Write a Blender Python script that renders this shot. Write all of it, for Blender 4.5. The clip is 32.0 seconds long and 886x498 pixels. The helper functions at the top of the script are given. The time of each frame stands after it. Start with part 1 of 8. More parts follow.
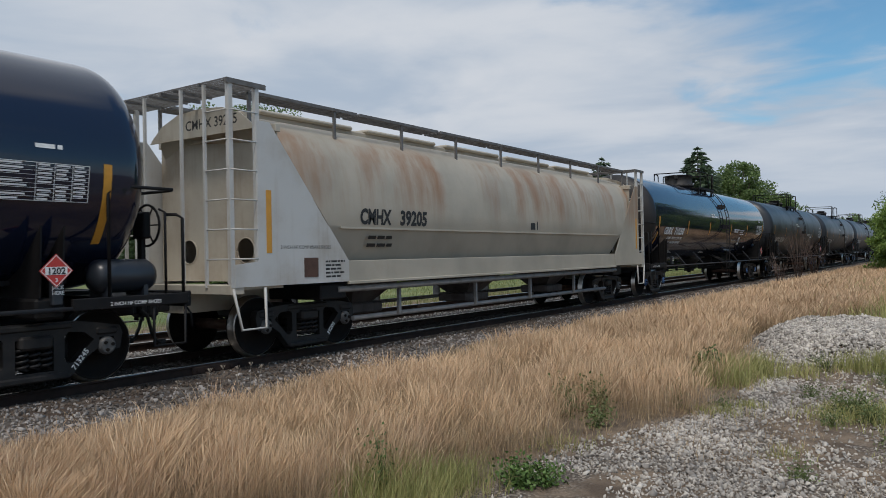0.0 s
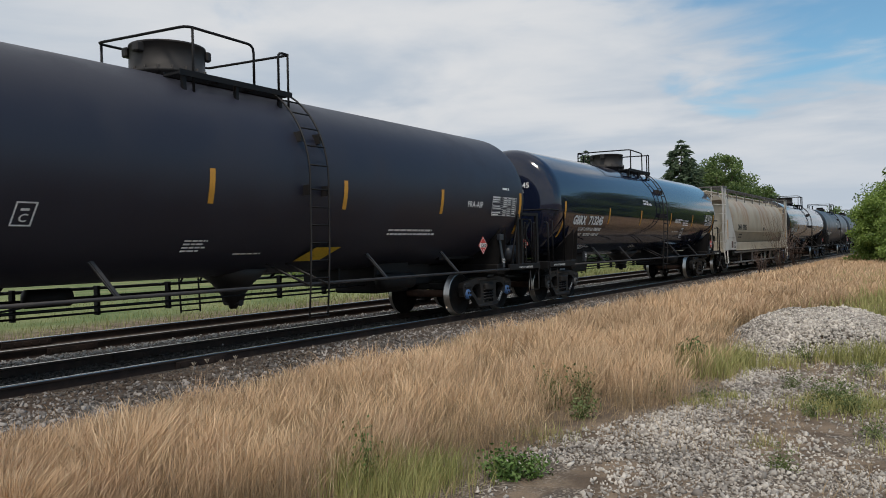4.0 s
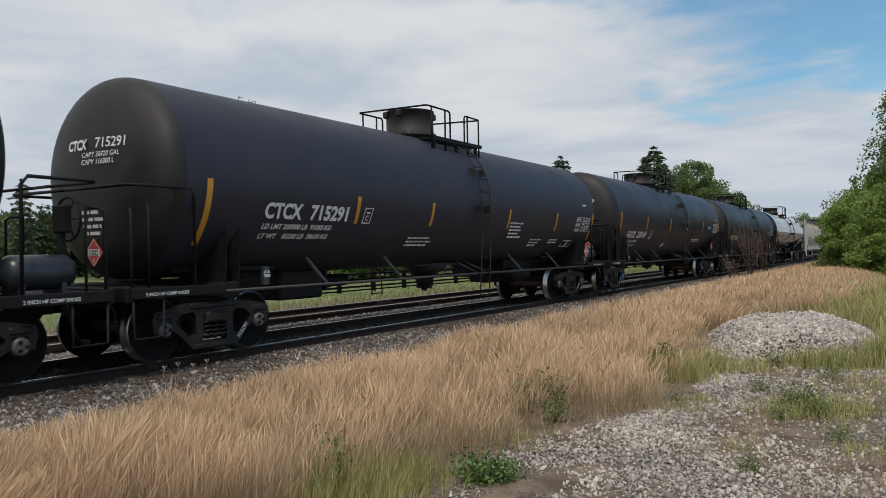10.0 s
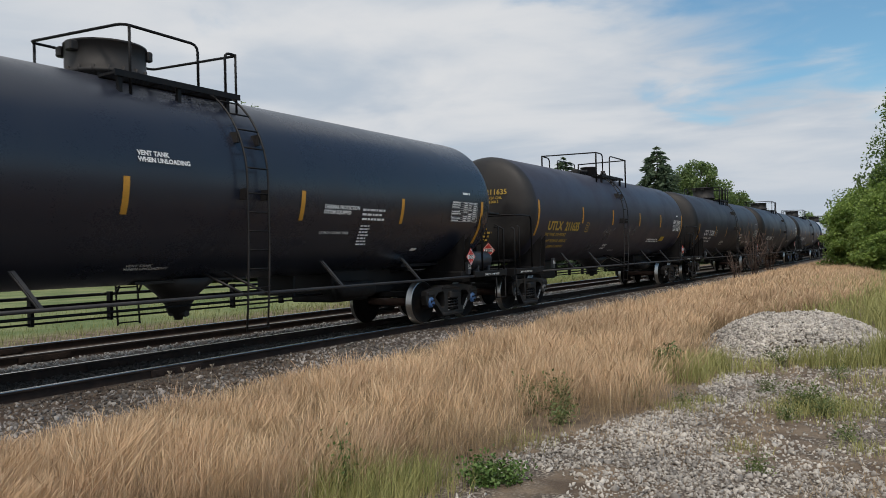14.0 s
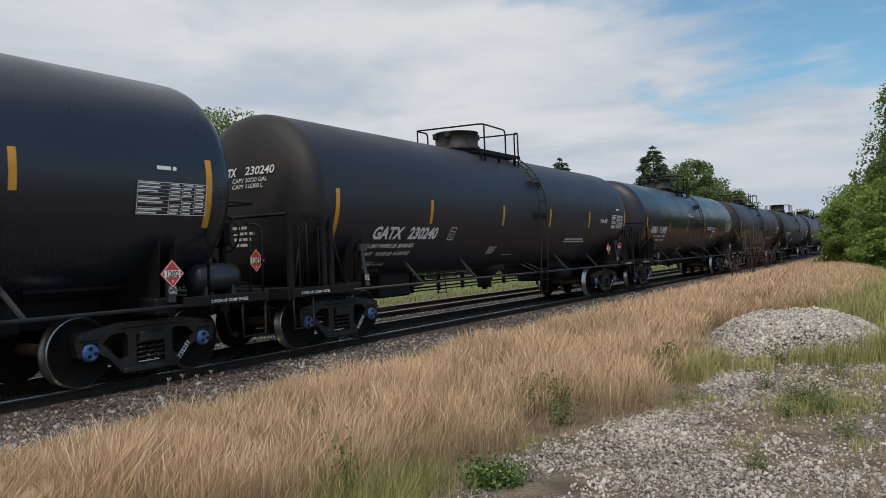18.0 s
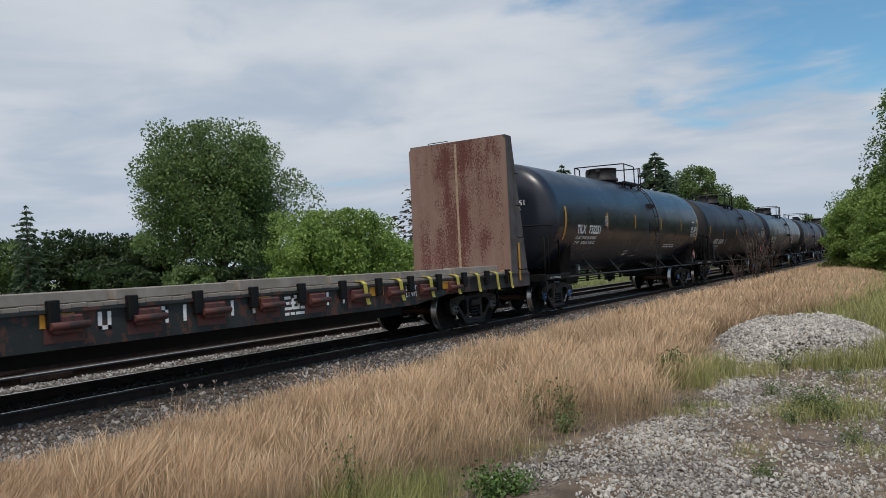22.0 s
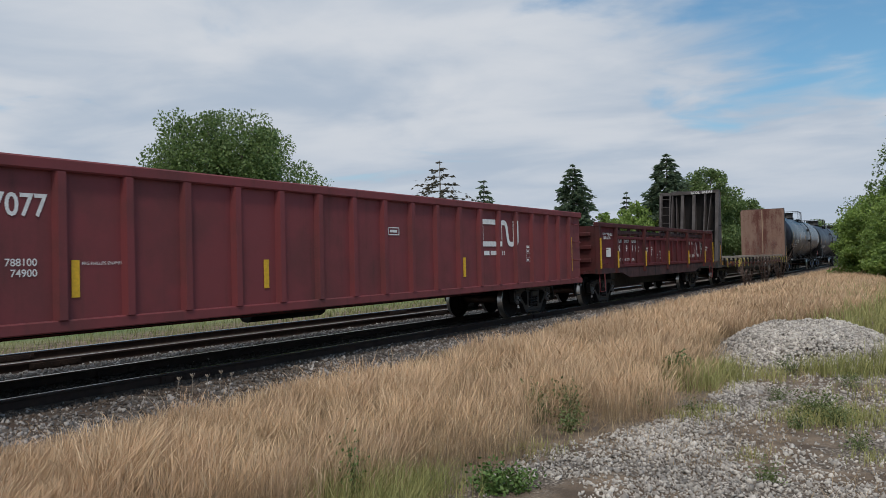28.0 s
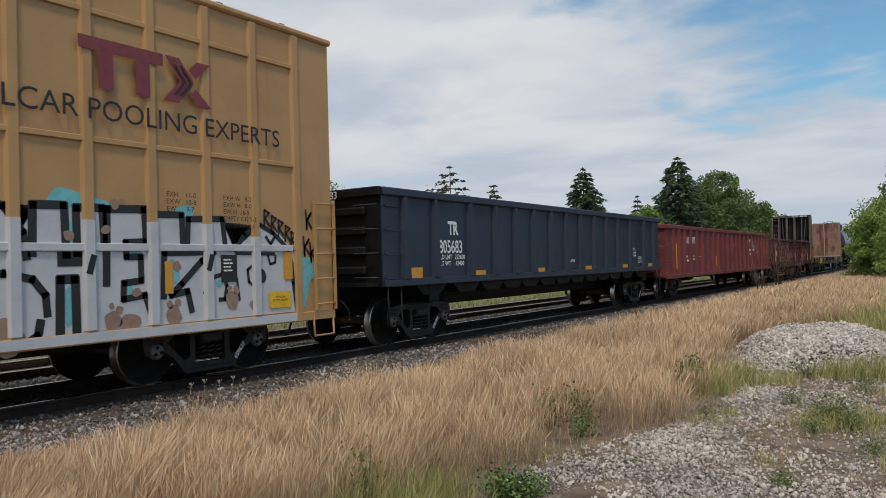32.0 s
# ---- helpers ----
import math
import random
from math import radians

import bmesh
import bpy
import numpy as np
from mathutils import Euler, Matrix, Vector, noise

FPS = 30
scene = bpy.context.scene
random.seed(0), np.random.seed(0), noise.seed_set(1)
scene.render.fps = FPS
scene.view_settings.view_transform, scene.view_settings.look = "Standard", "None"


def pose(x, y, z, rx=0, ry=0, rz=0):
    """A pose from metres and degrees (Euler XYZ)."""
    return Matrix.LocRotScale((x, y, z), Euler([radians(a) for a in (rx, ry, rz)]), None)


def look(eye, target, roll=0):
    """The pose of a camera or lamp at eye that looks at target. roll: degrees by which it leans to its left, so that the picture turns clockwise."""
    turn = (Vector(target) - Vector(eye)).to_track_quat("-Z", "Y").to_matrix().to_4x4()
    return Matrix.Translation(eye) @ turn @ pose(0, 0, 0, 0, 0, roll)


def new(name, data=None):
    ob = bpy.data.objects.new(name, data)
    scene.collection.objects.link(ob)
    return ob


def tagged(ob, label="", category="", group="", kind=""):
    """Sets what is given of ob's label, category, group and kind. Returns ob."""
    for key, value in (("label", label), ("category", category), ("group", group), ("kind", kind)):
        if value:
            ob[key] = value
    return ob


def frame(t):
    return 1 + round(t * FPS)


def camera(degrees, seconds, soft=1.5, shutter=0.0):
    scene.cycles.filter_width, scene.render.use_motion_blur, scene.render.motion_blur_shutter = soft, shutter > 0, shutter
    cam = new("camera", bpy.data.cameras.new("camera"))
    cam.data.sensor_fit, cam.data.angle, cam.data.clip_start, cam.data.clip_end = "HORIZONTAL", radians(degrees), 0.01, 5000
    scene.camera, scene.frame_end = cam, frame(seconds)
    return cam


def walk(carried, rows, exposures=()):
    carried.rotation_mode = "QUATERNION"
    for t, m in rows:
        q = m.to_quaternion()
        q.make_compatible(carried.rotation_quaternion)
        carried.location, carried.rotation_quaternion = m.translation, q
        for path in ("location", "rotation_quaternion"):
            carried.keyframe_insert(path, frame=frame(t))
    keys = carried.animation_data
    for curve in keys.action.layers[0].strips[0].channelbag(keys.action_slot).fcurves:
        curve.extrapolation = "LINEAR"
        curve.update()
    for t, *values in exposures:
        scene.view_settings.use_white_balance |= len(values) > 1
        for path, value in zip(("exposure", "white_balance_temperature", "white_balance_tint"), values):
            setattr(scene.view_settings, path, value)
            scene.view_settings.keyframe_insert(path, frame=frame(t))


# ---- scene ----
# Camera held by hand at one spot: seconds, heading from the track's line, tilt up, lean (degrees).
EYE = Vector((0.0, 0.0, 1.70))
TURNS = [
    (0, 34.92, 0.46, -1.14), (0.5, 34.87, 0.32, -1.25), (1, 34.90, 0.33, -1.28), (1.5, 34.84, 0.22, -1.17), (2, 34.64, 0.19, -1.07),
    (2.5, 34.46, 0.11, -0.96), (3, 34.25, -0.02, -0.91), (3.5, 34.04, -0.08, -1.05), (5.5, 32.86, -0.23, -1.52), (6, 32.56, -0.30, -1.40),
    (6.5, 32.28, -0.35, -1.44), (7, 32.01, -0.41, -1.37), (7.5, 31.80, -0.42, -1.30), (8, 31.71, -0.33, -1.22), (8.5, 31.70, -0.30, -1.15),
    (9, 31.71, -0.14, -1.07), (9.5, 31.76, 0.01, -0.97), (10, 31.85, 0.14, -0.91), (10.5, 31.87, 0.28, -0.99), (11, 31.91, 0.43, -1.06),
    (11.5, 31.92, 0.46, -1.09), (12, 31.97, 0.51, -1.17), (12.5, 32.01, 0.49, -1.10), (13, 32.02, 0.50, -1.33), (13.5, 32.06, 0.41, -1.44),
    (14, 32.13, 0.34, -1.45), (14.5, 32.19, 0.30, -1.46), (16.5, 32.09, 0.33, -1.79), (17, 32.02, 0.41, -1.88), (17.5, 31.93, 0.53, -2.21),
    (18, 31.95, 0.53, -2.33), (18.5, 31.58, 0.53, -2.20), (19, 31.15, 0.64, -2.01), (19.5, 31.08, 0.72, -2.13), (20, 31.18, 0.86, -2.47),
    (20.5, 31.32, 1.03, -2.74), (21, 31.53, 1.16, -2.83), (21.5, 31.75, 1.11, -2.70), (22, 32.14, 1.15, -2.75), (22.5, 32.25, 1.07, -2.50),
    (23, 32.35, 1.00, -2.25), (23.5, 32.40, 0.91, -2.33), (24, 32.34, 0.77, -2.26), (24.5, 32.24, 0.64, -2.20), (25, 32.17, 0.61, -2.22),
    (25.5, 32.18, 0.64, -2.17), (27.5, 32.58, 0.84, -1.45), (28, 32.79, 0.89, -1.35), (28.5, 32.87, 0.90, -1.27), (29, 33.10, 0.97, -1.30),
    (29.5, 33.14, 1.04, -1.41), (30, 33.25, 1.07, -1.47), (30.5, 33.44, 1.08, -1.49), (31, 33.42, 1.08, -1.59), (31.5, 33.40, 1.14, -1.71),
    (32, 33.59, 1.27, -1.65),
]
cam = camera(60.92, 32.0, soft=0.5, shutter=0.06)


def aim(yaw, tilt, lean):
    a, b = radians(yaw), radians(tilt)
    way = Vector((math.cos(a) * math.cos(b), math.sin(a) * math.cos(b), math.sin(b)))
    return look(EYE, EYE + 10 * way, lean)


walk(cam, [(t, aim(yaw, tilt, lean)) for t, yaw, tilt, lean in TURNS], [(0, -0.15, 6150, 10), (0.8, 0.0, 6300, 10), (4, 0.0, 6500, 10), (21, 0.0, 6500, 10), (22, -0.12, 6200, 10), (28.5, -0.12, 6200, 10), (30, -0.02, 6450, 10), (32, 0.0, 6500, 10)])

# ---- daylight: thin high cloud, hazy sun behind the camera ----
SUN_WAY = Vector((-0.45, -0.30, 1.0)).normalized()
sun_data = bpy.data.lights.new("sun", "SUN")
sun_data.energy, sun_data.angle, sun_data.color = 1.9, radians(10), (1.0, 0.90, 0.78)
sun = new("sun", sun_data)
sun.matrix_world = look(SUN_WAY * 50, (0, 0, 0))


class Graph:
    """A small helper to write node trees."""

    def __init__(self, tree):
        self.tree = tree
        tree.nodes.clear()

    def add(self, kind, ins=(), **props):
        node = self.tree.nodes.new(kind)
        for key, value in props.items():
            setattr(node, key, value)
        for key, value in dict(ins).items():
            self.put(node.inputs[key], value)
        return node

    def put(self, socket, value):
        if isinstance(value, bpy.types.NodeSocket):
            self.tree.links.new(value, socket)
        else:
            socket.default_value = value

    def math(self, op, a, b=0.0, clamp=False):
        n = self.add("ShaderNodeMath", {0: a, 1: b}, operation=op)
        n.use_clamp = clamp
        return n.outputs[0]

    def noise(self, vector, scale, detail=4.0, rough=0.55, distortion=0.0):
        return self.add("ShaderNodeTexNoise", {"Vector": vector, "Scale": scale, "Detail": detail, "Roughness": rough, "Distortion": distortion}).outputs["Fac"]

    def ramp(self, value, lo, hi):
        n = self.add("ShaderNodeMapRange", {0: value, 1: lo, 2: hi})
        n.interpolation_type = "SMOOTHSTEP"
        return n.outputs[0]

    def mix(self, fac, a, b, blend="MIX"):
        n = self.add("ShaderNodeMix", {}, data_type="RGBA", blend_type=blend)
        self.put(n.inputs[0], fac)
        self.put(n.inputs[6], (*a, 1) if isinstance(a, tuple) else a)
        self.put(n.inputs[7], (*b, 1) if isinstance(b, tuple) else b)
        return n.outputs[2]

    def scaled(self, vector, scale, location=(0, 0, 0)):
        return self.add("ShaderNodeMapping", {"Vector": vector, "Scale": scale, "Location": location}).outputs[0]


def sky():
    world = bpy.data.worlds.new("sky")
    scene.world = world
    world.use_nodes = True
    g = Graph(world.node_tree)
    way = g.add("ShaderNodeTexCoord").outputs["Generated"]
    clear = g.add("ShaderNodeTexSky", {}, sky_type="NISHITA", sun_disc=False, sun_elevation=math.asin(SUN_WAY.z),
                  sun_rotation=math.atan2(SUN_WAY.x, SUN_WAY.y), air_density=1.0, dust_density=1.2, ozone_density=1.5)
    blue = g.mix(1.0, clear.outputs[0], (0.098, 0.133, 0.134), "MULTIPLY")
    xyz = g.add("ShaderNodeSeparateXYZ", {0: way})
    up = g.math("ADD", g.math("MAXIMUM", xyz.outputs[2], 0.0), 0.10)
    flat = g.add("ShaderNodeCombineXYZ", {0: g.math("DIVIDE", xyz.outputs[0], up), 1: g.math("DIVIDE", xyz.outputs[1], up)}).outputs[0]
    sheet = g.noise(g.scaled(flat, (0.62, 0.62, 1), (3.1, 1.7, 0)), 1.0, 5.0, 0.50, 0.3)
    puffs = g.noise(g.scaled(flat, (1.9, 1.5, 1), (0.4, 7.3, 0)), 1.0, 6.0, 0.52, 0.5)
    cover = g.math("ADD", g.math("MULTIPLY", sheet, 0.55), g.math("MULTIPLY", puffs, 0.50))
    aside = g.ramp(g.math("DIVIDE", xyz.outputs[1], g.math("MAXIMUM", xyz.outputs[0], 0.05)), 0.52, 0.02)
    clearing = g.math("MULTIPLY", g.math("MULTIPLY", aside, g.ramp(xyz.outputs[0], 0.4, 0.8)), g.ramp(xyz.outputs[2], 0.05, 0.24))
    behind = g.math("MULTIPLY", g.math("MULTIPLY", g.ramp(xyz.outputs[1], 0.05, -0.5), g.ramp(xyz.outputs[0], -0.55, 0.05)), 0.26)
    cover = g.math("SUBTRACT", cover, g.math("ADD", behind, g.math("MULTIPLY", clearing, 0.25)))
    mask = g.ramp(cover, 0.27, 0.43)
    shine = g.noise(g.scaled(flat, (1.15, 0.95, 1), (8.0, 2.0, 0)), 1.0, 6.0, 0.50, 0.4)
    glow = g.ramp(g.math("ADD", g.math("MULTIPLY", shine, 0.75), g.math("MULTIPLY", puffs, 0.25)), 0.36, 0.64)
    cloud = g.mix(glow, (0.465, 0.535, 0.62), (0.70, 0.715, 0.735))
    both = g.mix(mask, blue, cloud)
    low = g.ramp(xyz.outputs[2], 0.22, 0.0)
    both = g.mix(g.math("MULTIPLY", low, 0.72), both, (0.50, 0.565, 0.645))
    back = g.add("ShaderNodeBackground", {0: both, 1: 1.0})
    g.tree.links.new(back.outputs[0], g.add("ShaderNodeOutputWorld").inputs[0])


sky()

# ---- materials ----


def shader(name, build, thin=0.0):
    """A node material; build(g, coordinates) returns colour, roughness, metal, height and bump strength. thin: light that passes through leaves."""
    m = bpy.data.materials.new(name)
    m.use_nodes = True
    g = Graph(m.node_tree)
    xyz = g.add("ShaderNodeTexCoord").outputs["Object"]
    colour, rough, metal, height, strength, *more = build(g, xyz)
    b = g.add("ShaderNodeBsdfPrincipled", {"Base Color": (*colour, 1) if isinstance(colour, tuple) else colour, "Roughness": rough, "Metallic": metal})
    for key, value in (more[0] if more else {}).items():
        g.put(b.inputs[key], value)
    if height is not None:
        g.put(b.inputs["Normal"], g.add("ShaderNodeBump", {"Strength": strength, "Distance": 0.02, "Height": height}).outputs[0])
    out = b.outputs[0]
    if thin:
        glow = g.add("ShaderNodeBsdfTranslucent", {"Color": (*colour, 1) if isinstance(colour, tuple) else colour})
        out = g.add("ShaderNodeMixShader", {0: thin, 1: out, 2: glow.outputs[0]}).outputs[0]
    g.tree.links.new(out, g.add("ShaderNodeOutputMaterial").inputs[0])
    return m


def paint(name, base, worn, rough=0.45, amount=0.5, scale=1.6, metal=0.0, streak=0.0, bump=0.06, coat=0.0, ior=1.5):
    """Painted or bare steel with dust in large patches, fine grain and runs of dirt down its sides."""
    def build(g, xyz):
        big = g.ramp(g.noise(xyz, scale, 6, 0.6), 0.38, 0.72)
        grain = g.noise(xyz, 45.0, 3, 0.6)
        runs = g.ramp(g.noise(g.scaled(xyz, (7.0, 7.0, 0.5)), 1.0, 5, 0.6), 0.5, 0.75)
        fac = g.math("MULTIPLY", big, amount)
        if streak:
            fac = g.math("ADD", fac, g.math("MULTIPLY", runs, streak), True)
        fac = g.math("MULTIPLY", fac, g.math("ADD", g.math("MULTIPLY", grain, 0.8), 0.6), True)
        colour = g.mix(fac, base, worn)
        r = g.math("ADD", g.math("MULTIPLY", fac, 0.3), g.math("ADD", rough - 0.04, g.math("MULTIPLY", grain, 0.08)), True)
        height = g.math("ADD", g.math("MULTIPLY", grain, 0.15), g.math("MULTIPLY", g.noise(xyz, 2.2, 2), 0.85))
        return colour, r, metal, height, bump, {"Coat Weight": coat, "IOR": ior}
    return shader(name, build)


def plain(name, colour, rough=0.6, metal=0.0, var=0.25, scale=30.0, bump=0.15):
    def build(g, xyz):
        n = g.noise(xyz, scale, 5, 0.6)
        n2 = g.noise(xyz, scale * 0.08, 3, 0.5)
        f = g.math("ADD", g.math("MULTIPLY", n, 0.6), g.math("MULTIPLY", n2, 0.4))
        dark = tuple(c * (1 - var) for c in colour)
        light = tuple(min(1, c * (1 + var)) for c in colour)
        return g.mix(g.ramp(f, 0.3, 0.7), dark, light), rough, metal, n, bump
    return shader(name, build)


def leafy(name, dark, light, rough=0.6, thin=0.38):
    """Leaves, blades and stones that differ one by one."""
    def build(g, xyz):
        one = g.add("ShaderNodeNewGeometry").outputs["Random Per Island"]
        n = g.noise(xyz, 0.8, 3)
        f = g.math("ADD", g.math("MULTIPLY", one, 0.65), g.math("MULTIPLY", g.ramp(n, 0.3, 0.7), 0.35))
        return g.mix(f, dark, light), rough, 0.0, None, 0
    return shader(name, build, thin)


M = {
    "black_gloss": paint("black_gloss_paint", (0.0085, 0.0130, 0.0330), (0.016, 0.017, 0.022), 0.10, 0.2, 0.8, coat=0.5, ior=1.45, bump=0.03),
    "black_semi": paint("black_semi_paint", (0.0180, 0.0215, 0.0340), (0.025, 0.029, 0.041), 0.27, 0.35, 0.7, ior=1.52, bump=0.04),
    "black_matt": paint("black_matt_paint", (0.0210, 0.0218, 0.0345), (0.036, 0.037, 0.050), 0.42, 0.5, 0.7, ior=1.45, bump=0.04),
    "black_slate": paint("faded_black_paint", (0.0270, 0.0280, 0.0410), (0.045, 0.046, 0.058), 0.48, 0.5, 0.7, ior=1.4, bump=0.04),
    "band_blue": paint("slate_blue_touch_up", (0.040, 0.048, 0.068), (0.060, 0.066, 0.082), 0.32, 0.4, 0.7),
    "black_dusty": paint("black_dusty_paint", (0.031, 0.030, 0.046), (0.047, 0.043, 0.054), 0.44, 0.6, 0.7, ior=1.45),
    "grey_tank": paint("grey_tank_paint", (0.026, 0.031, 0.040), (0.05, 0.05, 0.052), 0.35, 0.4, 0.7),
    "head_dusty": paint("dusty_black_paint", (0.015, 0.0138, 0.0140), (0.044, 0.040, 0.038), 0.5, 0.7, 1.1, ior=1.45),
    "iron": paint("sooty_iron", (0.0075, 0.0074, 0.0084), (0.022, 0.020, 0.019), 0.55, 0.5, 5.0, ior=1.3),
    "rail_grey": paint("dusty_grey_steel", (0.030, 0.030, 0.033), (0.075, 0.070, 0.066), 0.5, 0.6, 3.0, ior=1.4),
    "truck": paint("greasy_cast_iron", (0.013, 0.0125, 0.0135), (0.040, 0.036, 0.033), 0.5, 0.6, 6.0, bump=0.2, ior=1.4),
    "wheel": paint("dark_wheel_steel", (0.0085, 0.008, 0.008), (0.026, 0.020, 0.016), 0.8, 0.6, 5.0, ior=1.3),
    "tread": plain("polished_tread_steel", (0.45, 0.44, 0.42), 0.28, 1.0, 0.2, 40),
    "axle": paint("rusty_axle", (0.10, 0.05, 0.032), (0.05, 0.035, 0.03), 0.6, 0.6, 6.0),
    "cap_blue": plain("blue_bearing_cap", (0.055, 0.13, 0.30), 0.5, 0.0, 0.3),
    "cap_grey": plain("grey_bearing_cap", (0.12, 0.12, 0.12), 0.5, 0.3, 0.3),
    "railtop": plain("worn_rail_head", (0.50, 0.455, 0.40), 0.26, 1.0, 0.15, 20, 0.0),
    "railside": paint("rusty_rail", (0.026, 0.018, 0.0155), (0.060, 0.040, 0.032), 0.85, 0.7, 4.0, bump=0.3, ior=1.35),
    "tie": paint("creosoted_wood", (0.055, 0.045, 0.038), (0.12, 0.10, 0.085), 0.85, 0.7, 5.0, bump=0.4),
    "yellow": plain("yellow_reflector", (0.62, 0.30, 0.035), 0.4, 0.0, 0.12, 60, 0.05),
    "sign_yellow": plain("yellow_panel", (0.62, 0.42, 0.03), 0.5, 0.0, 0.2, 20, 0.05),
    "white": plain("white_stencil", (0.82, 0.82, 0.80), 0.6, 0.0, 0.15, 12, 0.02),
    "letter_yellow": plain("yellow_stencil", (0.55, 0.36, 0.06), 0.6, 0.0, 0.2, 12, 0.02),
    "letter_black": plain("black_stencil", (0.02, 0.02, 0.02), 0.6, 0.0, 0.3, 12, 0.02),
    "red": plain("red_placard", (0.55, 0.05, 0.04), 0.45, 0.0, 0.15, 30, 0.02),
    "hose": plain("black_rubber", (0.012, 0.012, 0.012), 0.6, 0.0, 0.3),
}


def rusty_side(name, base, rust, lo, hi, amount=0.8, rough=0.55):
    """Faded paint with rust running down from the roof edge between two heights."""
    def build(g, xyz):
        up = g.add("ShaderNodeSeparateXYZ", {0: xyz}).outputs[2]
        run = g.ramp(g.noise(g.scaled(xyz, (1.25, 1.0, 0.16)), 1.0, 6, 0.62), 0.42, 0.72)
        spots = g.ramp(g.noise(xyz, 3.5, 6, 0.65), 0.55, 0.75)
        band = g.math("MULTIPLY", g.ramp(up, lo, (lo + hi) / 2), g.ramp(up, hi + 0.1, hi - 0.25))
        fac = g.math("MULTIPLY", g.math("ADD", g.math("MULTIPLY", run, band), g.math("MULTIPLY", spots, 0.15)), amount, True)
        dust = g.mix(g.ramp(g.noise(xyz, 0.7, 4), 0.35, 0.7), base, tuple(c * 0.78 for c in base))
        return g.mix(fac, dust, rust), rough, 0.0, g.noise(xyz, 30.0, 3), 0.08
    return shader(name, build)


def flaking(name, base, under, rough=0.7, amount=0.62):
    """Paint flaking off in patches down to rusty steel."""
    def build(g, xyz):
        n = g.noise(g.scaled(xyz, (1, 1, 0.55)), 6.0, 8, 0.68)
        big = g.noise(xyz, 0.9, 3)
        fac = g.ramp(g.math("ADD", n, g.math("MULTIPLY", g.math("SUBTRACT", big, 0.5), 0.5)), amount - 0.03, amount + 0.03)
        n2 = g.noise(xyz, 2.0, 5)
        b = g.mix(g.ramp(n2, 0.3, 0.7), base, tuple(c * 0.75 for c in base))
        return g.mix(fac, b, under), rough, 0.0, g.math("SUBTRACT", 1.0, fac), 0.15
    return shader(name, build)


M["hopper"] = rusty_side("faded_grey_beige_paint", (0.46, 0.415, 0.335), (0.30, 0.165, 0.085), 1.9, 3.6, 0.95)
M["hopper_white"] = paint("dirty_white_paint", (0.56, 0.56, 0.54), (0.33, 0.28, 0.22), 0.55, 0.45, 1.2, streak=0.25)
M["hopper_end"] = paint("cream_paint", (0.50, 0.46, 0.38), (0.28, 0.19, 0.12), 0.6, 0.4, 1.5, streak=0.3)
M["grating"] = paint("galvanised_grating", (0.16, 0.155, 0.15), (0.08, 0.07, 0.06), 0.6, 0.6, 6.0)
M["gon_red"] = paint("oxide_red_paint", (0.205, 0.050, 0.054), (0.115, 0.048, 0.047), 0.55, 0.6, 1.1, streak=0.35, bump=0.2, ior=1.35)
M["low_red"] = paint("grimy_oxide_red_paint", (0.128, 0.026, 0.030), (0.070, 0.028, 0.028), 0.6, 0.6, 1.3, streak=0.4, bump=0.2, ior=1.3)
M["gon_red_dark"] = paint("dirty_oxide_red_paint", (0.095, 0.026, 0.026), (0.05, 0.028, 0.026), 0.6, 0.7, 1.6, streak=0.4, bump=0.2, ior=1.3)
M["gon_blue"] = paint("dark_blue_paint", (0.0190, 0.0295, 0.0520), (0.030, 0.038, 0.053), 0.45, 0.55, 1.0, streak=0.3, bump=0.15)
M["box_yellow"] = paint("mustard_yellow_paint", (0.49, 0.285, 0.115), (0.36, 0.215, 0.095), 0.5, 0.5, 1.1, streak=0.2, bump=0.1)
M["wood"] = paint("weathered_deck_wood", (0.27, 0.235, 0.195), (0.40, 0.365, 0.32), 0.85, 0.7, 4.0, bump=0.4)
M["flat_dark"] = flaking("flaking_green_black_paint", (0.028, 0.034, 0.032), (0.10, 0.042, 0.032), 0.7, 0.58)
M["flat_red"] = flaking("flaking_red_paint", (0.13, 0.045, 0.038), (0.055, 0.035, 0.03), 0.7, 0.58)


def scabbed(name, base, rust, pale):
    """Brown paint scabbed through to rust in small upright flecks, thickest along old weld lines."""
    def build(g, xyz):
        y = g.add("ShaderNodeSeparateXYZ", {0: xyz}).outputs[1]
        fleck = g.noise(g.scaled(xyz, (1, 1, 0.6)), 30.0, 8, 0.78)
        big = g.noise(g.scaled(xyz, (1, 1, 0.6)), 1.5, 4, 0.6)
        column = g.noise(g.scaled(xyz, (0, 2.6, 0.10)), 1.0, 3, 0.5)
        middle = g.ramp(g.math("ABSOLUTE", y), 0.38, 0.0)
        sides = g.ramp(g.math("ABSOLUTE", y), 1.15, 1.42)
        sum_ = g.math("ADD", g.math("MULTIPLY", fleck, 0.62), g.math("ADD", g.math("MULTIPLY", big, 0.30), g.math("MULTIPLY", column, 0.30)))
        sum_ = g.math("SUBTRACT", g.math("ADD", sum_, g.math("MULTIPLY", middle, 0.045)), g.math("MULTIPLY", sides, 0.12))
        fac = g.ramp(sum_, 0.60, 0.67)
        faded = g.mix(g.ramp(g.noise(g.scaled(xyz, (1, 1, 0.3)), 3.0, 6, 0.65), 0.35, 0.70), base, pale)
        return g.mix(fac, faded, rust), 0.75, 0.0, g.math("SUBTRACT", 1.0, fac), 0.15
    return shader(name, build)


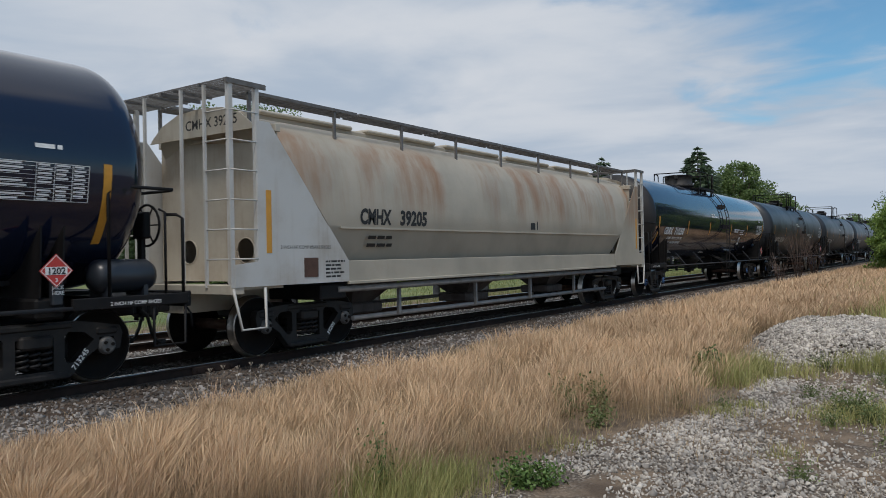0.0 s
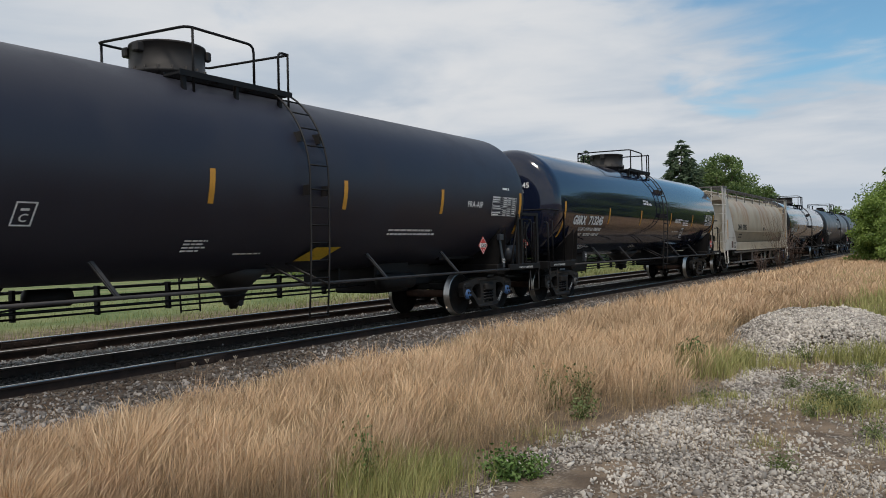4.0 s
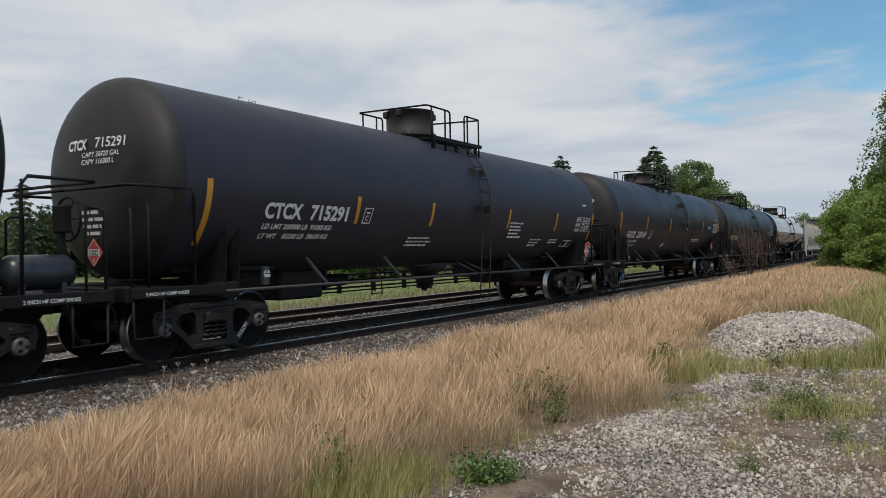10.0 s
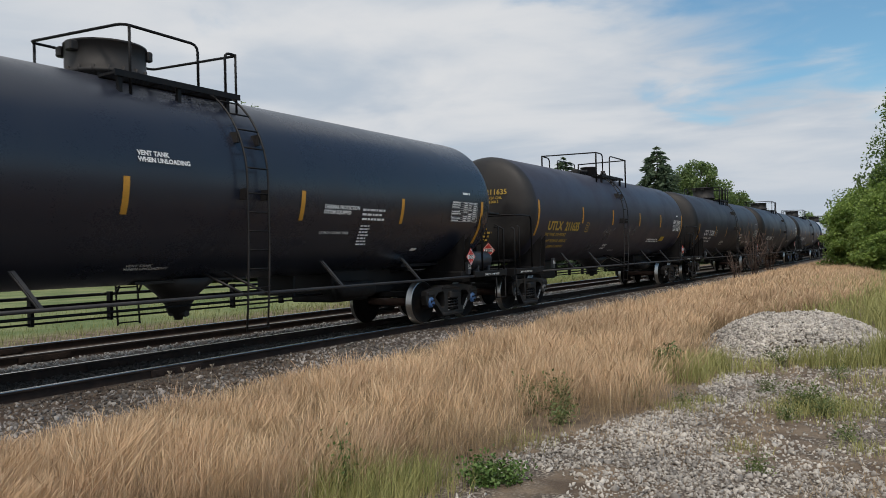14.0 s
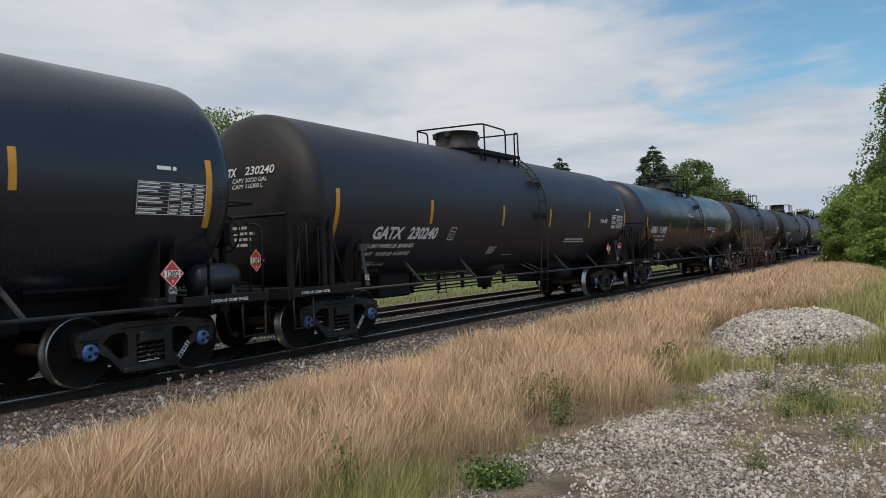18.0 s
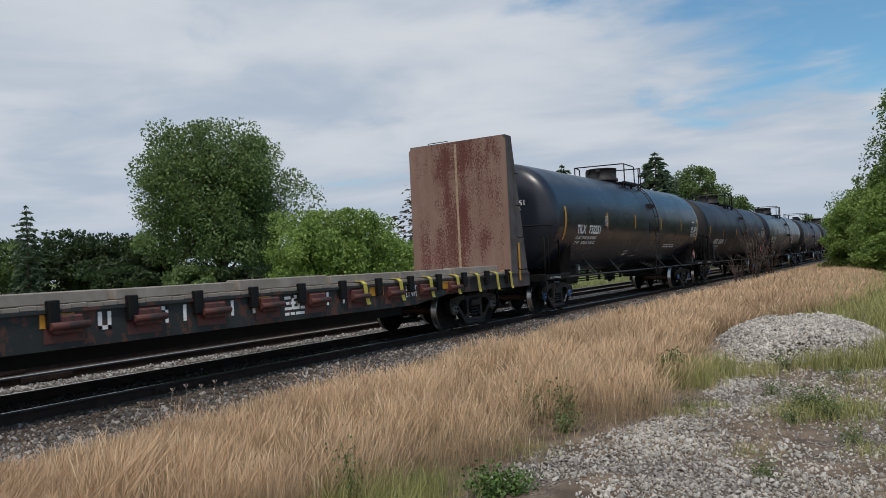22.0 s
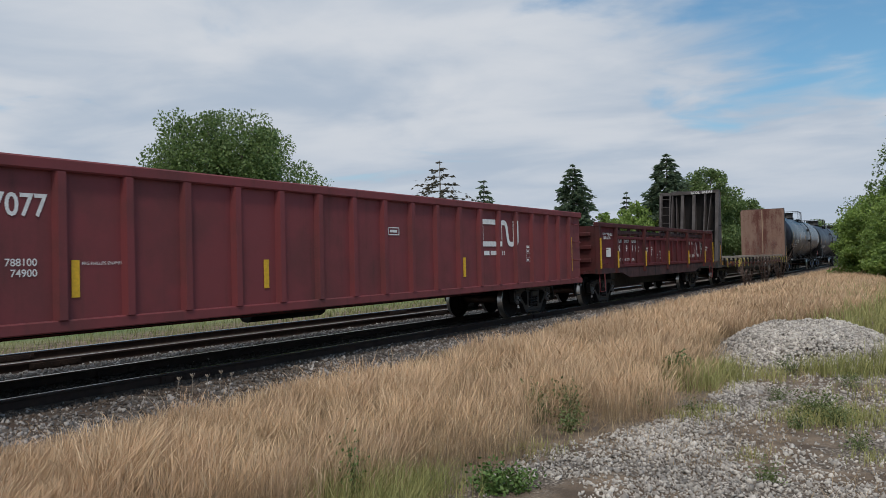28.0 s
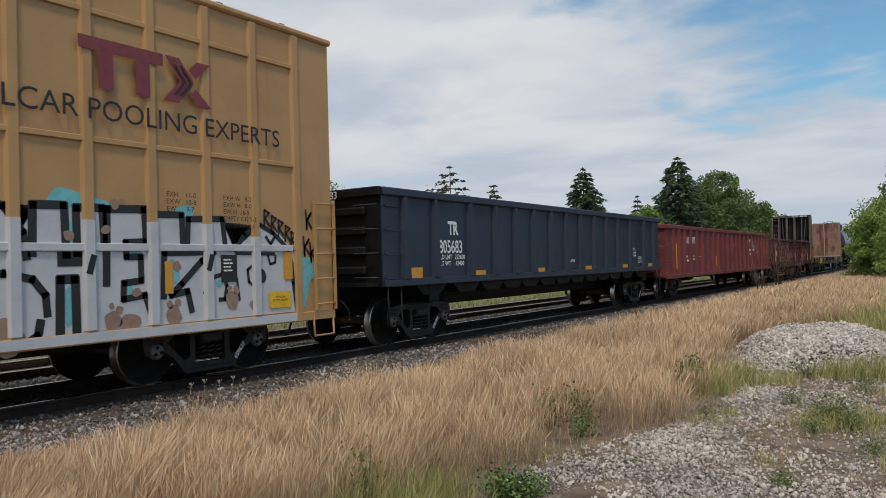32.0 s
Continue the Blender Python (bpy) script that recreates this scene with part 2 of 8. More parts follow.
M["bulkhead"] = scabbed("scabbed_brown_paint", (0.250, 0.148, 0.112), (0.120, 0.036, 0.027), (0.30, 0.195, 0.150))
M["soot_red"] = paint("sooty_red_steel", (0.060, 0.020, 0.020), (0.018, 0.014, 0.014), 0.7, 0.7, 1.4, streak=0.5)
M["bulk_grey"] = paint("sooty_grey_paint", (0.105, 0.092, 0.090), (0.040, 0.034, 0.032), 0.7, 0.6, 2.0, streak=0.4)
# black that stands in for the shade in the recesses behind the bulkhead
M["bulk_dark"] = paint("shade_black_steel", (0.014, 0.012, 0.012), (0.024, 0.018, 0.017), 0.8, 0.6, 2.0, streak=0.4)
M["strap"] = plain("yellow_webbing", (0.62, 0.52, 0.10), 0.8, 0.0, 0.15, 60)
M["logo_red"] = plain("faded_maroon_paint", (0.22, 0.045, 0.05), 0.55, 0.0, 0.2, 8, 0.02)
M["graf_white"] = paint("spray_white", (0.55, 0.56, 0.58), (0.42, 0.42, 0.44), 0.5, 0.5, 3.0)
M["graf_black"] = plain("spray_black", (0.014, 0.014, 0.015), 0.4, 0.0, 0.3, 8, 0.02)
M["graf_cyan"] = plain("spray_cyan", (0.16, 0.48, 0.50), 0.5, 0.0, 0.2, 8, 0.02)
M["graf_brown"] = plain("spray_brown", (0.30, 0.20, 0.15), 0.5, 0.0, 0.2, 8, 0.02)
M["faded_white"] = flaking("flaking_white_paint", (0.56, 0.49, 0.47), (0.10, 0.035, 0.035), 0.7, 0.555)
M["pale_yellow"] = plain("yellow_stripe_paint", (0.75, 0.45, 0.02), 0.45, 0.0, 0.15, 30, 0.03)
M["pipe_grey"] = paint("worn_grey_pipe", (0.22, 0.22, 0.22), (0.10, 0.085, 0.075), 0.6, 0.5, 4.0)
M["seam_tan"] = plain("weathered_weld_seam", (0.42, 0.30, 0.20), 0.7, 0.0, 0.35, 14, 0.1)

# ---- mesh helpers ----


def part(name, mesh, material=None, parent=None, label="", at=None):
    """Links a bmesh or a mesh as one object, a part of its parent."""
    if isinstance(mesh, bmesh.types.BMesh):
        me = bpy.data.meshes.new(name)
        mesh.to_mesh(me)
        mesh.free()
        mesh = me
    if material is not None and not mesh.materials:
        for m in (material if isinstance(material, (list, tuple)) else [material]):
            mesh.materials.append(M[m] if isinstance(m, str) else m)
    ob = new(name, mesh)
    if parent is not None:
        ob.parent = parent
    if at is not None:
        ob.matrix_local = at
    if label:
        ob["label"] = label
    return ob


def smooth(bm, angle=35):
    for f in bm.faces:
        f.smooth = True
    for e in bm.edges:
        if len(e.link_faces) == 2 and e.calc_face_angle(0) > radians(angle):
            e.smooth = False
    return bm


def box(bm, x0, x1, y0, y1, z0, z1, bevel=0.0, mi=0):
    r = bmesh.ops.create_cube(bm, size=1.0, matrix=Matrix.Translation(((x0 + x1) / 2, (y0 + y1) / 2, (z0 + z1) / 2)) @ Matrix.Diagonal((abs(x1 - x0), abs(y1 - y0), abs(z1 - z0), 1)))
    if bevel:
        edges = list({e for v in r["verts"] for e in v.link_edges})
        r2 = bmesh.ops.bevel(bm, geom=edges, offset=bevel, segments=1, affect="EDGES")
        faces = r2["faces"]
    if mi:
        for v in r["verts"]:
            if v.is_valid:
                for f in v.link_faces:
                    f.material_index = mi
    return bm


def slab(bm, corners, thick, mi=0):
    """A plate from its corners, thickened against its normal."""
    vs = [Vector(c) for c in corners]
    n = (vs[1] - vs[0]).cross(vs[-1] - vs[0]).normalized()
    a = [bm.verts.new(v) for v in vs]
    b = [bm.verts.new(v - n * thick) for v in vs]
    k = len(vs)
    fs = [bm.faces.new(a), bm.faces.new(b[::-1])]
    for i in range(k):
        fs.append(bm.faces.new((a[i], b[i], b[(i + 1) % k], a[(i + 1) % k])))
    for f in fs:
        f.material_index = mi
    return bm


def rod(bm, pts, r, seg=8, mi=0):
    """A round bar along a line of points, with caps."""
    pts = [Vector(p) for p in pts]
    rings = []
    side = None
    for i, p in enumerate(pts):
        d = (pts[min(i + 1, len(pts) - 1)] - pts[max(i - 1, 0)]).normalized()
        if side is None:
            side = d.orthogonal().normalized()
        side = (side - d * side.dot(d)).normalized()
        up = d.cross(side)
        rr = r[i] if isinstance(r, (list, tuple)) else r
        rings.append([bm.verts.new(p + (side * math.cos(a) + up * math.sin(a)) * rr) for a in (2 * math.pi * k / seg for k in range(seg))])
    for a, b in zip(rings, rings[1:]):
        for k in range(seg):
            f = bm.faces.new((a[k], a[(k + 1) % seg], b[(k + 1) % seg], b[k]))
            f.smooth, f.material_index = True, mi
    bm.faces.new(rings[0][::-1]).material_index = mi
    bm.faces.new(rings[-1]).material_index = mi
    return bm


def lathe(bm, profile, seg, axis="X", centre=(0, 0, 0), mi=None):
    """A body turned about an axis from (along, radius) points; mi: a material for each step."""
    c = Vector(centre)
    rings = []
    for a, r in profile:
        ring = []
        for k in range(seg):
            t = 2 * math.pi * k / seg
            u, v = r * math.cos(t), r * math.sin(t)
            p = Vector((a, u, v)) if axis == "X" else Vector((v, a, u)) if axis == "Y" else Vector((u, v, a))
            ring.append(bm.verts.new(c + p))
        rings.append(ring)
    for i, (a, b) in enumerate(zip(rings, rings[1:])):
        for k in range(seg):
            f = bm.faces.new((a[k], b[k], b[(k + 1) % seg], a[(k + 1) % seg]))
            f.smooth = True
            if mi:
                f.material_index = mi[i]
    for ring, flip in ((rings[0], False), (rings[-1], True)):
        f = bm.faces.new(ring if not flip else ring[::-1])
        if mi:
            f.material_index = mi[0] if not flip else mi[-1]
    bmesh.ops.recalc_face_normals(bm, faces=bm.faces)
    return bm


KEPT = {}


def kept(key, make):
    """Mesh data made once for alike parts."""
    if key not in KEPT:
        KEPT[key] = make()
    return KEPT[key]


def as_mesh(name, bm, materials):
    me = bpy.data.meshes.new(name)
    bm.to_mesh(me)
    bm.free()
    for m in materials:
        me.materials.append(M[m])
    return me


def arrays(name, verts, faces, materials, smooth_faces=False):
    """A mesh from number arrays."""
    me = bpy.data.meshes.new(name)
    verts, faces = np.asarray(verts, np.float32), np.asarray(faces, np.int32)
    n, k = faces.shape
    me.vertices.add(len(verts))
    me.vertices.foreach_set("co", verts.ravel())
    me.loops.add(n * k)
    me.loops.foreach_set("vertex_index", faces.ravel())
    me.polygons.add(n)
    me.polygons.foreach_set("loop_start", np.arange(0, n * k, k, dtype=np.int32))
    if smooth_faces:
        me.polygons.foreach_set("use_smooth", np.ones(n, bool))
    me.update(calc_edges=True)
    for m in materials:
        me.materials.append(M[m] if isinstance(m, str) else m)
    return me


def words(text, size, material, slant=0.0, bold=0.0, align="LEFT", wide=1.0):
    """Flat lettering as mesh data, in its own x-y plane."""
    def make():
        c = bpy.data.curves.new("lettering", "FONT")
        c.body, c.size, c.shear, c.offset, c.align_x = text, size, slant, bold, align
        c.resolution_u = 3
        ob = new("lettering", c)
        dg = bpy.context.evaluated_depsgraph_get()
        me = bpy.data.meshes.new_from_object(ob.evaluated_get(dg))
        bpy.data.objects.remove(ob)
        bpy.data.curves.remove(c)
        if wide != 1.0:
            me.transform(Matrix.Diagonal((wide, 1, 1, 1)))
        me.materials.clear()
        me.materials.append(M[material])
        return me
    return kept(("words", text, size, material, slant, bold, align, wide), make)


def bars(rows, material, slant=0.0):
    """Unreadable writing as plain bars: rows of (x, y, width, height)."""
    bm = bmesh.new()
    for x, y, w, h in rows:
        bm.faces.new([bm.verts.new((x + dx * w + slant * (y + dy * h), y + dy * h, 0)) for dx, dy in ((0, 0), (1, 0), (1, 1), (0, 1))])
    return as_mesh("lettering", bm, [material])


def car_code(text, height, width, material, slant=0.0):
    """A car's code letters, stencilled to a given height and width."""
    def make():
        me = words(text, height / 0.7, material, slant, 0.014 * height / 0.24).copy()
        xs = [v.co.x for v in me.vertices]
        me.transform(Matrix.Diagonal((width / (max(xs) - min(xs)), 1, 1, 1)))
        return me
    return kept(("code", text, height, width, material, slant), make)


def block_letters(n, height, material, slant=0.0):
    """An owner's mark as plain hollow blocks, one for each letter."""
    rows = []
    w, t = height * 0.78, height * 0.2
    for i in range(n):
        x = i * height * 0.98
        rows += [(x, 0, t, height), (x + w - t, 0, t, height), (x + t, height - t, w - 2 * t, t)] + ([(x + t, 0, w - 2 * t, t)] if i % 2 == 0 else [(x + t, height * 0.4, w - 2 * t, t * 0.8)])
    return bars(rows, material, slant)

# ---- the line: two tracks on ballast ----
RAIL = 0.20          # top of the rails
TRACK, SIDING = 9.9, 13.3


def rail_mesh(x0, x1):
    bm = bmesh.new()
    prof = [(-0.07, -0.170), (0.07, -0.170), (0.07, -0.158), (0.012, -0.140), (0.012, -0.045), (0.036, -0.036), (0.036, -0.012), (0.030, -0.003), (0.018, 0.0), (-0.018, 0.0), (-0.030, -0.003), (-0.036, -0.012), (-0.036, -0.036), (-0.012, -0.045), (-0.012, -0.140), (-0.07, -0.158)]
    ends = [[bm.verts.new((x, y, z)) for y, z in prof] for x in (x0, x1)]
    k = len(prof)
    for i in range(k):
        f = bm.faces.new((ends[0][i], ends[0][(i + 1) % k], ends[1][(i + 1) % k], ends[1][i]))
        f.material_index = 1 if 6 <= i <= 10 else 0
    bm.faces.new(ends[0][::-1])
    bm.faces.new(ends[1])
    bmesh.ops.recalc_face_normals(bm, faces=bm.faces)
    return bm


def lay_track(name, y, label):
    track = tagged(new(name), label, "railway track", kind="structure")
    track.location = (0, y, RAIL)
    for side in (-0.755, 0.755):
        r = part("rail", rail_mesh(-60, 420), ["railside", "railtop"], track, "rust-brown rail with a worn shiny head")
        r.location = (0, side, 0)
        bm = bmesh.new()
        for x in (7.2, 19.1, 31.0, 42.9):
            for s in (-1, 1):
                box(bm, x - 0.45, x + 0.45, side + s * 0.014, side + s * 0.045, -0.14, -0.04, 0.008)
                for b in range(6):
                    lathe(bm, [(0, 0.018), (0.02, 0.018)], 6, "Y", (x - 0.375 + b * 0.15, side + s * 0.05 - (0.02 if s < 0 else 0), -0.09))
        part("joint_bar", bm, "railside", track, "bolted rail joint bars")
    return track


main_track = lay_track("track_1", TRACK, "main railway track with rusty rails on gravel ballast")
siding_track = lay_track("track_2", SIDING, "parallel railway track with rusty rails on ballast")

# ---- ground ----


def height(x, y):
    """The lie of the land: level by the camera, a shallow dip before the ballast."""
    dip = -0.10 * np.exp(-((y - 6.6) / 0.9) ** 2)
    return dip + 0.03 * np.sin(x * 0.9 + 1.3 * np.sin(y * 0.7)) * np.exp(-((y - 2) / 3.0) ** 2)


def lay_ground():
    xs = np.unique(np.concatenate([np.arange(-20, 40, 0.5), np.arange(40, 130, 4), np.array([130, 180, 260, 400, 700, 1200, 2500]), -np.array([24, 30, 45, 70, 120, 250, 600, 1500, 2500])]))
    ys = np.unique(np.concatenate([np.arange(-8, 18, 0.5), np.arange(18, 60, 4), np.array([60, 90, 150, 260, 500, 1000, 2500]), -np.array([9, 12, 18, 30, 60, 130, 300, 800, 2500])]))
    X, Y = np.meshgrid(xs, ys, indexing="ij")
    V = np.stack([X.ravel(), Y.ravel(), height(X, Y).ravel()], 1)
    a = np.arange(len(xs) * len(ys)).reshape(len(xs), len(ys))
    F = np.stack([a[:-1, :-1], a[1:, :-1], a[1:, 1:], a[:-1, 1:]], -1).reshape(-1, 4)

    def build(g, xyz):
        p = g.add("ShaderNodeSeparateXYZ", {0: xyz})
        soil = g.mix(g.ramp(g.noise(xyz, 3.0, 6), 0.35, 0.65), (0.105, 0.074, 0.050), (0.24, 0.178, 0.122))
        chips = g.add("ShaderNodeTexVoronoi", {"Vector": xyz, "Scale": 42.0})
        tone = g.add("ShaderNodeSeparateColor", {0: chips.outputs["Color"]}).outputs[0]
        grit = g.mix(tone, (0.08, 0.066, 0.054), (0.40, 0.345, 0.28))
        grit = g.mix(g.ramp(chips.outputs["Distance"], 0.42, 0.62), grit, (0.09, 0.07, 0.055))
        edge = g.math("ADD", p.outputs[1], g.math("MULTIPLY", g.noise(xyz, 1.2, 4), 1.6))
        near = g.ramp(edge, 4.6, 3.2)
        c = g.mix(near, soil, g.mix(g.ramp(g.noise(xyz, 1.3, 6, 0.65), 0.56, 0.40), soil, grit))
        field = g.mix(g.ramp(g.noise(xyz, 0.35, 5), 0.35, 0.65), (0.11, 0.16, 0.05), (0.22, 0.24, 0.10))
        c = g.mix(g.ramp(p.outputs[1], 16.6, 18.5), c, field)
        return c, 0.95, 0.0, g.math("SUBTRACT", g.noise(xyz, 25.0, 5, 0.7), g.math("MULTIPLY", chips.outputs["Distance"], 0.6)), 0.8
    M["ground"] = shader("gravelly_soil", build)
    tagged(part("ground", arrays("ground", V, F, ["ground"], True)), "dusty soil with gravel, dry grass and a green field", "ground", kind="structure")


lay_ground()


def lay_ballast():
    bm = bmesh.new()
    prof = [(7.35, -0.12), (7.9, 0.0), (8.45, 0.06), (11.3, 0.05), (11.8, -0.02), (12.0, 0.04), (14.7, 0.05), (15.3, 0.0), (16.0, -0.08)]
    last = None
    for x in np.arange(-60, 421, 4.0):
        row = [bm.verts.new((x, y + 0.08 * math.sin(x * 0.7 + y), z)) for y, z in prof]
        if last:
            for i in range(len(prof) - 1):
                bm.faces.new((last[i], row[i], row[i + 1], last[i + 1]))
        last = row

    def build(g, xyz):
        v = g.add("ShaderNodeTexVoronoi", {"Vector": xyz, "Scale": 18.0})
        n = g.noise(xyz, 1.5, 5)
        tone = g.add("ShaderNodeSeparateColor", {0: v.outputs["Color"]}).outputs[0]
        c = g.mix(tone, (0.040, 0.032, 0.026), (0.17, 0.15, 0.13))
        c = g.mix(g.ramp(n, 0.4, 0.7), c, (0.080, 0.054, 0.038))
        # bed between the rails: oil stain plus the train's shade, painted near black
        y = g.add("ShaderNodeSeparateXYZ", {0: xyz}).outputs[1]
        oil_shade = g.math("MULTIPLY", g.ramp(y, 8.95, 9.3), g.ramp(y, 10.9, 10.5))
        c = g.mix(g.math("MULTIPLY", oil_shade, 0.9), c, (0.020, 0.017, 0.015))
        return c, 0.9, 0.0, v.outputs["Distance"], 1.0
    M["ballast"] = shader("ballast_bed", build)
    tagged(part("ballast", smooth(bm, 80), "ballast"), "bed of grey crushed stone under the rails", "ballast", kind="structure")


lay_ballast()

rng = np.random.default_rng(7)


def stone_shapes(k=7):
    """Angular broken stones: hulls of a few scattered points."""
    out = []
    for _ in range(k):
        bm = bmesh.new()
        q = rng.normal(size=(8, 3))
        q /= np.linalg.norm(q, axis=1)[:, None]
        for p in q * rng.uniform(0.9, 1.08, (8, 1)):
            bm.verts.new(p)
        bmesh.ops.convex_hull(bm, input=bm.verts)
        bmesh.ops.delete(bm, geom=[v for v in bm.verts if not v.link_faces], context="VERTS")
        bmesh.ops.triangulate(bm, faces=bm.faces)
        bm.verts.index_update()
        out.append((np.array([v.co[:] for v in bm.verts]), np.array([[v.index for v in f.verts] for f in bm.faces])))
        bm.free()
    return out


SHAPES = stone_shapes()


def turns(n):
    q = rng.normal(size=(n, 4))
    q /= np.linalg.norm(q, axis=1)[:, None]
    w, x, y, z = q.T
    return np.stack([np.stack([1 - 2 * (y * y + z * z), 2 * (x * y - z * w), 2 * (x * z + y * w)], -1),
                     np.stack([2 * (x * y + z * w), 1 - 2 * (x * x + z * z), 2 * (y * z - x * w)], -1),
                     np.stack([2 * (x * z - y * w), 2 * (y * z + x * w), 1 - 2 * (x * x + y * y)], -1)], 1)


def scatter_stones(name, P, size, material, label, category):
    """Loose stones at the points P, each turned and sized on its own."""
    n = len(P)
    s = size * rng.uniform(0.5, 1.35, (n, 1)) * rng.uniform(0.6, 1.2, (n, 3))
    pick, R = rng.integers(0, len(SHAPES), n), turns(n)
    VV, FF, first = [], [], 0
    for k, (base, tris) in enumerate(SHAPES):
        m = pick == k
        V = np.einsum("nij,nkj->nki", R[m], base[None] * s[m][:, None, :]) + P[m][:, None, :]
        FF.append((tris[None] + len(base) * np.arange(m.sum())[:, None, None] + first).reshape(-1, 3))
        VV.append(V.reshape(-1, 3))
        first += len(VV[-1])
    ob = part(name, arrays(name, np.concatenate(VV), np.concatenate(FF), [material]))
    return tagged(ob, label, category, kind="stuff")


M["pale_stone"] = leafy("crushed_limestone", (0.125, 0.112, 0.100), (0.72, 0.66, 0.585), 0.9, 0.0)
# near-black stone: its colour holds oil stain and the shade under the train
M["oil_shade_stone"] = leafy("oil_and_shade_dark_ballast", (0.012, 0.011, 0.010), (0.05, 0.044, 0.038), 0.85, 0.0)
M["brown_stone"] = leafy("rust_stained_ballast", (0.040, 0.030, 0.024), (0.19, 0.145, 0.11), 0.9, 0.0)
M["clean_stone"] = leafy("clean_granite", (0.07, 0.066, 0.064), (0.52, 0.50, 0.475), 0.9, 0.0)
M["grey_stone"] = leafy("crushed_granite", (0.024, 0.021, 0.020), (0.52, 0.475, 0.435), 0.9, 0.0)

PILE = (14.3, 1.80)


def pile_height(x, y):
    u, v = (x - PILE[0]) / 2.4, (y - PILE[1]) / 1.42
    d = np.sqrt(u * u + v * v) * (1 + 0.06 * np.sin(3 * np.arctan2(v, u) + 1.0))
    lump = 0.09 * np.sin(2.3 * x) * np.cos(1.9 * y + 0.6) + 0.07 * np.sin(5.1 * x + 1.3 * np.sin(4.0 * y)) * np.sin(4.6 * y + 0.4) + 0.04 * np.sin(11 * x + 2 * y) * np.sin(9.0 * y)
    return np.maximum(0.0, 0.47 * (1 - d ** 2.6)) * (1 + lump)


def near_gravel():
    n = 150000
    x, y = 3.4 + 10.6 * rng.uniform(0, 1, n) ** 1.2, rng.uniform(-1.9, 3.4, n)
    edge = np.interp(x, [3, 4.2, 5.2, 5.9, 7.2, 8.4, 10, 11, 13.5], [2.9, 2.7, 2.95, 3.0, 2.45, 2.2, 2.3, 2.3, 2.6])
    patch = 0.5 + 0.5 * np.sin(1.7 * x + 1.1 * np.sin(1.3 * y)) * np.cos(1.9 * y + 0.8 * np.sin(0.9 * x))
    bright = np.exp(-(((x - 7.0 - 0.5 * (y - 2)) / 0.8) ** 2 + ((y - 2.05) / 0.55) ** 2)) + 0.9 * np.exp(-(((x - 5.6) / 0.45) ** 2 + ((y - 2.75) / 0.28) ** 2)) + 0.8 * np.exp(-(((x - 9.8) / 0.7) ** 2 + ((y - 2.1) / 0.3) ** 2)) + 0.7 * np.exp(-(((x - 5.6) / 0.7) ** 2 + ((y - 1.5) / 0.7) ** 2)) + 0.55 * np.exp(-(((x - 6.0) / 0.5) ** 2 + ((y - 0.2) / 0.6) ** 2)) + 0.6 * np.exp(-(((x - 8.6) / 0.4) ** 2 + ((y - 1.6) / 0.3) ** 2))
    keep = (y < edge) & (rng.uniform(0, 1, n) < 0.06 + 0.24 * patch ** 2 * (np.sin(2.9 * x + 1.7) * np.sin(3.3 * y + 0.8 * x) > -0.35) + 0.66 * np.minimum(bright, 1) * (0.4 + 0.6 * (np.sin(4.3 * x + 2 * np.sin(3 * y)) * np.sin(3.9 * y + x) > -0.5))) & (((x - 4.95) / 0.42) ** 2 + ((y - 2.42) / 0.30) ** 2 > 0.6 + 0.8 * rng.uniform(0, 1, n)) & ((x - PILE[0]) ** 2 / 5.8 + (y - PILE[1]) ** 2 / 2.5 > 0.9)
    x, y = x[keep], y[keep]
    P = np.stack([x, y, height(x, y) + 0.003], 1)
    size = np.where(rng.uniform(0, 1, len(x)) < 0.22, 0.025, 0.0150)[:, None] * (1 + 0.04 * x[:, None])
    scatter_stones("gravel", P, size, "pale_stone", "pale crushed stone spread thinly on the soil", "gravel")


def gravel_pile():
    bm = bmesh.new()
    ring = [[bm.verts.new((PILE[0] + 2.4 * r * math.cos(a), PILE[1] + 1.42 * r * math.sin(a), float(pile_height(PILE[0] + 2.4 * r * math.cos(a), PILE[1] + 1.42 * r * math.sin(a))) - 0.03)) for a in np.arange(0, 2 * math.pi - 0.01, math.pi / 20)] for r in (1.05, 0.95, 0.85, 0.7, 0.5, 0.3, 0.08)]
    for a, b in zip(ring, ring[1:]):
        for k in range(40):
            bm.faces.new((a[k], a[(k + 1) % 40], b[(k + 1) % 40], b[k]))
    bm.faces.new(ring[-1])
    heap = part("gravel_pile", smooth(bm, 80), "ground")
    tagged(heap, "low heap of pale crushed limestone beside the track", "gravel pile")
    n = 21000
    a, r = rng.uniform(0, 2 * math.pi, n), np.sqrt(rng.uniform(0, 1.06, n))
    x, y = PILE[0] + 2.4 * r * np.cos(a), PILE[1] + 1.42 * r * np.sin(a)
    ob = scatter_stones("stone_layer", np.stack([x, y, pile_height(x, y)], 1), rng.choice([0.022, 0.031, 0.042], (n, 1), p=[0.4, 0.44, 0.16]), "pale_stone", "pale angular crushed limestone", "")
    ob.parent = heap


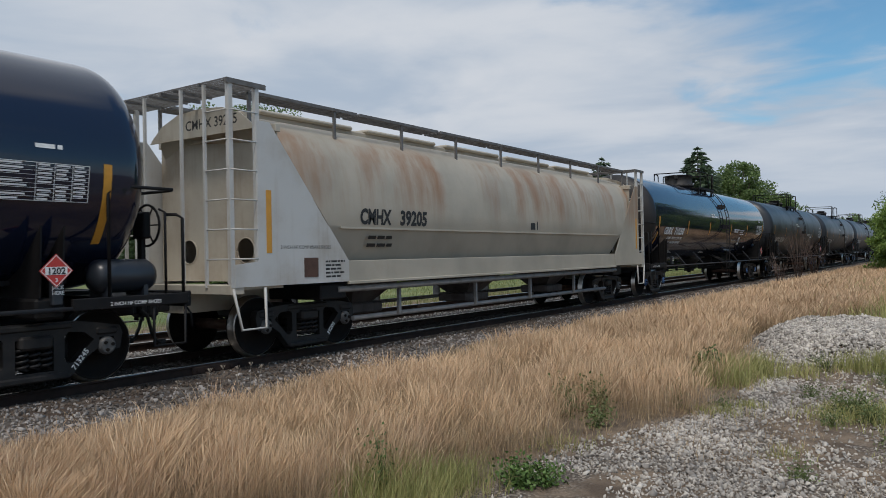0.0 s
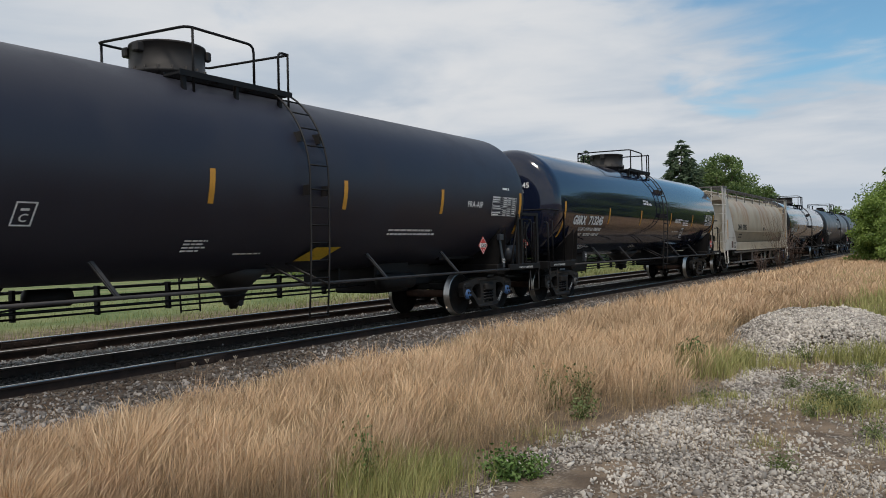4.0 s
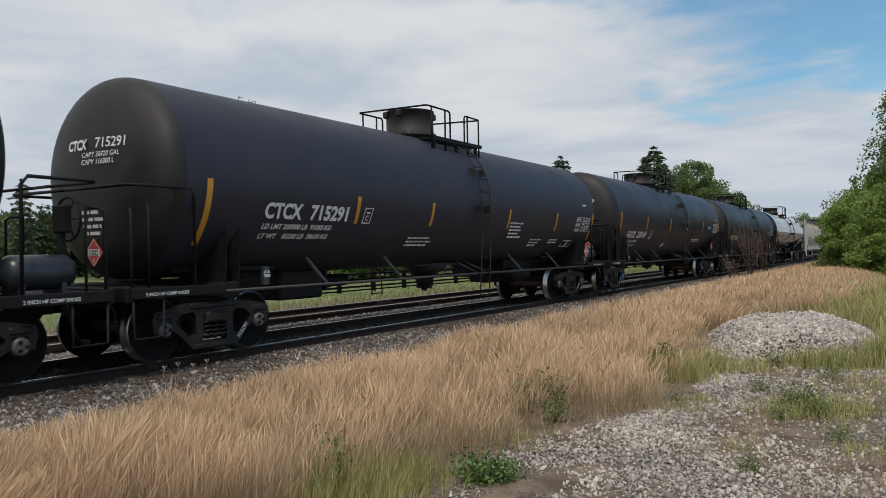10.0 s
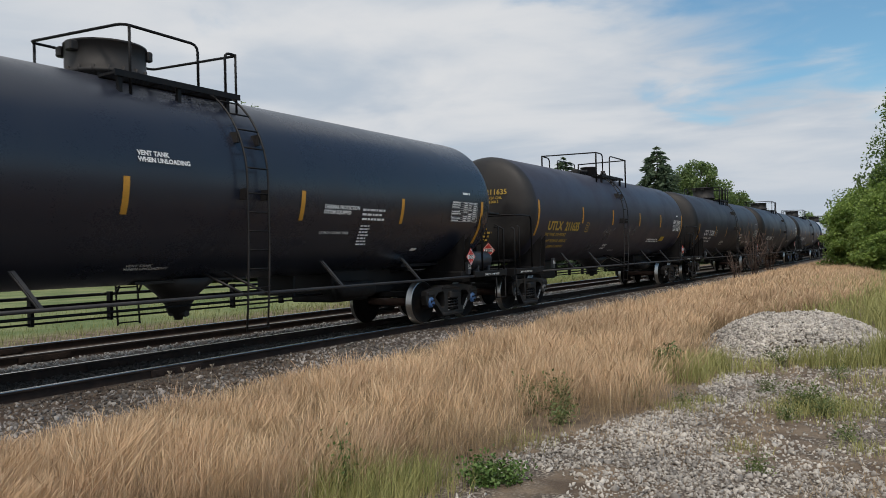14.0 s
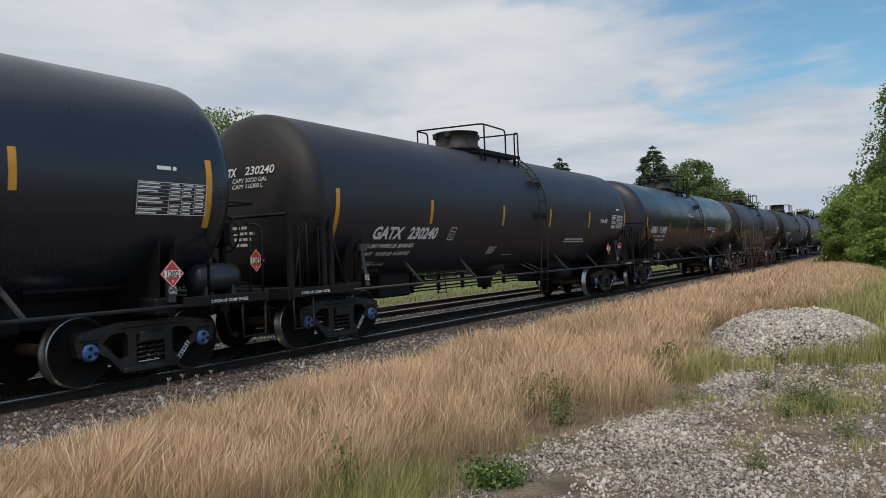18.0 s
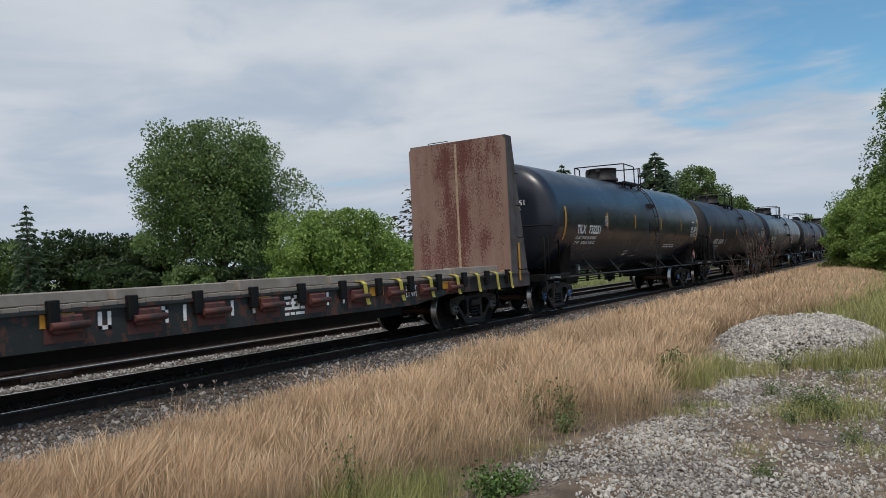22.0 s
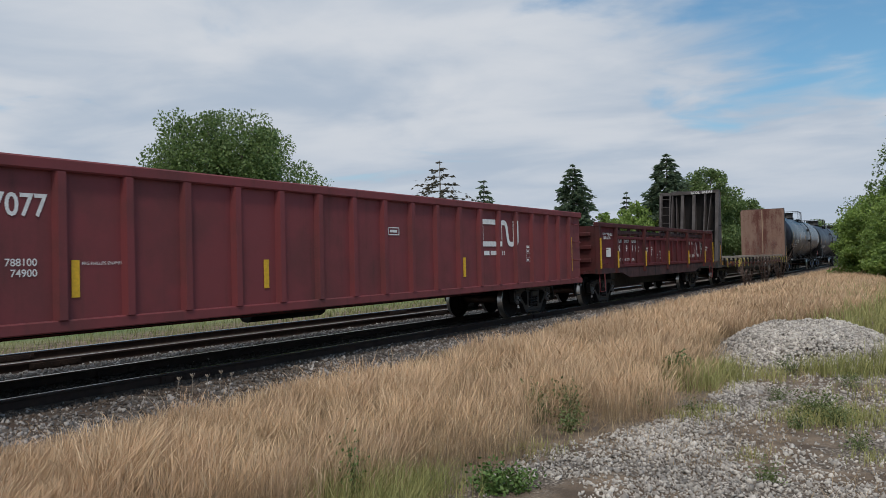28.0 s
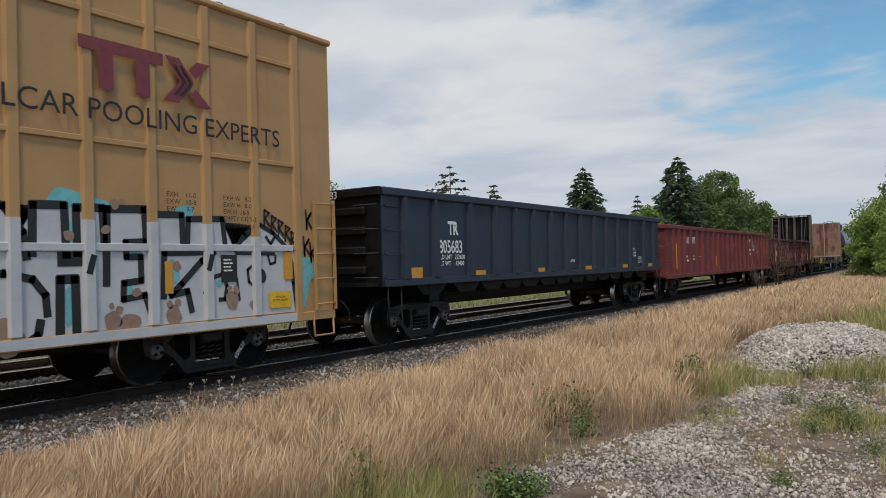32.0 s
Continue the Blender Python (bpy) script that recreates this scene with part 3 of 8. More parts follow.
def ballast_stones():
    n = 56000
    x = 2 + 62 * rng.uniform(0, 1, n) ** 1.8
    y = np.where(rng.uniform(0, 1, n) < 0.50, rng.uniform(6.7, 9.0, n), rng.uniform(9.3, 12.4, n))
    z = np.interp(y, [6.7, 7.35, 7.9, 8.45, 11.3, 11.8, 12.0], [-0.13, -0.10, 0.0, 0.06, 0.05, -0.02, 0.04])
    dirt = rng.uniform(0, 1, n) < np.interp(y, [7.4, 8.0, 8.7, 10.7, 11.0], [0.10, 0.35, 0.75, 0.5, 0.10]) + 0.25 * np.sin(0.8 * x + y)
    P = np.stack([x, y, z + 0.004], 1)
    # stones between the rails get the colour with the train's shade in it
    oil_shade = (y > 9.15) & (y < 10.65)
    scatter_stones("ballast_stone", P[oil_shade], 0.032, "oil_shade_stone", "crushed stone between the rails, darkened for oil and the train's shade", "ballast")
    between = (y > 10.75) & ~oil_shade
    scatter_stones("ballast_stone", P[between & (x < 40)], 0.040, "clean_stone", "clean grey crushed stone between the two tracks", "ballast")
    dirt, oil_shade = dirt & ~between, oil_shade | between
    scatter_stones("ballast_stone", P[~dirt & ~oil_shade], 0.034, "grey_stone", "grey crushed-stone ballast along the rails", "ballast")
    scatter_stones("ballast_stone", P[dirt & ~oil_shade], 0.030, "brown_stone", "rust-stained crushed stone beside the rails", "ballast")


near_gravel()
gravel_pile()
ballast_stones()

# ---- grass and weeds ----


def blades(name, x, y, z, tall, wide, lean, material, label, category, head=0.0):
    """Grass: curved tapering blades, with a drooping seed head where head > 0."""
    n = len(x)
    turn = rng.uniform(0, 2 * math.pi, n)
    way = rng.normal(-0.4, 1.5, n)
    bend = lean * rng.uniform(0.1, 1.0, n) ** 1.5 * 2.2 * tall
    cx, cy = np.cos(way) * bend, np.sin(way) * bend
    sx, sy = np.cos(turn) * wide / 2, np.sin(turn) * wide / 2
    P = np.stack([x, y, z], 1)
    levels = [(0.0, 0.0, 1.0), (0.5, 0.28, 0.8), (0.82, 0.66, 0.5)] if not head else [(0.0, 0.0, 0.8), (0.62, 0.36, 0.55), (0.80, 0.66, head), (0.92, 0.86, head * 0.8)]
    rows = []
    for h, b, w in levels:
        c = P + np.stack([cx * b, cy * b, tall * h], 1)
        o = np.stack([sx * w, sy * w, np.zeros(n)], 1)
        rows += [c - o, c + o]
    rows.append(P + np.stack([cx * 1.05, cy * 1.05, tall * 0.98], 1))
    V = np.stack(rows, 1)
    k = len(rows)
    tri = []
    for i in range(len(levels) - 1):
        tri += [(2 * i, 2 * i + 1, 2 * i + 3), (2 * i, 2 * i + 3, 2 * i + 2)]
    tri.append((k - 3, k - 2, k - 1))
    F = np.array(tri)[None] + k * np.arange(n)[:, None, None]
    return tagged(part(name, arrays(name, V.reshape(-1, 3), F.reshape(-1, 3), [material])), label, category, kind="stuff")


def grass_stuff(name, base, tip, rough=0.75):
    def build(g, xyz):
        one = g.add("ShaderNodeNewGeometry").outputs["Random Per Island"]
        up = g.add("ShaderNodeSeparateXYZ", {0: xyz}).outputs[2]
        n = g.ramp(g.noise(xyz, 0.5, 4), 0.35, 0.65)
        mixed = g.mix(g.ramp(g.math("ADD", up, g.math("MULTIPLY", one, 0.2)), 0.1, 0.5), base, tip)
        mixed = g.mix(g.math("MULTIPLY", g.math("ADD", g.math("POWER", one, 2.0), n), 0.40), mixed, (0.25, 0.165, 0.10))
        tuft = g.ramp(g.noise(xyz, 1.9, 3), 0.45, 0.68)
        mixed = g.mix(g.math("MULTIPLY", tuft, 0.40), mixed, (0.55, 0.36, 0.24))
        pale = g.math("MULTIPLY", g.ramp(one, 0.82, 0.95), 0.6)
        mixed = g.mix(pale, mixed, (0.88, 0.70, 0.46))
        return mixed, rough, 0.0, None, 0
    return shader(name, build)


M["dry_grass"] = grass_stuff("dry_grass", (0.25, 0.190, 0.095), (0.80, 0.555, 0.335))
M["green_grass"] = leafy("green_grass", (0.15, 0.17, 0.04), (0.50, 0.47, 0.19), 0.7, 0.0)
M["dead_grass"] = leafy("dead_grass", (0.22, 0.15, 0.08), (0.56, 0.42, 0.25), 0.85, 0.0)
M["field_grass"] = leafy("field_grass", (0.10, 0.145, 0.04), (0.34, 0.34, 0.14), 0.8, 0.0)
M["weed"] = leafy("weed_leaves", (0.070, 0.100, 0.028), (0.21, 0.26, 0.085), 0.6, 0.0)

EDGE_X = [2, 3.9, 4.3, 5.2, 5.9, 6.8, 7.2, 8.4, 10, 11, 14.5, 17, 22, 30, 46, 70]
EDGE_Y = [3.9, 3.3, 2.95, 3.05, 3.05, 2.75, 2.4, 2.3, 2.45, 2.6, 3.3, 2.9, 1.4, 0.6, 2.0, 4.5]


def dry_meadow():
    """Near stems fine and many, far ones fewer and broader."""
    n = 560000
    x = 2.0 + 62 * rng.uniform(0, 1, n) ** 2.6
    y = rng.uniform(0.8, 7.7, n)
    low = np.interp(x, EDGE_X, EDGE_Y) + 0.22 * np.sin(3 * x)
    back = 6.35 + 0.25 * np.sin(1.3 * x) + 0.18 * np.sin(3.1 * x) + 0.1 * np.sin(7.7 * x) + np.clip(x - 8, 0, 6) * 0.06
    thin = np.clip((back + 0.55 - y) / 0.8, 0.0, 1) * np.clip((y - low) / 0.3, 0, 1)
    thin = np.maximum(thin, 0.10 * np.clip((7.65 - y) / 1.0, 0, 1) * (y > 5.5))
    gap = 1 - 0.85 * np.exp(-(((x - 8.3) / 1.3) ** 2 + ((y - 4.6) / 0.38) ** 2)) - 0.5 * np.exp(-(((x - 8.2) / 0.5) ** 2 + ((y - 2.9) / 0.3) ** 2))
    tuft = 0.25 + 0.75 * (np.sin(5.1 * x + 2 * np.sin(3.3 * y)) * np.sin(4.7 * y + 1.7 * np.sin(2.9 * x)) > -0.25)
    keep = (pile_height(x, y) < 0.01) & (rng.uniform(0, 1, n) < thin * gap * tuft * np.where(x > 10, 0.8, 0.9))
    x, y, low, back = x[keep], y[keep], low[keep], back[keep]
    far = np.clip(x / 8.0, 0.7, 3.2) * rng.choice([0.7, 1.0, 1.5], len(x))
    lump = 0.80 + 0.14 * np.sin(1.9 * x + 1.2 * np.sin(2.3 * y)) * np.sin(2.4 * y) + 0.14 * np.sin(6.3 * x + 2 * np.sin(5.1 * y)) * np.sin(5.9 * y + 1.3 * x)
    tall = (0.26 + 0.42 * rng.uniform(0, 1, len(x)) ** 0.8) * lump * (0.55 + 0.45 * np.clip((back + 0.3 - y) / 1.1, 0, 1)) * (0.75 + 0.25 * np.clip((y - low) / 0.6, 0, 1))
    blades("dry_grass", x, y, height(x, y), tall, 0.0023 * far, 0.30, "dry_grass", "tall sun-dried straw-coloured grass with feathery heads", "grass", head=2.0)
    # thatch: short bent dead leaves low between the stems and along the gravel
    n = 60000
    x = 2.5 + 20 * rng.uniform(0, 1, n) ** 1.7
    y = rng.uniform(-3.0, 7.0, n)
    low = np.interp(x, EDGE_X, EDGE_Y)
    patch = np.sin(1.3 * x + 2 * np.sin(0.8 * y)) * np.cos(1.7 * y) > 0.25
    keep = (rng.uniform(0, 1, n) < np.where(y > low - 0.25, 0.9, 0.42 * patch)) & (pile_height(x, y) < 0.02)
    x, y = x[keep], y[keep]
    blades("dead_grass", x, y, height(x, y), rng.uniform(0.03, 0.16, len(x)), 0.0045 * np.clip(x / 8, 0.8, 3), 1.1, "dead_grass", "flattened dead grass on the bare soil", "grass")


def green_patches():
    spots = [(9.9, 2.65, 0.34, 0.36, 900), (10.7, 2.40, 0.30, 0.34, 420), (11.9, 1.35, 0.35, 0.28, 380), (11.9, 0.8, 0.4, 0.30, 420), (12.4, 0.2, 0.5, 0.42, 1000), (13.4, -0.4, 0.8, 0.46, 1500), (8.3, 0.95, 0.42, 0.14, 620), (8.5, 0.65, 0.42, 0.16, 480), (7.9, 2.15, 0.22, 0.09, 200), (8.4, 1.95, 0.16, 0.09, 140),
             (4.15, 3.35, 0.36, 0.30, 1700), (4.6, 3.2, 0.3, 0.20, 800), (7.0, 0.4, 0.2, 0.09, 160), (7.5, -0.2, 0.4, 0.16, 300), (6.6, 1.3, 0.18, 0.07, 120), (21, 0.5, 4.5, 0.50, 1900), (28, 0.6, 6.0, 0.6, 2000), (17.4, 0.0, 1.6, 0.45, 1000), (35, 1.6, 6.0, 0.5, 1200), (10.2, 0.4, 0.6, 0.14, 260), (6.0, 2.95, 0.25, 0.10, 200), (11.1, 1.9, 0.3, 0.2, 200)]
    xs, ys, ts = [], [], []
    for x, y, r, t, n in spots:
        xs.append(x + r * rng.normal(0, 0.6, n))
        ys.append(y + r * rng.normal(0, 0.6 if r < 2 else 0.22, n))
        ts.append(t * rng.uniform(0.4, 1.2, n))
    x, y, t = np.concatenate(xs), np.concatenate(ys), np.concatenate(ts)
    keep = pile_height(x, y) < 0.05
    x, y, t = x[keep], y[keep], t[keep]
    blades("green_grass", x, y, height(x, y), t, 0.0055 * np.clip(x / 7, 0.8, 4), 0.4, "green_grass", "patches of fresh green grass among the gravel", "grass")
    # field grass behind the tracks
    n = 22000
    x, y = 4 + 60 * rng.uniform(0, 1, n) ** 1.3, 15.6 + 14 * rng.uniform(0, 1, n) ** 1.6
    blades("field_grass", x, y, height(x, y), rng.uniform(0.05, 0.17, n) * np.where(y < 17.5, 1.5, 1.0), 0.012 * np.clip(x / 14, 0.8, 3), 0.5, "field_grass", "green and yellowing grass beyond the tracks", "grass")


dry_meadow()
green_patches()


def weed(x, y, tall, leaves, size, key, label, spread=0.35):
    """A leafy weed: a few stems with small leaves all along."""
    rs = np.random.default_rng(int(x * 100))
    w = tagged(new("weed"), label, "weed", "weeds at the edge of the grass")
    w.location = (x, y, float(height(np.array([x]), np.array([y]))[0]))
    P = []
    for k in range(7):
        bm = bmesh.new()
        a, r = rs.uniform(0, 6.28), rs.uniform(0.2, 1.0) * spread * tall
        top = np.array([r * math.cos(a), r * math.sin(a), tall * rs.uniform(0.6, 1.0)])
        rod(bm, [(0, 0, 0), tuple(top * np.array([0.35, 0.35, 0.6])), tuple(top)], [0.005, 0.004, 0.002], 4)
        part("stem", bm, "weed", w)
        f = rs.uniform(0.15, 1.0, leaves // 7)[:, None]
        P.append(top * f * np.array([1, 1, 1]) + rs.normal(0, 0.05, (leaves // 7, 3)))
    P = np.concatenate(P)
    P[:, 2] = np.maximum(P[:, 2], 0.01)
    V, F = leaf_cloud(P, size)
    part("leaf_mass", arrays("leaf_mass", V, F, [key]), None, w)["kind"] = "stuff"


def leaf_cloud(P, size):
    """Small pointed leaves with a fold, one at each point."""
    n = len(P)
    R = turns(n)
    s = size * rng.uniform(0.6, 1.3, (n, 1, 1))
    base = np.array([(-0.5, 0, 0), (0, -0.32, 0.06), (0.55, 0, 0), (0, 0.32, 0.06)])[None] * s
    V = np.einsum("nij,nkj->nki", R, base) + P[:, None, :]
    F = np.array([(0, 1, 2), (0, 2, 3)])[None] + 4 * np.arange(n)[:, None, None]
    return V.reshape(-1, 3), F.reshape(-1, 3)


def weeds():
    weed(7.0, 3.35, 0.42, 420, 0.035, "weed", "dark green leafy weed among dry grass")
    weed(7.15, 3.12, 0.40, 420, 0.035, "weed", "dark green leafy weed among dry grass")
    weed(8.05, 2.60, 0.26, 300, 0.03, "weed", "dark green leafy weed at the gravel's edge")
    weed(9.95, 2.80, 0.46, 700, 0.05, "weed", "bushy dark green weed beside the gravel")
    weed(4.85, 2.72, 0.17, 700, 0.035, "weed_bright", "low bright green weed at the gravel's edge", 1.2)
    weed(5.0, 2.60, 0.13, 500, 0.03, "weed_bright", "low bright green weed at the gravel's edge", 1.2)
    weed(4.10, 3.42, 0.55, 260, 0.03, "weed_bright", "tall thin green weed in the grass", 0.12)
    weed(8.35, 0.95, 0.30, 420, 0.03, "weed", "straggly green weed on the gravel", 0.8)
    weed(6.75, 2.95, 0.20, 320, 0.03, "weed", "low green weed at the gravel's edge", 0.9)
    for x, y, h, n, spread in ((8.5, 1.05, 0.28, 420, 0.9), (7.85, 1.08, 0.20, 320, 1.1), (8.15, 0.8, 0.26, 420, 0.9), (6.08, 1.07, 0.10, 240, 1.4), (7.3, 0.52, 0.14, 280, 1.3), (9.4, 1.5, 0.20, 300, 1.0), (11.6, 1.65, 0.34, 420, 0.8), (11.3, 2.55, 0.22, 300, 0.9), (8.25, 2.16, 0.12, 220, 1.4), (7.5, 3.62, 0.26, 380, 0.9), (10.8, 0.9, 0.26, 360, 0.9)):
        weed(x, y, h * 0.75, int(n * 1.3), 0.020, "weed", "straggly green weed on the gravel", spread)
    for x, y, h in ((5.75, 7.55, 0.42), (5.95, 7.45, 0.46), (6.2, 7.5, 0.40), (6.45, 7.55, 0.42), (6.6, 7.6, 0.35), (7.9, 7.6, 0.30), (5.3, 7.5, 0.36)):
        rs = np.random.default_rng(int(x * 50))
        bm = bmesh.new()
        t = Vector((rs.uniform(-0.02, 0.14), rs.uniform(-0.05, 0.05), h))
        rod(bm, [(0, 0, -0.1), tuple(t * 0.5), tuple(t)], [0.004, 0.003, 0.0025], 4)
        for k in range(5):
            a = k * 0.9
            rod(bm, [tuple(t * 0.9), tuple(t + Vector((0.03 * math.cos(a), 0.03 * math.sin(a), 0.012)))], [0.002, 0.004], 4)
        s = tagged(part("dry_stalk", bm, "stalk"), "dry flower stalk standing in the ballast", "weed", "dry stalks along the ballast")
        s.location = (x, y, -0.05)


M["stalk"] = plain("dry_stalk", (0.26, 0.22, 0.17), 0.9)
M["weed_bright"] = leafy("bright_weed_leaves", (0.05, 0.10, 0.02), (0.16, 0.26, 0.06), 0.6, 0.0)
weeds()

# ---- rolling stock: shared running gear (heights above the rail, x forward, near side at -y) ----
SPIN = []            # wheelsets that roll
TRAIN = []           # cars and their place along the train


def wheelset_mesh(cap):
    bm = bmesh.new()
    lathe(bm, [(-0.62, 0.085), (0.62, 0.085)], 14, "Y", mi=[2])
    for s in (-1, 1):
        prof = [(0.60, 0.12), (0.635, 0.16), (0.672, 0.20), (0.700, 0.36), (0.690, 0.40), (0.690, 0.482), (0.715, 0.485), (0.728, 0.462), (0.822, 0.454), (0.836, 0.440), (0.836, 0.405), (0.775, 0.385), (0.745, 0.22), (0.80, 0.17), (0.83, 0.12)]
        lathe(bm, [(s * a, r) for a, r in prof], 36, "Y", mi=[0, 0, 0, 0, 0, 0, 1, 1, 1, 0, 0, 0, 0, 0])
        lathe(bm, [(s * a, r) for a, r in [(0.83, 0.115), (0.86, 0.135), (1.02, 0.135), (1.03, 0.115), (1.06, 0.11), (1.085, 0.085)]], 18, "Y", mi=[0, 0, 0, 3, 3])
        for k in range(3):
            t = k * 2.0944
            lathe(bm, [(s * 1.075, 0.026), (s * 1.105, 0.022)], 6, "Y", (0.055 * math.cos(t), 0, 0.055 * math.sin(t)), mi=[0])
    return as_mesh("wheelset", bm, ["wheel", "tread", "axle", cap])


def side_frame_mesh(s, style):
    """A cast side frame with its three windows."""
    bm = bmesh.new()
    drop = 0.0 if style == "new" else 0.03
    half = [(0.36, 0.12 - drop), (0.44, 0.15 - drop), (0.63, 0.35), (0.78, 0.44), (0.79, 0.57), (0.98, 0.57), (0.98, 0.40), (1.06, 0.41), (1.10, 0.60), (1.06, 0.70), (0.78, 0.75), (0.46, 0.80 - drop)]
    outer = half + [(-x, z) for x, z in half[::-1]]
    k = 0.22 if style == "new" else 0.26
    tri = [(0.72, 0.55), (0.60, 0.65), (0.40, 0.67), (0.35, 0.62), (0.35, 0.34), (0.40, 0.29), (0.46, 0.30)]
    holes = [tri, [(-x, z) for x, z in tri], [(-k, 0.23), (-k, 0.62), (k, 0.62), (k, 0.23)]]
    edges = []
    for loop in [outer] + holes:
        vs = [bm.verts.new((x, 0, z)) for x, z in loop]
        edges += [bm.edges.new((vs[i], vs[(i + 1) % len(vs)])) for i in range(len(vs))]
    bmesh.ops.triangle_fill(bm, use_beauty=True, edges=edges)
    r = bmesh.ops.extrude_face_region(bm, geom=bm.faces[:])
    bmesh.ops.translate(bm, vec=(0, 0.13, 0), verts=[g for g in r["geom"] if isinstance(g, bmesh.types.BMVert)])
    bmesh.ops.translate(bm, vec=(0, -0.065 + s * 0.985, 0), verts=bm.verts)
    for x in (-0.889, 0.889):
        box(bm, x - 0.15, x + 0.15, s * 0.985 - 0.09, s * 0.985 + 0.09, 0.59, 0.70, 0.03)
    box(bm, -0.42, 0.42, s * 0.985 - 0.09, s * 0.985 + 0.09, 0.12 - drop, 0.20 - drop, 0.02)
    box(bm, -0.45, 0.45, s * 0.985 - 0.085, s * 0.985 + 0.085, 0.71 - drop, 0.79 - drop, 0.02)
    bmesh.ops.recalc_face_normals(bm, faces=bm.faces)
    return as_mesh("side_frame", bm, ["truck"])


def spring_mesh():
    bm = bmesh.new()
    rod(bm, [(0.062 * math.cos(a), 0.062 * math.sin(a), 0.005 + 0.0105 * a) for a in np.arange(0, 8 * math.pi, math.pi / 4)], 0.019, 5)
    return as_mesh("spring", bm, ["truck"])


def bolster_mesh():
    bm = bmesh.new()
    box(bm, -0.19, 0.19, -1.12, 1.12, 0.50, 0.66, 0.03)
    box(bm, -0.16, 0.16, -0.6, 0.6, 0.66, 0.76, 0.02)
    lathe(bm, [(0.74, 0.2), (0.80, 0.2)], 16, "Z")
    for x in (-0.42, 0.42):
        box(bm, x - 0.05, x + 0.05, -0.75, 0.75, 0.34, 0.44, 0.015)
        for y in (-0.755, 0.755):
            box(bm, x - 0.06 + (0.05 if x > 0 else -0.05), x + 0.06 + (0.05 if x > 0 else -0.05), y - 0.05, y + 0.05, 0.28, 0.56, 0.02)
    return as_mesh("truck", bm, ["truck"])


def truck(car, x, cap="cap_blue", style="new", mark=""):
    t = part("truck", kept("bolster", bolster_mesh), None, car, "greasy cast-steel freight truck", Matrix.Translation((x, 0, 0)))
    for s in (-1, 1):
        part("side_frame", kept(("frame", s, style), lambda: side_frame_mesh(s, style)), None, t)
        for k in (-0.135, 0.0, 0.135):
            part("spring", kept("spring", spring_mesh), None, t, "", Matrix.Translation((k, s * 1.02, 0.262)))
    for k in (-0.889, 0.889):
        w = part("wheelset", kept(("wheelset", cap), lambda: wheelset_mesh(cap)), None, t, "steel wheels with shiny treads on an axle", Matrix.Translation((k, 0, 0.457)))
        SPIN.append((w, k))
    if mark:
        part("lettering", words(mark, 0.095, "white", 0.0, 0.002), None, t, "white stencilled number", pose(0.47, -1.056, 0.20, 90, -50, 0))
    return t


def coupler(car, x, s):
    """Coupler, hose and cut lever at one end; s: 1 at the front end, -1 at the rear."""
    def make():
        bm = bmesh.new()
        box(bm, 0.0, 0.35, -0.09, 0.09, 0.74, 0.90, 0.02)
        box(bm, 0.30, 0.50, -0.17, 0.10, 0.68, 0.96, 0.04)
        box(bm, 0.42, 0.56, 0.02, 0.17, 0.70, 0.94, 0.04)
        lathe(bm, [(0.64, 0.035), (1.00, 0.035)], 8, "Z", (0.44, -0.1, 0))
        return as_mesh("coupler", bm, ["truck"])
    part("coupler", kept("coupler", make), None, car, "", pose(x, 0, 0, 0, 0, 0 if s > 0 else 180))

    def hose():
        bm = bmesh.new()
        rod(bm, [(0.0, -0.42, 0.82), (0.12, -0.42, 0.74), (0.2, -0.40, 0.50), (0.3, -0.36, 0.36), (0.42, -0.30, 0.32)], 0.026, 6)
        box(bm, 0.38, 0.48, -0.34, -0.26, 0.29, 0.37, 0.01)
        return as_mesh("brake_hose", bm, ["hose"])
    part("brake_hose", kept("hose", hose), None, car, "", pose(x, 0, 0, 0, 0, 0 if s > 0 else 180))

    def lever():
        bm = bmesh.new()
        rod(bm, [(0.05, 0.0, 0.98), (0.05, -0.9, 0.98), (0.10, -1.25, 0.95), (0.12, -1.40, 0.80), (0.12, -1.42, 0.62)], 0.014, 6)
        return as_mesh("cut_lever", bm, ["iron"])
    part("cut_lever", kept("lever", lever), None, car, "", pose(x, 0, 0, 0, 0, 0 if s > 0 else 180))


def hazard_placard(car, m, number="1202"):
    """A red diamond with a white band for its number, on a plate."""
    def make():
        bm = bmesh.new()
        h = 0.19
        slab(bm, [(0, -h, 0.004), (h, 0, 0.004), (0, h, 0.004), (-h, 0, 0.004)], 0.006, 0)
        for a, b in (((0, -h), (h, 0)), ((h, 0), (0, h)), ((0, h), (-h, 0)), ((-h, 0), (0, -h))):
            bm.faces.new([bm.verts.new((q[0] * k, q[1] * k, 0.0065)) for q, k in ((a, 0.94), (b, 0.94), (b, 0.88), (a, 0.88))]).material_index = 1
        bm.faces.new([bm.verts.new((x, y, 0.0065)) for x, y in ((-0.125, -0.045), (0.125, -0.045), (0.125, 0.045), (-0.125, 0.045))]).material_index = 1
        return as_mesh("placard", bm, ["red", "white"])
    p = part("placard", kept("placard", make), None, car, "red diamond hazard placard", m)
    part("lettering", words(number, 0.105, "letter_black", 0, 0.003, "CENTER"), None, p, "black number", pose(0, -0.037, 0.009))
    part("lettering", words("3", 0.06, "white", 0, 0.002, "CENTER"), None, p, "white class number", pose(0, -0.125, 0.0085))


# ---- tank cars ----
TZ, TR = 2.64, 1.49   # height of the tank's axis over the rail, and its radius
DISH = 0.62           # depth of the heads
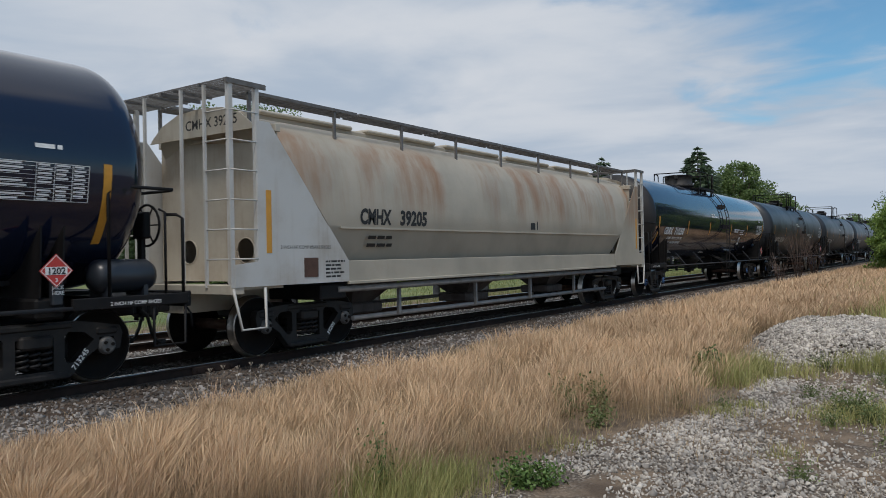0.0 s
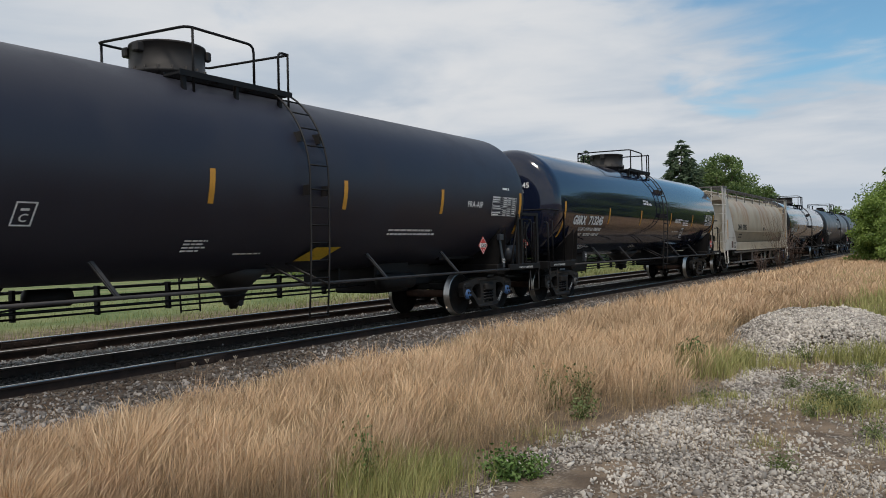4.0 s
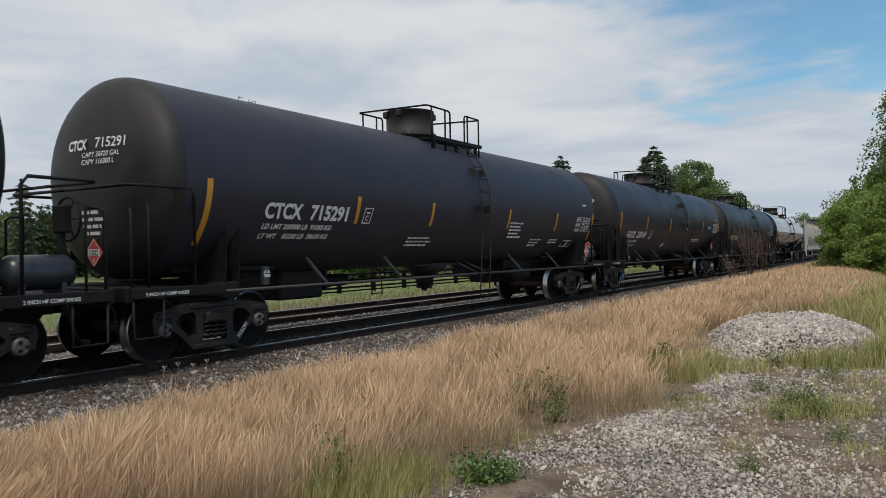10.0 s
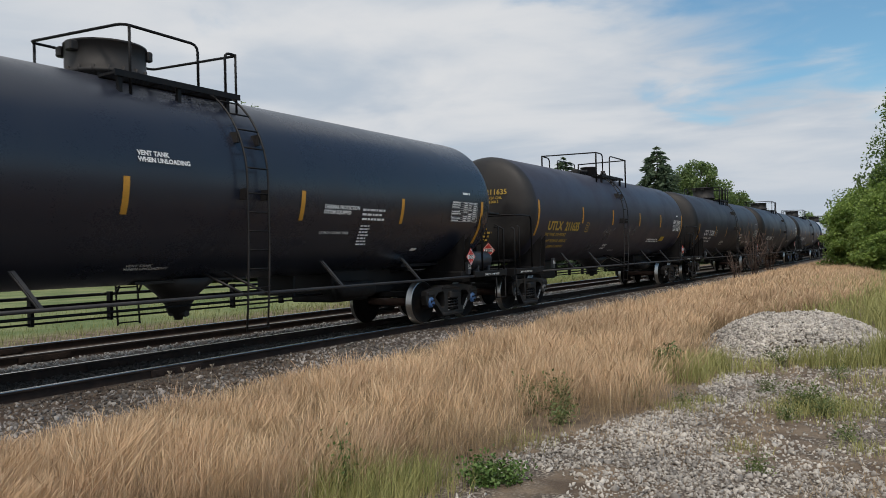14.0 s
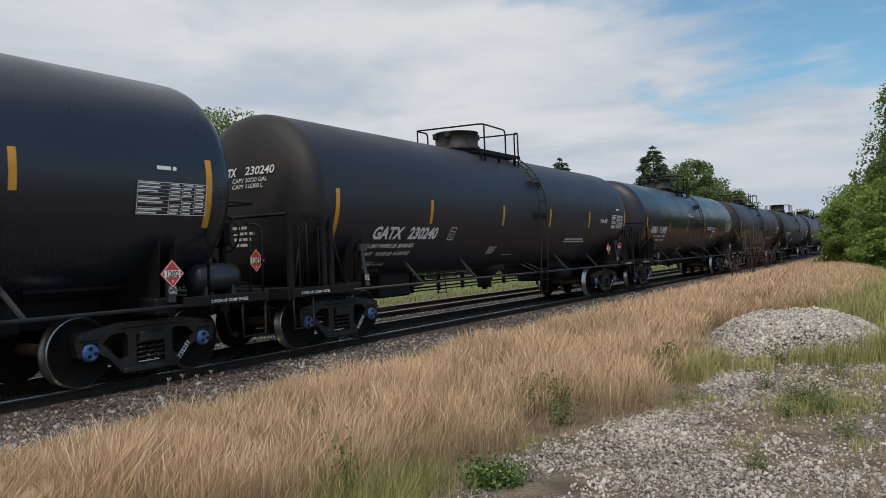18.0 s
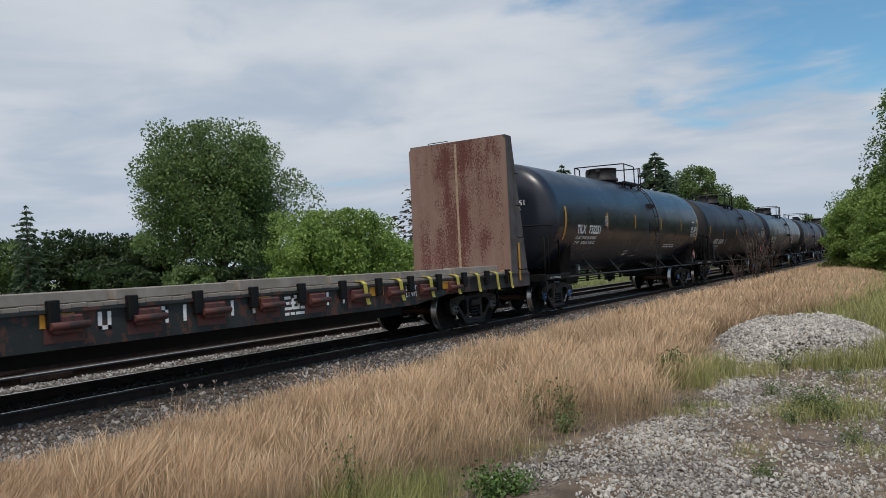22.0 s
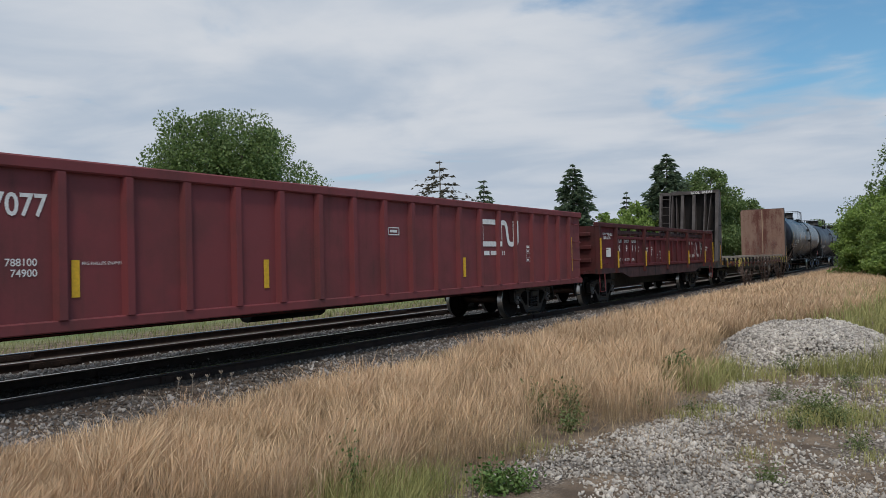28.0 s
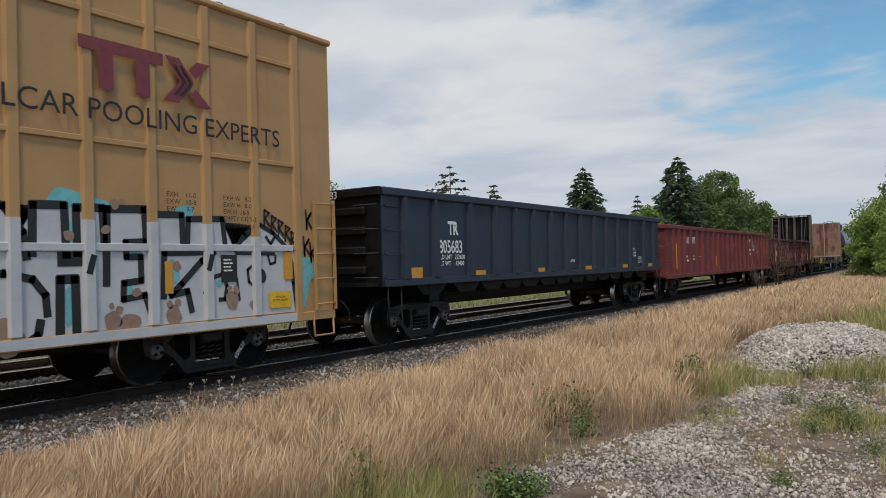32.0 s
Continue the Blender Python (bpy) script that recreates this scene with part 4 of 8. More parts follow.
HEAD = 0.74           # how square the dished heads are


def on_tank(x, z, lift=0.004, h=0.0):
    """A pose on the near side of the tank, facing out, for something h high that starts at the height z."""
    s = max(-1.0, min(1.0, (z + h / 2 - TZ) / TR))
    a = math.degrees(math.asin(s))
    lift = lift + h * h / 8 / TR * 0.0
    return pose(x, -(TR + lift) * math.cos(radians(a)), TZ + (TR + lift) * s, 90 - a, 0, 0) @ Matrix.Translation((0, -h / 2, 0))


def shell_mesh(half, paint_key, head_key):
    def make():
        bm = bmesh.new()
        prof, mi = [], []
        for k in range(0, 17):
            a = math.pi / 2 * k / 16
            prof.append((-half - DISH * math.cos(a) ** HEAD, TR * math.sin(a) ** HEAD if k else 0.02))
        prof += [(x, TR) for x in (-4.0, 0.0, 4.0)]
        for k in range(16, -1, -1):
            a = math.pi / 2 * k / 16
            prof.append((half + DISH * math.cos(a) ** HEAD, TR * math.sin(a) ** HEAD if k else 0.02))
        mi = [1] * 15 + [0] * (len(prof) - 31) + [1] * 15
        lathe(bm, prof, 72, "X", (0, 0, TZ), mi)
        return as_mesh("tank", bm, [paint_key, head_key])
    return kept(("shell", half, paint_key, head_key, TR), make)


def on_head(y, z, half, lift=0.012):
    """A pose on the rear head of the tank, facing out, upright."""
    r2 = (y * y + (z - TZ) ** 2) / TR ** 2
    x = -half - DISH * max(0.0, 1 - r2 ** (1 / HEAD)) ** (HEAD / 2)
    n = Vector((-1.0, 0.30 * y, 0.30 * (z - TZ))).normalized()
    up = (Vector((0, 0, 1)) - n * n.z).normalized()
    m = Matrix((up.cross(n), up, n)).transposed().to_4x4()
    m.translation = Vector((x, y, z)) + n * lift
    return m


def repaint_band(x, w):
    """A strip of newer paint round the near half of the tank."""
    bm = bmesh.new()
    rows = [[bm.verts.new((q, -(TR + 0.003) * math.cos(a), TZ + (TR + 0.003) * math.sin(a))) for q in (x - w / 2, x + w / 2)] for a in np.linspace(radians(-35), radians(100), 40)]
    for p, q in zip(rows, rows[1:]):
        f = bm.faces.new((p[0], p[1], q[1], q[0]))
        f.smooth = True
    return bm


def stripe_mesh(z0, z1, w, key="yellow"):
    def make():
        bm = bmesh.new()
        a0, a1 = math.asin((z0 - TZ) / TR), math.asin((z1 - TZ) / TR)
        n = 8
        rows = []
        for k in range(n + 1):
            a = a0 + (a1 - a0) * k / n
            r = TR + 0.006
            rows.append([bm.verts.new((x, -r * math.cos(a), TZ + r * math.sin(a))) for x in (-w / 2, w / 2)])
        for p, q in zip(rows, rows[1:]):
            bm.faces.new((p[0], p[1], q[1], q[0]))
        return as_mesh("reflector_stripe", bm, [key])
    return kept(("stripe", z0, z1, w, key, TR), make)


def arc(r, a0, a1, n, x):
    return [(x, -r * math.cos(radians(a)), TZ + r * math.sin(radians(a))) for a in np.linspace(a0, a1, n)]


def side_ladder_mesh(s):
    bm = bmesh.new()
    for x in (-0.21, 0.21):
        rod(bm, arc(TR + 0.13, 66, 0, 12, x) + [(x, -TR - 0.12, 1.6), (x, -TR - 0.09, 0.96), (x, -TR - 0.05, 0.42)], 0.017, 5)
        for z in (2.45, 3.3):
            y = -(TR + 0.13) * math.sqrt(max(0, 1 - ((z - TZ) / TR) ** 2))
            box(bm, x - 0.025, x + 0.025, y, y + 0.17, z - 0.08, z + 0.08)
        rod(bm, [(x, -TR - 0.08, 0.95), (x - 0.3, -0.95, 1.30)], 0.02, 5)
    if s > 0:
        bmesh.ops.transform(bm, matrix=Matrix.Diagonal((1, -1, 1, 1)), verts=bm.verts)
        bmesh.ops.recalc_face_normals(bm, faces=bm.faces)
    return as_mesh("ladder", bm, ["head_dusty"])


def rung_places(s):
    out = []
    for a in (62, 51, 40, 29, 18, 7):
        out.append((-(TR + 0.13) * math.cos(radians(a)), TZ + (TR + 0.13) * math.sin(radians(a))))
    for z in (2.46, 2.18, 1.90, 1.62, 1.34, 1.06, 0.76, 0.46):
        out.append((-TR - 0.12 + (0.03 * (1.9 - z) if z < 1.9 else 0), z))
    return [(-s * y, z) for y, z in out]


def top_deck_mesh(s):
    """Frame of the walkway on one side of the manway, low on brackets."""
    bm = bmesh.new()
    z, y0, y1 = 4.02, min(s * 1.0, s * 0.64), max(s * 1.0, s * 0.64)
    for x in (-0.55, 0.2, 0.9, 1.6):
        box(bm, x, x + 0.03, y0, y1, z - 0.03, z)
    for y in (y0, y1):
        box(bm, -0.55, 1.63, y - 0.008, y + 0.008, z - 0.05, z + 0.035)
    for x in (-0.45, 0.5, 1.4):
        box(bm, x - 0.03, x + 0.03, s * 0.95 - 0.03, s * 0.95 + 0.03, 3.74, z)
    return as_mesh("top_platform", bm, ["iron"])


def bent(points, r=0.09, n=3):
    """A line of points with its inner corners rounded."""
    pts = [Vector(p) for p in points]
    out = [pts[0]]
    for a, b, c in zip(pts, pts[1:], pts[2:]):
        p, q = b + (a - b).normalized() * r, b + (c - b).normalized() * r
        out += [p.lerp(b, k / n).lerp(b.lerp(q, k / n), k / n) for k in range(n + 1)]
    return out + [pts[-1]]


def top_rail_meshes(style):
    """Bent-pipe handrails round the manway, set out from its centre: each pipe a mesh."""
    pipes = []
    z1, r, yn, yf, foot = 4.69, 0.021, -0.98, 0.82, 3.74

    def pipe(name, pts, radius, seg):
        pipes.append(as_mesh(name, rod(bmesh.new(), pts, radius, seg), ["iron"]))
    if style == "open":
        z1, rear, front = 4.74, -1.80, 1.15
        pipe("handrail_pipe", bent([(rear, yn, z1), (rear + 0.62, yn, z1), (rear + 0.62, yn, 3.98)], 0.16), r, 7)
        pipe("handrail_pipe", [(rear, yn, z1), (rear - 0.33, yf, z1)], r, 6)
        pipe("handrail_pipe", bent([(rear - 0.33, yf, z1), (rear + 0.30, yf, z1 - 0.02), (rear + 0.30, yf, 3.98)], 0.16), r, 7)
        pipe("handrail_pipe", bent([(-0.51, yn, 3.98), (-0.51, yn, z1), (front, yn, z1)], 0.16), r, 7)
        pipe("handrail_pipe", [(front, yn, z1), (front, yf, z1)], r, 6)
        pipe("handrail_pipe", bent([(-0.82, yf, 3.98), (-0.82, yf, z1 - 0.02), (0.77, yf, z1 - 0.02), (0.77, yf, 4.1)]), r, 7)
        for x, y in ((rear, yn), (rear - 0.33, yf), (front, yn), (front, yf)):
            pipe("handrail_post", [(x, y, z1 + 0.02), (x, y, foot + (0.15 if y > 0 else 0))], 0.027, 6)
    elif style == "split":
        pipe("handrail_pipe", bent([(0.04, yf, 4.0), (0.04, yf, z1), (-0.88, yf, z1), (-0.78, yn, z1), (0.19, yn, z1 - 0.01), (0.19, yn, 4.0)]), r, 7)
        pipe("handrail_pipe", bent([(0.83, yn, 4.0), (0.83, yn, z1 - 0.01), (1.57, yn, z1 - 0.02), (1.32, yf, z1), (1.32, yf, 4.1)]), r, 7)
        for x, y in ((-0.72, yf), (-0.20, yf), (-0.59, yn), (-0.03, yn), (0.98, yn), (1.52, yn)):
            pipe("handrail_post", [(x, y, z1 - 0.005), (x, y, foot + (0.15 if y > 0 else 0))], r, 6)
    else:
        pipe("handrail_pipe", bent([(-0.10, yf, 4.0), (-0.10, yf, z1), (-0.66, yf, z1), (-0.40, yn, z1), (0.84, yn, z1 - 0.02), (0.84, yn, 4.0)], 0.12), r, 7)
        pipe("handrail_pipe", bent([(1.36, yn, 4.0), (1.36, yn, z1 - 0.02), (1.60, yn, z1 - 0.02), (1.42, yf, z1), (0.55, yf, z1 - 0.02), (0.55, yf, 4.1)]), r, 7)
        for x, y in ((-0.58, yf), (-0.30, yn), (0.98, yf), (1.57, yn)):
            pipe("handrail_post", [(x, y, z1 - 0.005), (x, y, foot + (0.15 if y > 0 else 0))], r, 6)
    return pipes


def manway_mesh(style):
    bm = bmesh.new()
    tip = 4.76 if style == "split" else 4.62
    if style == "open":
        lathe(bm, [(4.0, 0.28), (4.46, 0.28), (4.47, 0.30), (4.50, 0.30), (4.51, 0.2)], 28, "Z", (0.31, 0.1, 0))
        lathe(bm, [(4.05, 0.30), (4.20, 0.30), (4.22, 0.34), (4.28, 0.34), (4.30, 0.26), (4.33, 0.05)], 24, "Z", (-0.76, 0.1, 0))
        box(bm, -1.2, -1.0, -0.1, 0.12, 4.16, 4.32, 0.03)
        lathe(bm, [(4.1, 0.075), (4.28, 0.075), (4.29, 0.12), (4.34, 0.12), (4.35, 0.085), (4.43, 0.085)], 12, "Z", (1.25, -0.1, 0))
        for k in range(8):
            t = k * math.pi / 4
            lathe(bm, [(4.20, 0.028), (4.31, 0.028)], 6, "Z", (-0.76 + 0.33 * math.cos(t), 0.1 + 0.33 * math.sin(t), 0))
    else:
        lathe(bm, [(4.00, 0.56), (4.13, 0.56), (4.14, 0.60), (4.19, 0.60), (4.20, 0.55), (tip - 0.05, 0.55), (tip - 0.045, 0.565), (tip - 0.015, 0.565), (tip - 0.005, 0.5), (tip, 0.1)], 40, "Z", (0, 0, 0))
        for k in range(18):
            t = k * math.pi / 9
            lathe(bm, [(4.12, 0.025), (4.23, 0.025)], 6, "Z", (0.58 * math.cos(t), 0.58 * math.sin(t), 0))
        for t, w in ((0.3, 0.04), (2.5, 0.06), (3.3, 0.07), (5.6, 0.05)):
            x, y = 0.58 * math.cos(t), 0.58 * math.sin(t)
            box(bm, x - w, x + w, y - w, y + w, tip - 0.19, tip - 0.04, 0.02)
    return as_mesh("manway_housing", bm, ["head_dusty"])


def draft_sill_mesh():
    bm = box(bmesh.new(), -8.75, -5.5, -0.22, 0.22, 0.74, 1.12, 0.02)
    return as_mesh("draft_sill", bm, ["iron"])


def body_bolster_mesh():
    bm = box(bmesh.new(), -7.12, -6.78, -1.42, 1.42, 0.86, 1.10, 0.03)
    return as_mesh("body_bolster", bm, ["iron"])


def saddle_mesh():
    """One gusset that carries the tank on its bolster."""
    bm = slab(bmesh.new(), [(0, -0.3, 1.1), (0, -1.42, 1.1), (0, -1.47, 1.92), (0, -1.0, 1.45)], 0.02)
    return as_mesh("saddle", bm, ["iron"])


def pad_plate_mesh():
    bm = slab(bmesh.new(), [(-7.5, -0.75, 1.3), (-5.4, -0.75, 1.3), (-5.4, 0.75, 1.3), (-7.5, 0.75, 1.3)], 0.06)
    return as_mesh("pad_plate", bm, ["iron"])


def end_deck_mesh():
    bm = bmesh.new()
    box(bm, -8.72, -7.75, -1.5, 1.5, 1.02, 1.07, 0.008)
    box(bm, -8.76, -8.66, -1.5, 1.5, 0.90, 1.10, 0.012)
    for s in (-1, 1):
        box(bm, -8.7, -7.15, s * 1.50 - 0.03, s * 1.50 + 0.03, 0.94, 1.08, 0.01)
    return as_mesh("end_platform", bm, ["iron"])


def end_rail_mesh(style, s):
    """The handrails of one corner of an end platform."""
    bm = bmesh.new()
    r = 0.023
    z1 = 2.28 if style != "open" else 2.42
    if style == "gate":
        for x in (-8.66, -7.86):
            box(bm, x - 0.05, x + 0.05, s * 1.46 - 0.03, s * 1.46 + 0.03, 1.05, z1 if x < -8 else z1 - 0.15)
        rod(bm, [(-8.60, s * 1.46, 1.1), (-8.2, s * 1.30, 2.0)], r, 5)
        rod(bm, [(-7.9, s * 1.2, 1.1), (-8.35, s * 1.46, 2.15)], r, 5)
        rod(bm, [(-8.30, s * 1.50, 1.08), (-8.30, s * 1.50, 2.1), (-8.26, s * 1.42, 2.14), (-8.1, s * 1.3, 2.14)], 0.018, 5)
        rod(bm, [(-8.66, 0, z1), (-8.66, s * 1.46, z1)], 0.03, 6)
        box(bm, -8.70, -7.82, s * 1.46 - 0.025, s * 1.46 + 0.025, z1 - 0.05, z1 + 0.02)
        for x in (-8.48, -8.02):
            rod(bm, bent([(x, s * 1.46, 1.06), (x, s * 1.50, 1.12), (x, s * 1.50, z1 - 0.22), (x + 0.07, s * 1.50, z1 - 0.22), (x + 0.07, s * 1.48, 1.06)], 0.03), 0.016, 5)
        box(bm, -7.70, -7.62, s * 1.46 - 0.03, s * 1.46 + 0.03, 1.05, z1 - 0.02)
        rod(bm, [(-7.64, s * 1.46, z1 - 0.3), (-7.32, s * 1.46, 1.06)], 0.02, 5)
    else:
        rod(bm, [(-8.62, 0, z1), (-8.60, s * 0.4, z1), (-8.62, s * 1.3, z1), (-8.55, s * 1.42, z1), (-7.72, s * 1.45, z1), (-7.64, s * 1.45, z1 - 0.1), (-7.64, s * 1.45, 1.06)], r, 6)
        rod(bm, [(-8.40, s * 1.47, 1.06), (-8.40, s * 1.47, 2.12), (-8.36, s * 1.40, 2.16)], r * 0.8, 6)
        rod(bm, [(-8.66, s * 1.47, 0.90), (-8.66, s * 1.47, 2.05), (-8.62, s * 1.40, 2.1), (-8.5, s * 1.3, 2.1)], r, 6)
    return as_mesh("end_handrail", bm, ["iron"])


def stirrup_mesh(s):
    bm = rod(bmesh.new(), [(-8.66, s * 1.50, 0.92), (-8.66, s * 1.50, 0.43), (-8.20, s * 1.50, 0.43), (-8.20, s * 1.50, 0.92)], 0.02, 5)
    return as_mesh("stirrup_step", bm, ["iron"])


def side_rail_mesh(s):
    bm = bmesh.new()
    rod(bm, [(-7.2, s * 1.50, 0.97), (7.2, s * 1.50, 0.97)], 0.027, 6)
    return as_mesh("side_rail", bm, ["rail_grey"])


def strut_mesh():
    bm = bmesh.new()
    slab(bm, [(-0.17, -1.16, 1.42), (-0.12, -1.16, 1.42), (0.03, -1.49, 0.98), (-0.02, -1.49, 0.98)], 0.012)
    slab(bm, [(-0.17, -1.16, 1.42), (-0.02, -1.49, 0.98), (-0.02, -1.46, 0.98), (-0.17, -1.12, 1.42)], 0.012)
    return as_mesh("rail_strut", bm, ["rail_grey"])


def brake_gear_mesh():
    """Pipes, rods, hangers and levers along the belly."""
    bm = bmesh.new()
    rod(bm, [(-5.6, 1.25, 0.60), (5.6, 1.25, 0.60)], 0.018, 5)
    rod(bm, [(-6.0, 1.05, 0.86), (6.0, 1.05, 0.86)], 0.024, 5)
    for x in np.arange(-5.2, 5.3, 1.3):
        box(bm, x - 0.025, x + 0.025, 1.20, 1.30, 0.56, 1.02)
        rod(bm, [(x, 1.25, 1.0), (x, 1.5, 0.97)], 0.018, 5)
    rod(bm, [(-6.0, -0.2, 0.78), (-1.2, -0.35, 0.80), (6.0, -0.2, 0.78)], 0.018, 5)
    rod(bm, [(-5.0, 0.25, 0.76), (5.0, 0.25, 0.76)], 0.020, 5)
    lathe(bm, [(-2.95, 0.02), (-2.9, 0.13), (-2.3, 0.13), (-2.25, 0.02)], 14, "X", (0, 0.3, 0.93))
    for x in (-3.6, 2.6, 4.2):
        box(bm, x - 0.02, x + 0.02, -0.35, 0.55, 0.80, 1.16)
        rod(bm, [(x, -0.3, 0.82), (x + 0.7, -0.1, 0.88)], 0.015, 5)
    box(bm, 3.45, 4.55, -0.55, 0.55, 0.62, 1.24, 0.04)
    box(bm, 4.7, 5.6, -0.35, 0.65, 0.70, 1.24, 0.04)
    box(bm, -4.9, -3.75, -0.40, 0.55, 0.66, 1.20, 0.04)
    lathe(bm, [(3.3, 0.02), (3.36, 0.17), (4.3, 0.17), (4.36, 0.02)], 14, "X", (0, -0.75, 0.86))
    return as_mesh("brake_rigging", bm, ["iron"])


def outlet_mesh():
    bm = bmesh.new()
    lathe(bm, [(0.56, 0.06), (0.66, 0.10), (0.68, 0.17), (0.80, 0.20), (0.98, 0.34), (1.22, 0.62)], 20, "Z", (0.35, 0, 0))
    lathe(bm, [(-0.2, 0.05), (0.2, 0.05)], 8, "Y", (0.35, 0, 0.66))
    slab(bm, [(-0.7, -0.4, 1.2), (1.4, -0.4, 1.2), (1.4, 0.4, 1.2), (-0.7, 0.4, 1.2)], 0.04)
    return as_mesh("bottom_outlet", bm, ["head_dusty"])


def reservoir_mesh():
    bm = bmesh.new()
    lathe(bm, [(7.55, 0.02), (7.60, 0.16), (7.68, 0.21), (8.32, 0.21), (8.40, 0.16), (8.45, 0.02)], 20, "X", (0, -1.12, 1.32))
    box(bm, 7.7, 7.76, -1.3, -0.9, 1.06, 1.2)
    box(bm, 8.2, 8.26, -1.3, -0.9, 1.06, 1.2)
    return as_mesh("air_reservoir", bm, ["grey_tank"])


def hand_wheel_mesh():
    bm = bmesh.new()
    pts = [(8.62, 0.28 * math.cos(a), 1.98 + 0.28 * math.sin(a)) for a in np.linspace(0, 2 * math.pi, 19)]
    rod(bm, pts, 0.018, 5)
    for a in np.arange(0, 2 * math.pi, math.pi / 3):
        rod(bm, [(8.60, 0, 1.98), (8.62, 0.28 * math.cos(a), 1.98 + 0.28 * math.sin(a))], 0.012, 4)
    bmesh.ops.translate(bm, vec=(0, -0.75, 0), verts=bm.verts)
    return as_mesh("brake_wheel", bm, ["iron"])


def brake_post_mesh():
    bm = bmesh.new()
    box(bm, 8.48, 8.60, -0.88, -0.62, 1.80, 2.16, 0.02)
    box(bm, 8.50, 8.56, -0.80, -0.70, 1.06, 1.80)
    return as_mesh("hand_brake", bm, ["iron"])


def table_bars(w, h, rows, cols, material="white"):
    """A stencilled inspection table: border, lines and short bars for its writing."""
    rs = random.Random(4)
    out = [(0, 0, w, 0.008), (0, h - 0.008, w, 0.008), (0, 0, 0.008, h), (w - 0.008, 0, 0.008, h)]
    xs = [0.0, 0.44 * w] + [0.44 * w + 0.56 * w * (i + 1) / cols for i in range(cols)]
    for x in xs[1:-1]:
        out.append((x, 0, 0.006, h))
    for i in range(rows):
        y = h * i / rows
        out.append((0, y, w, 0.004))
        for j in range(len(xs) - 1):
            if rs.random() < 0.85:
                k = xs[j + 1] - xs[j]
                out.append((xs[j] + 0.02, y + h / rows * 0.3, k * rs.uniform(0.55, 0.8), h / rows * 0.42))
    return kept(("table", w, h, rows, cols), lambda: bars(out, material))


def lines_of(n, w, size, gap, seed, material="white"):
    rs = random.Random(seed)
    out = []
    for i in range(n):
        x, end = 0.0, w * rs.uniform(0.7, 1.0)
        while x < end:
            k = rs.uniform(1.2, 4.5) * size
            out.append((x, -i * gap, min(k, end - x), size))
            x += k + size * 0.6
    return kept(("lines", n, w, size, gap, seed, material), lambda: bars(out, material))


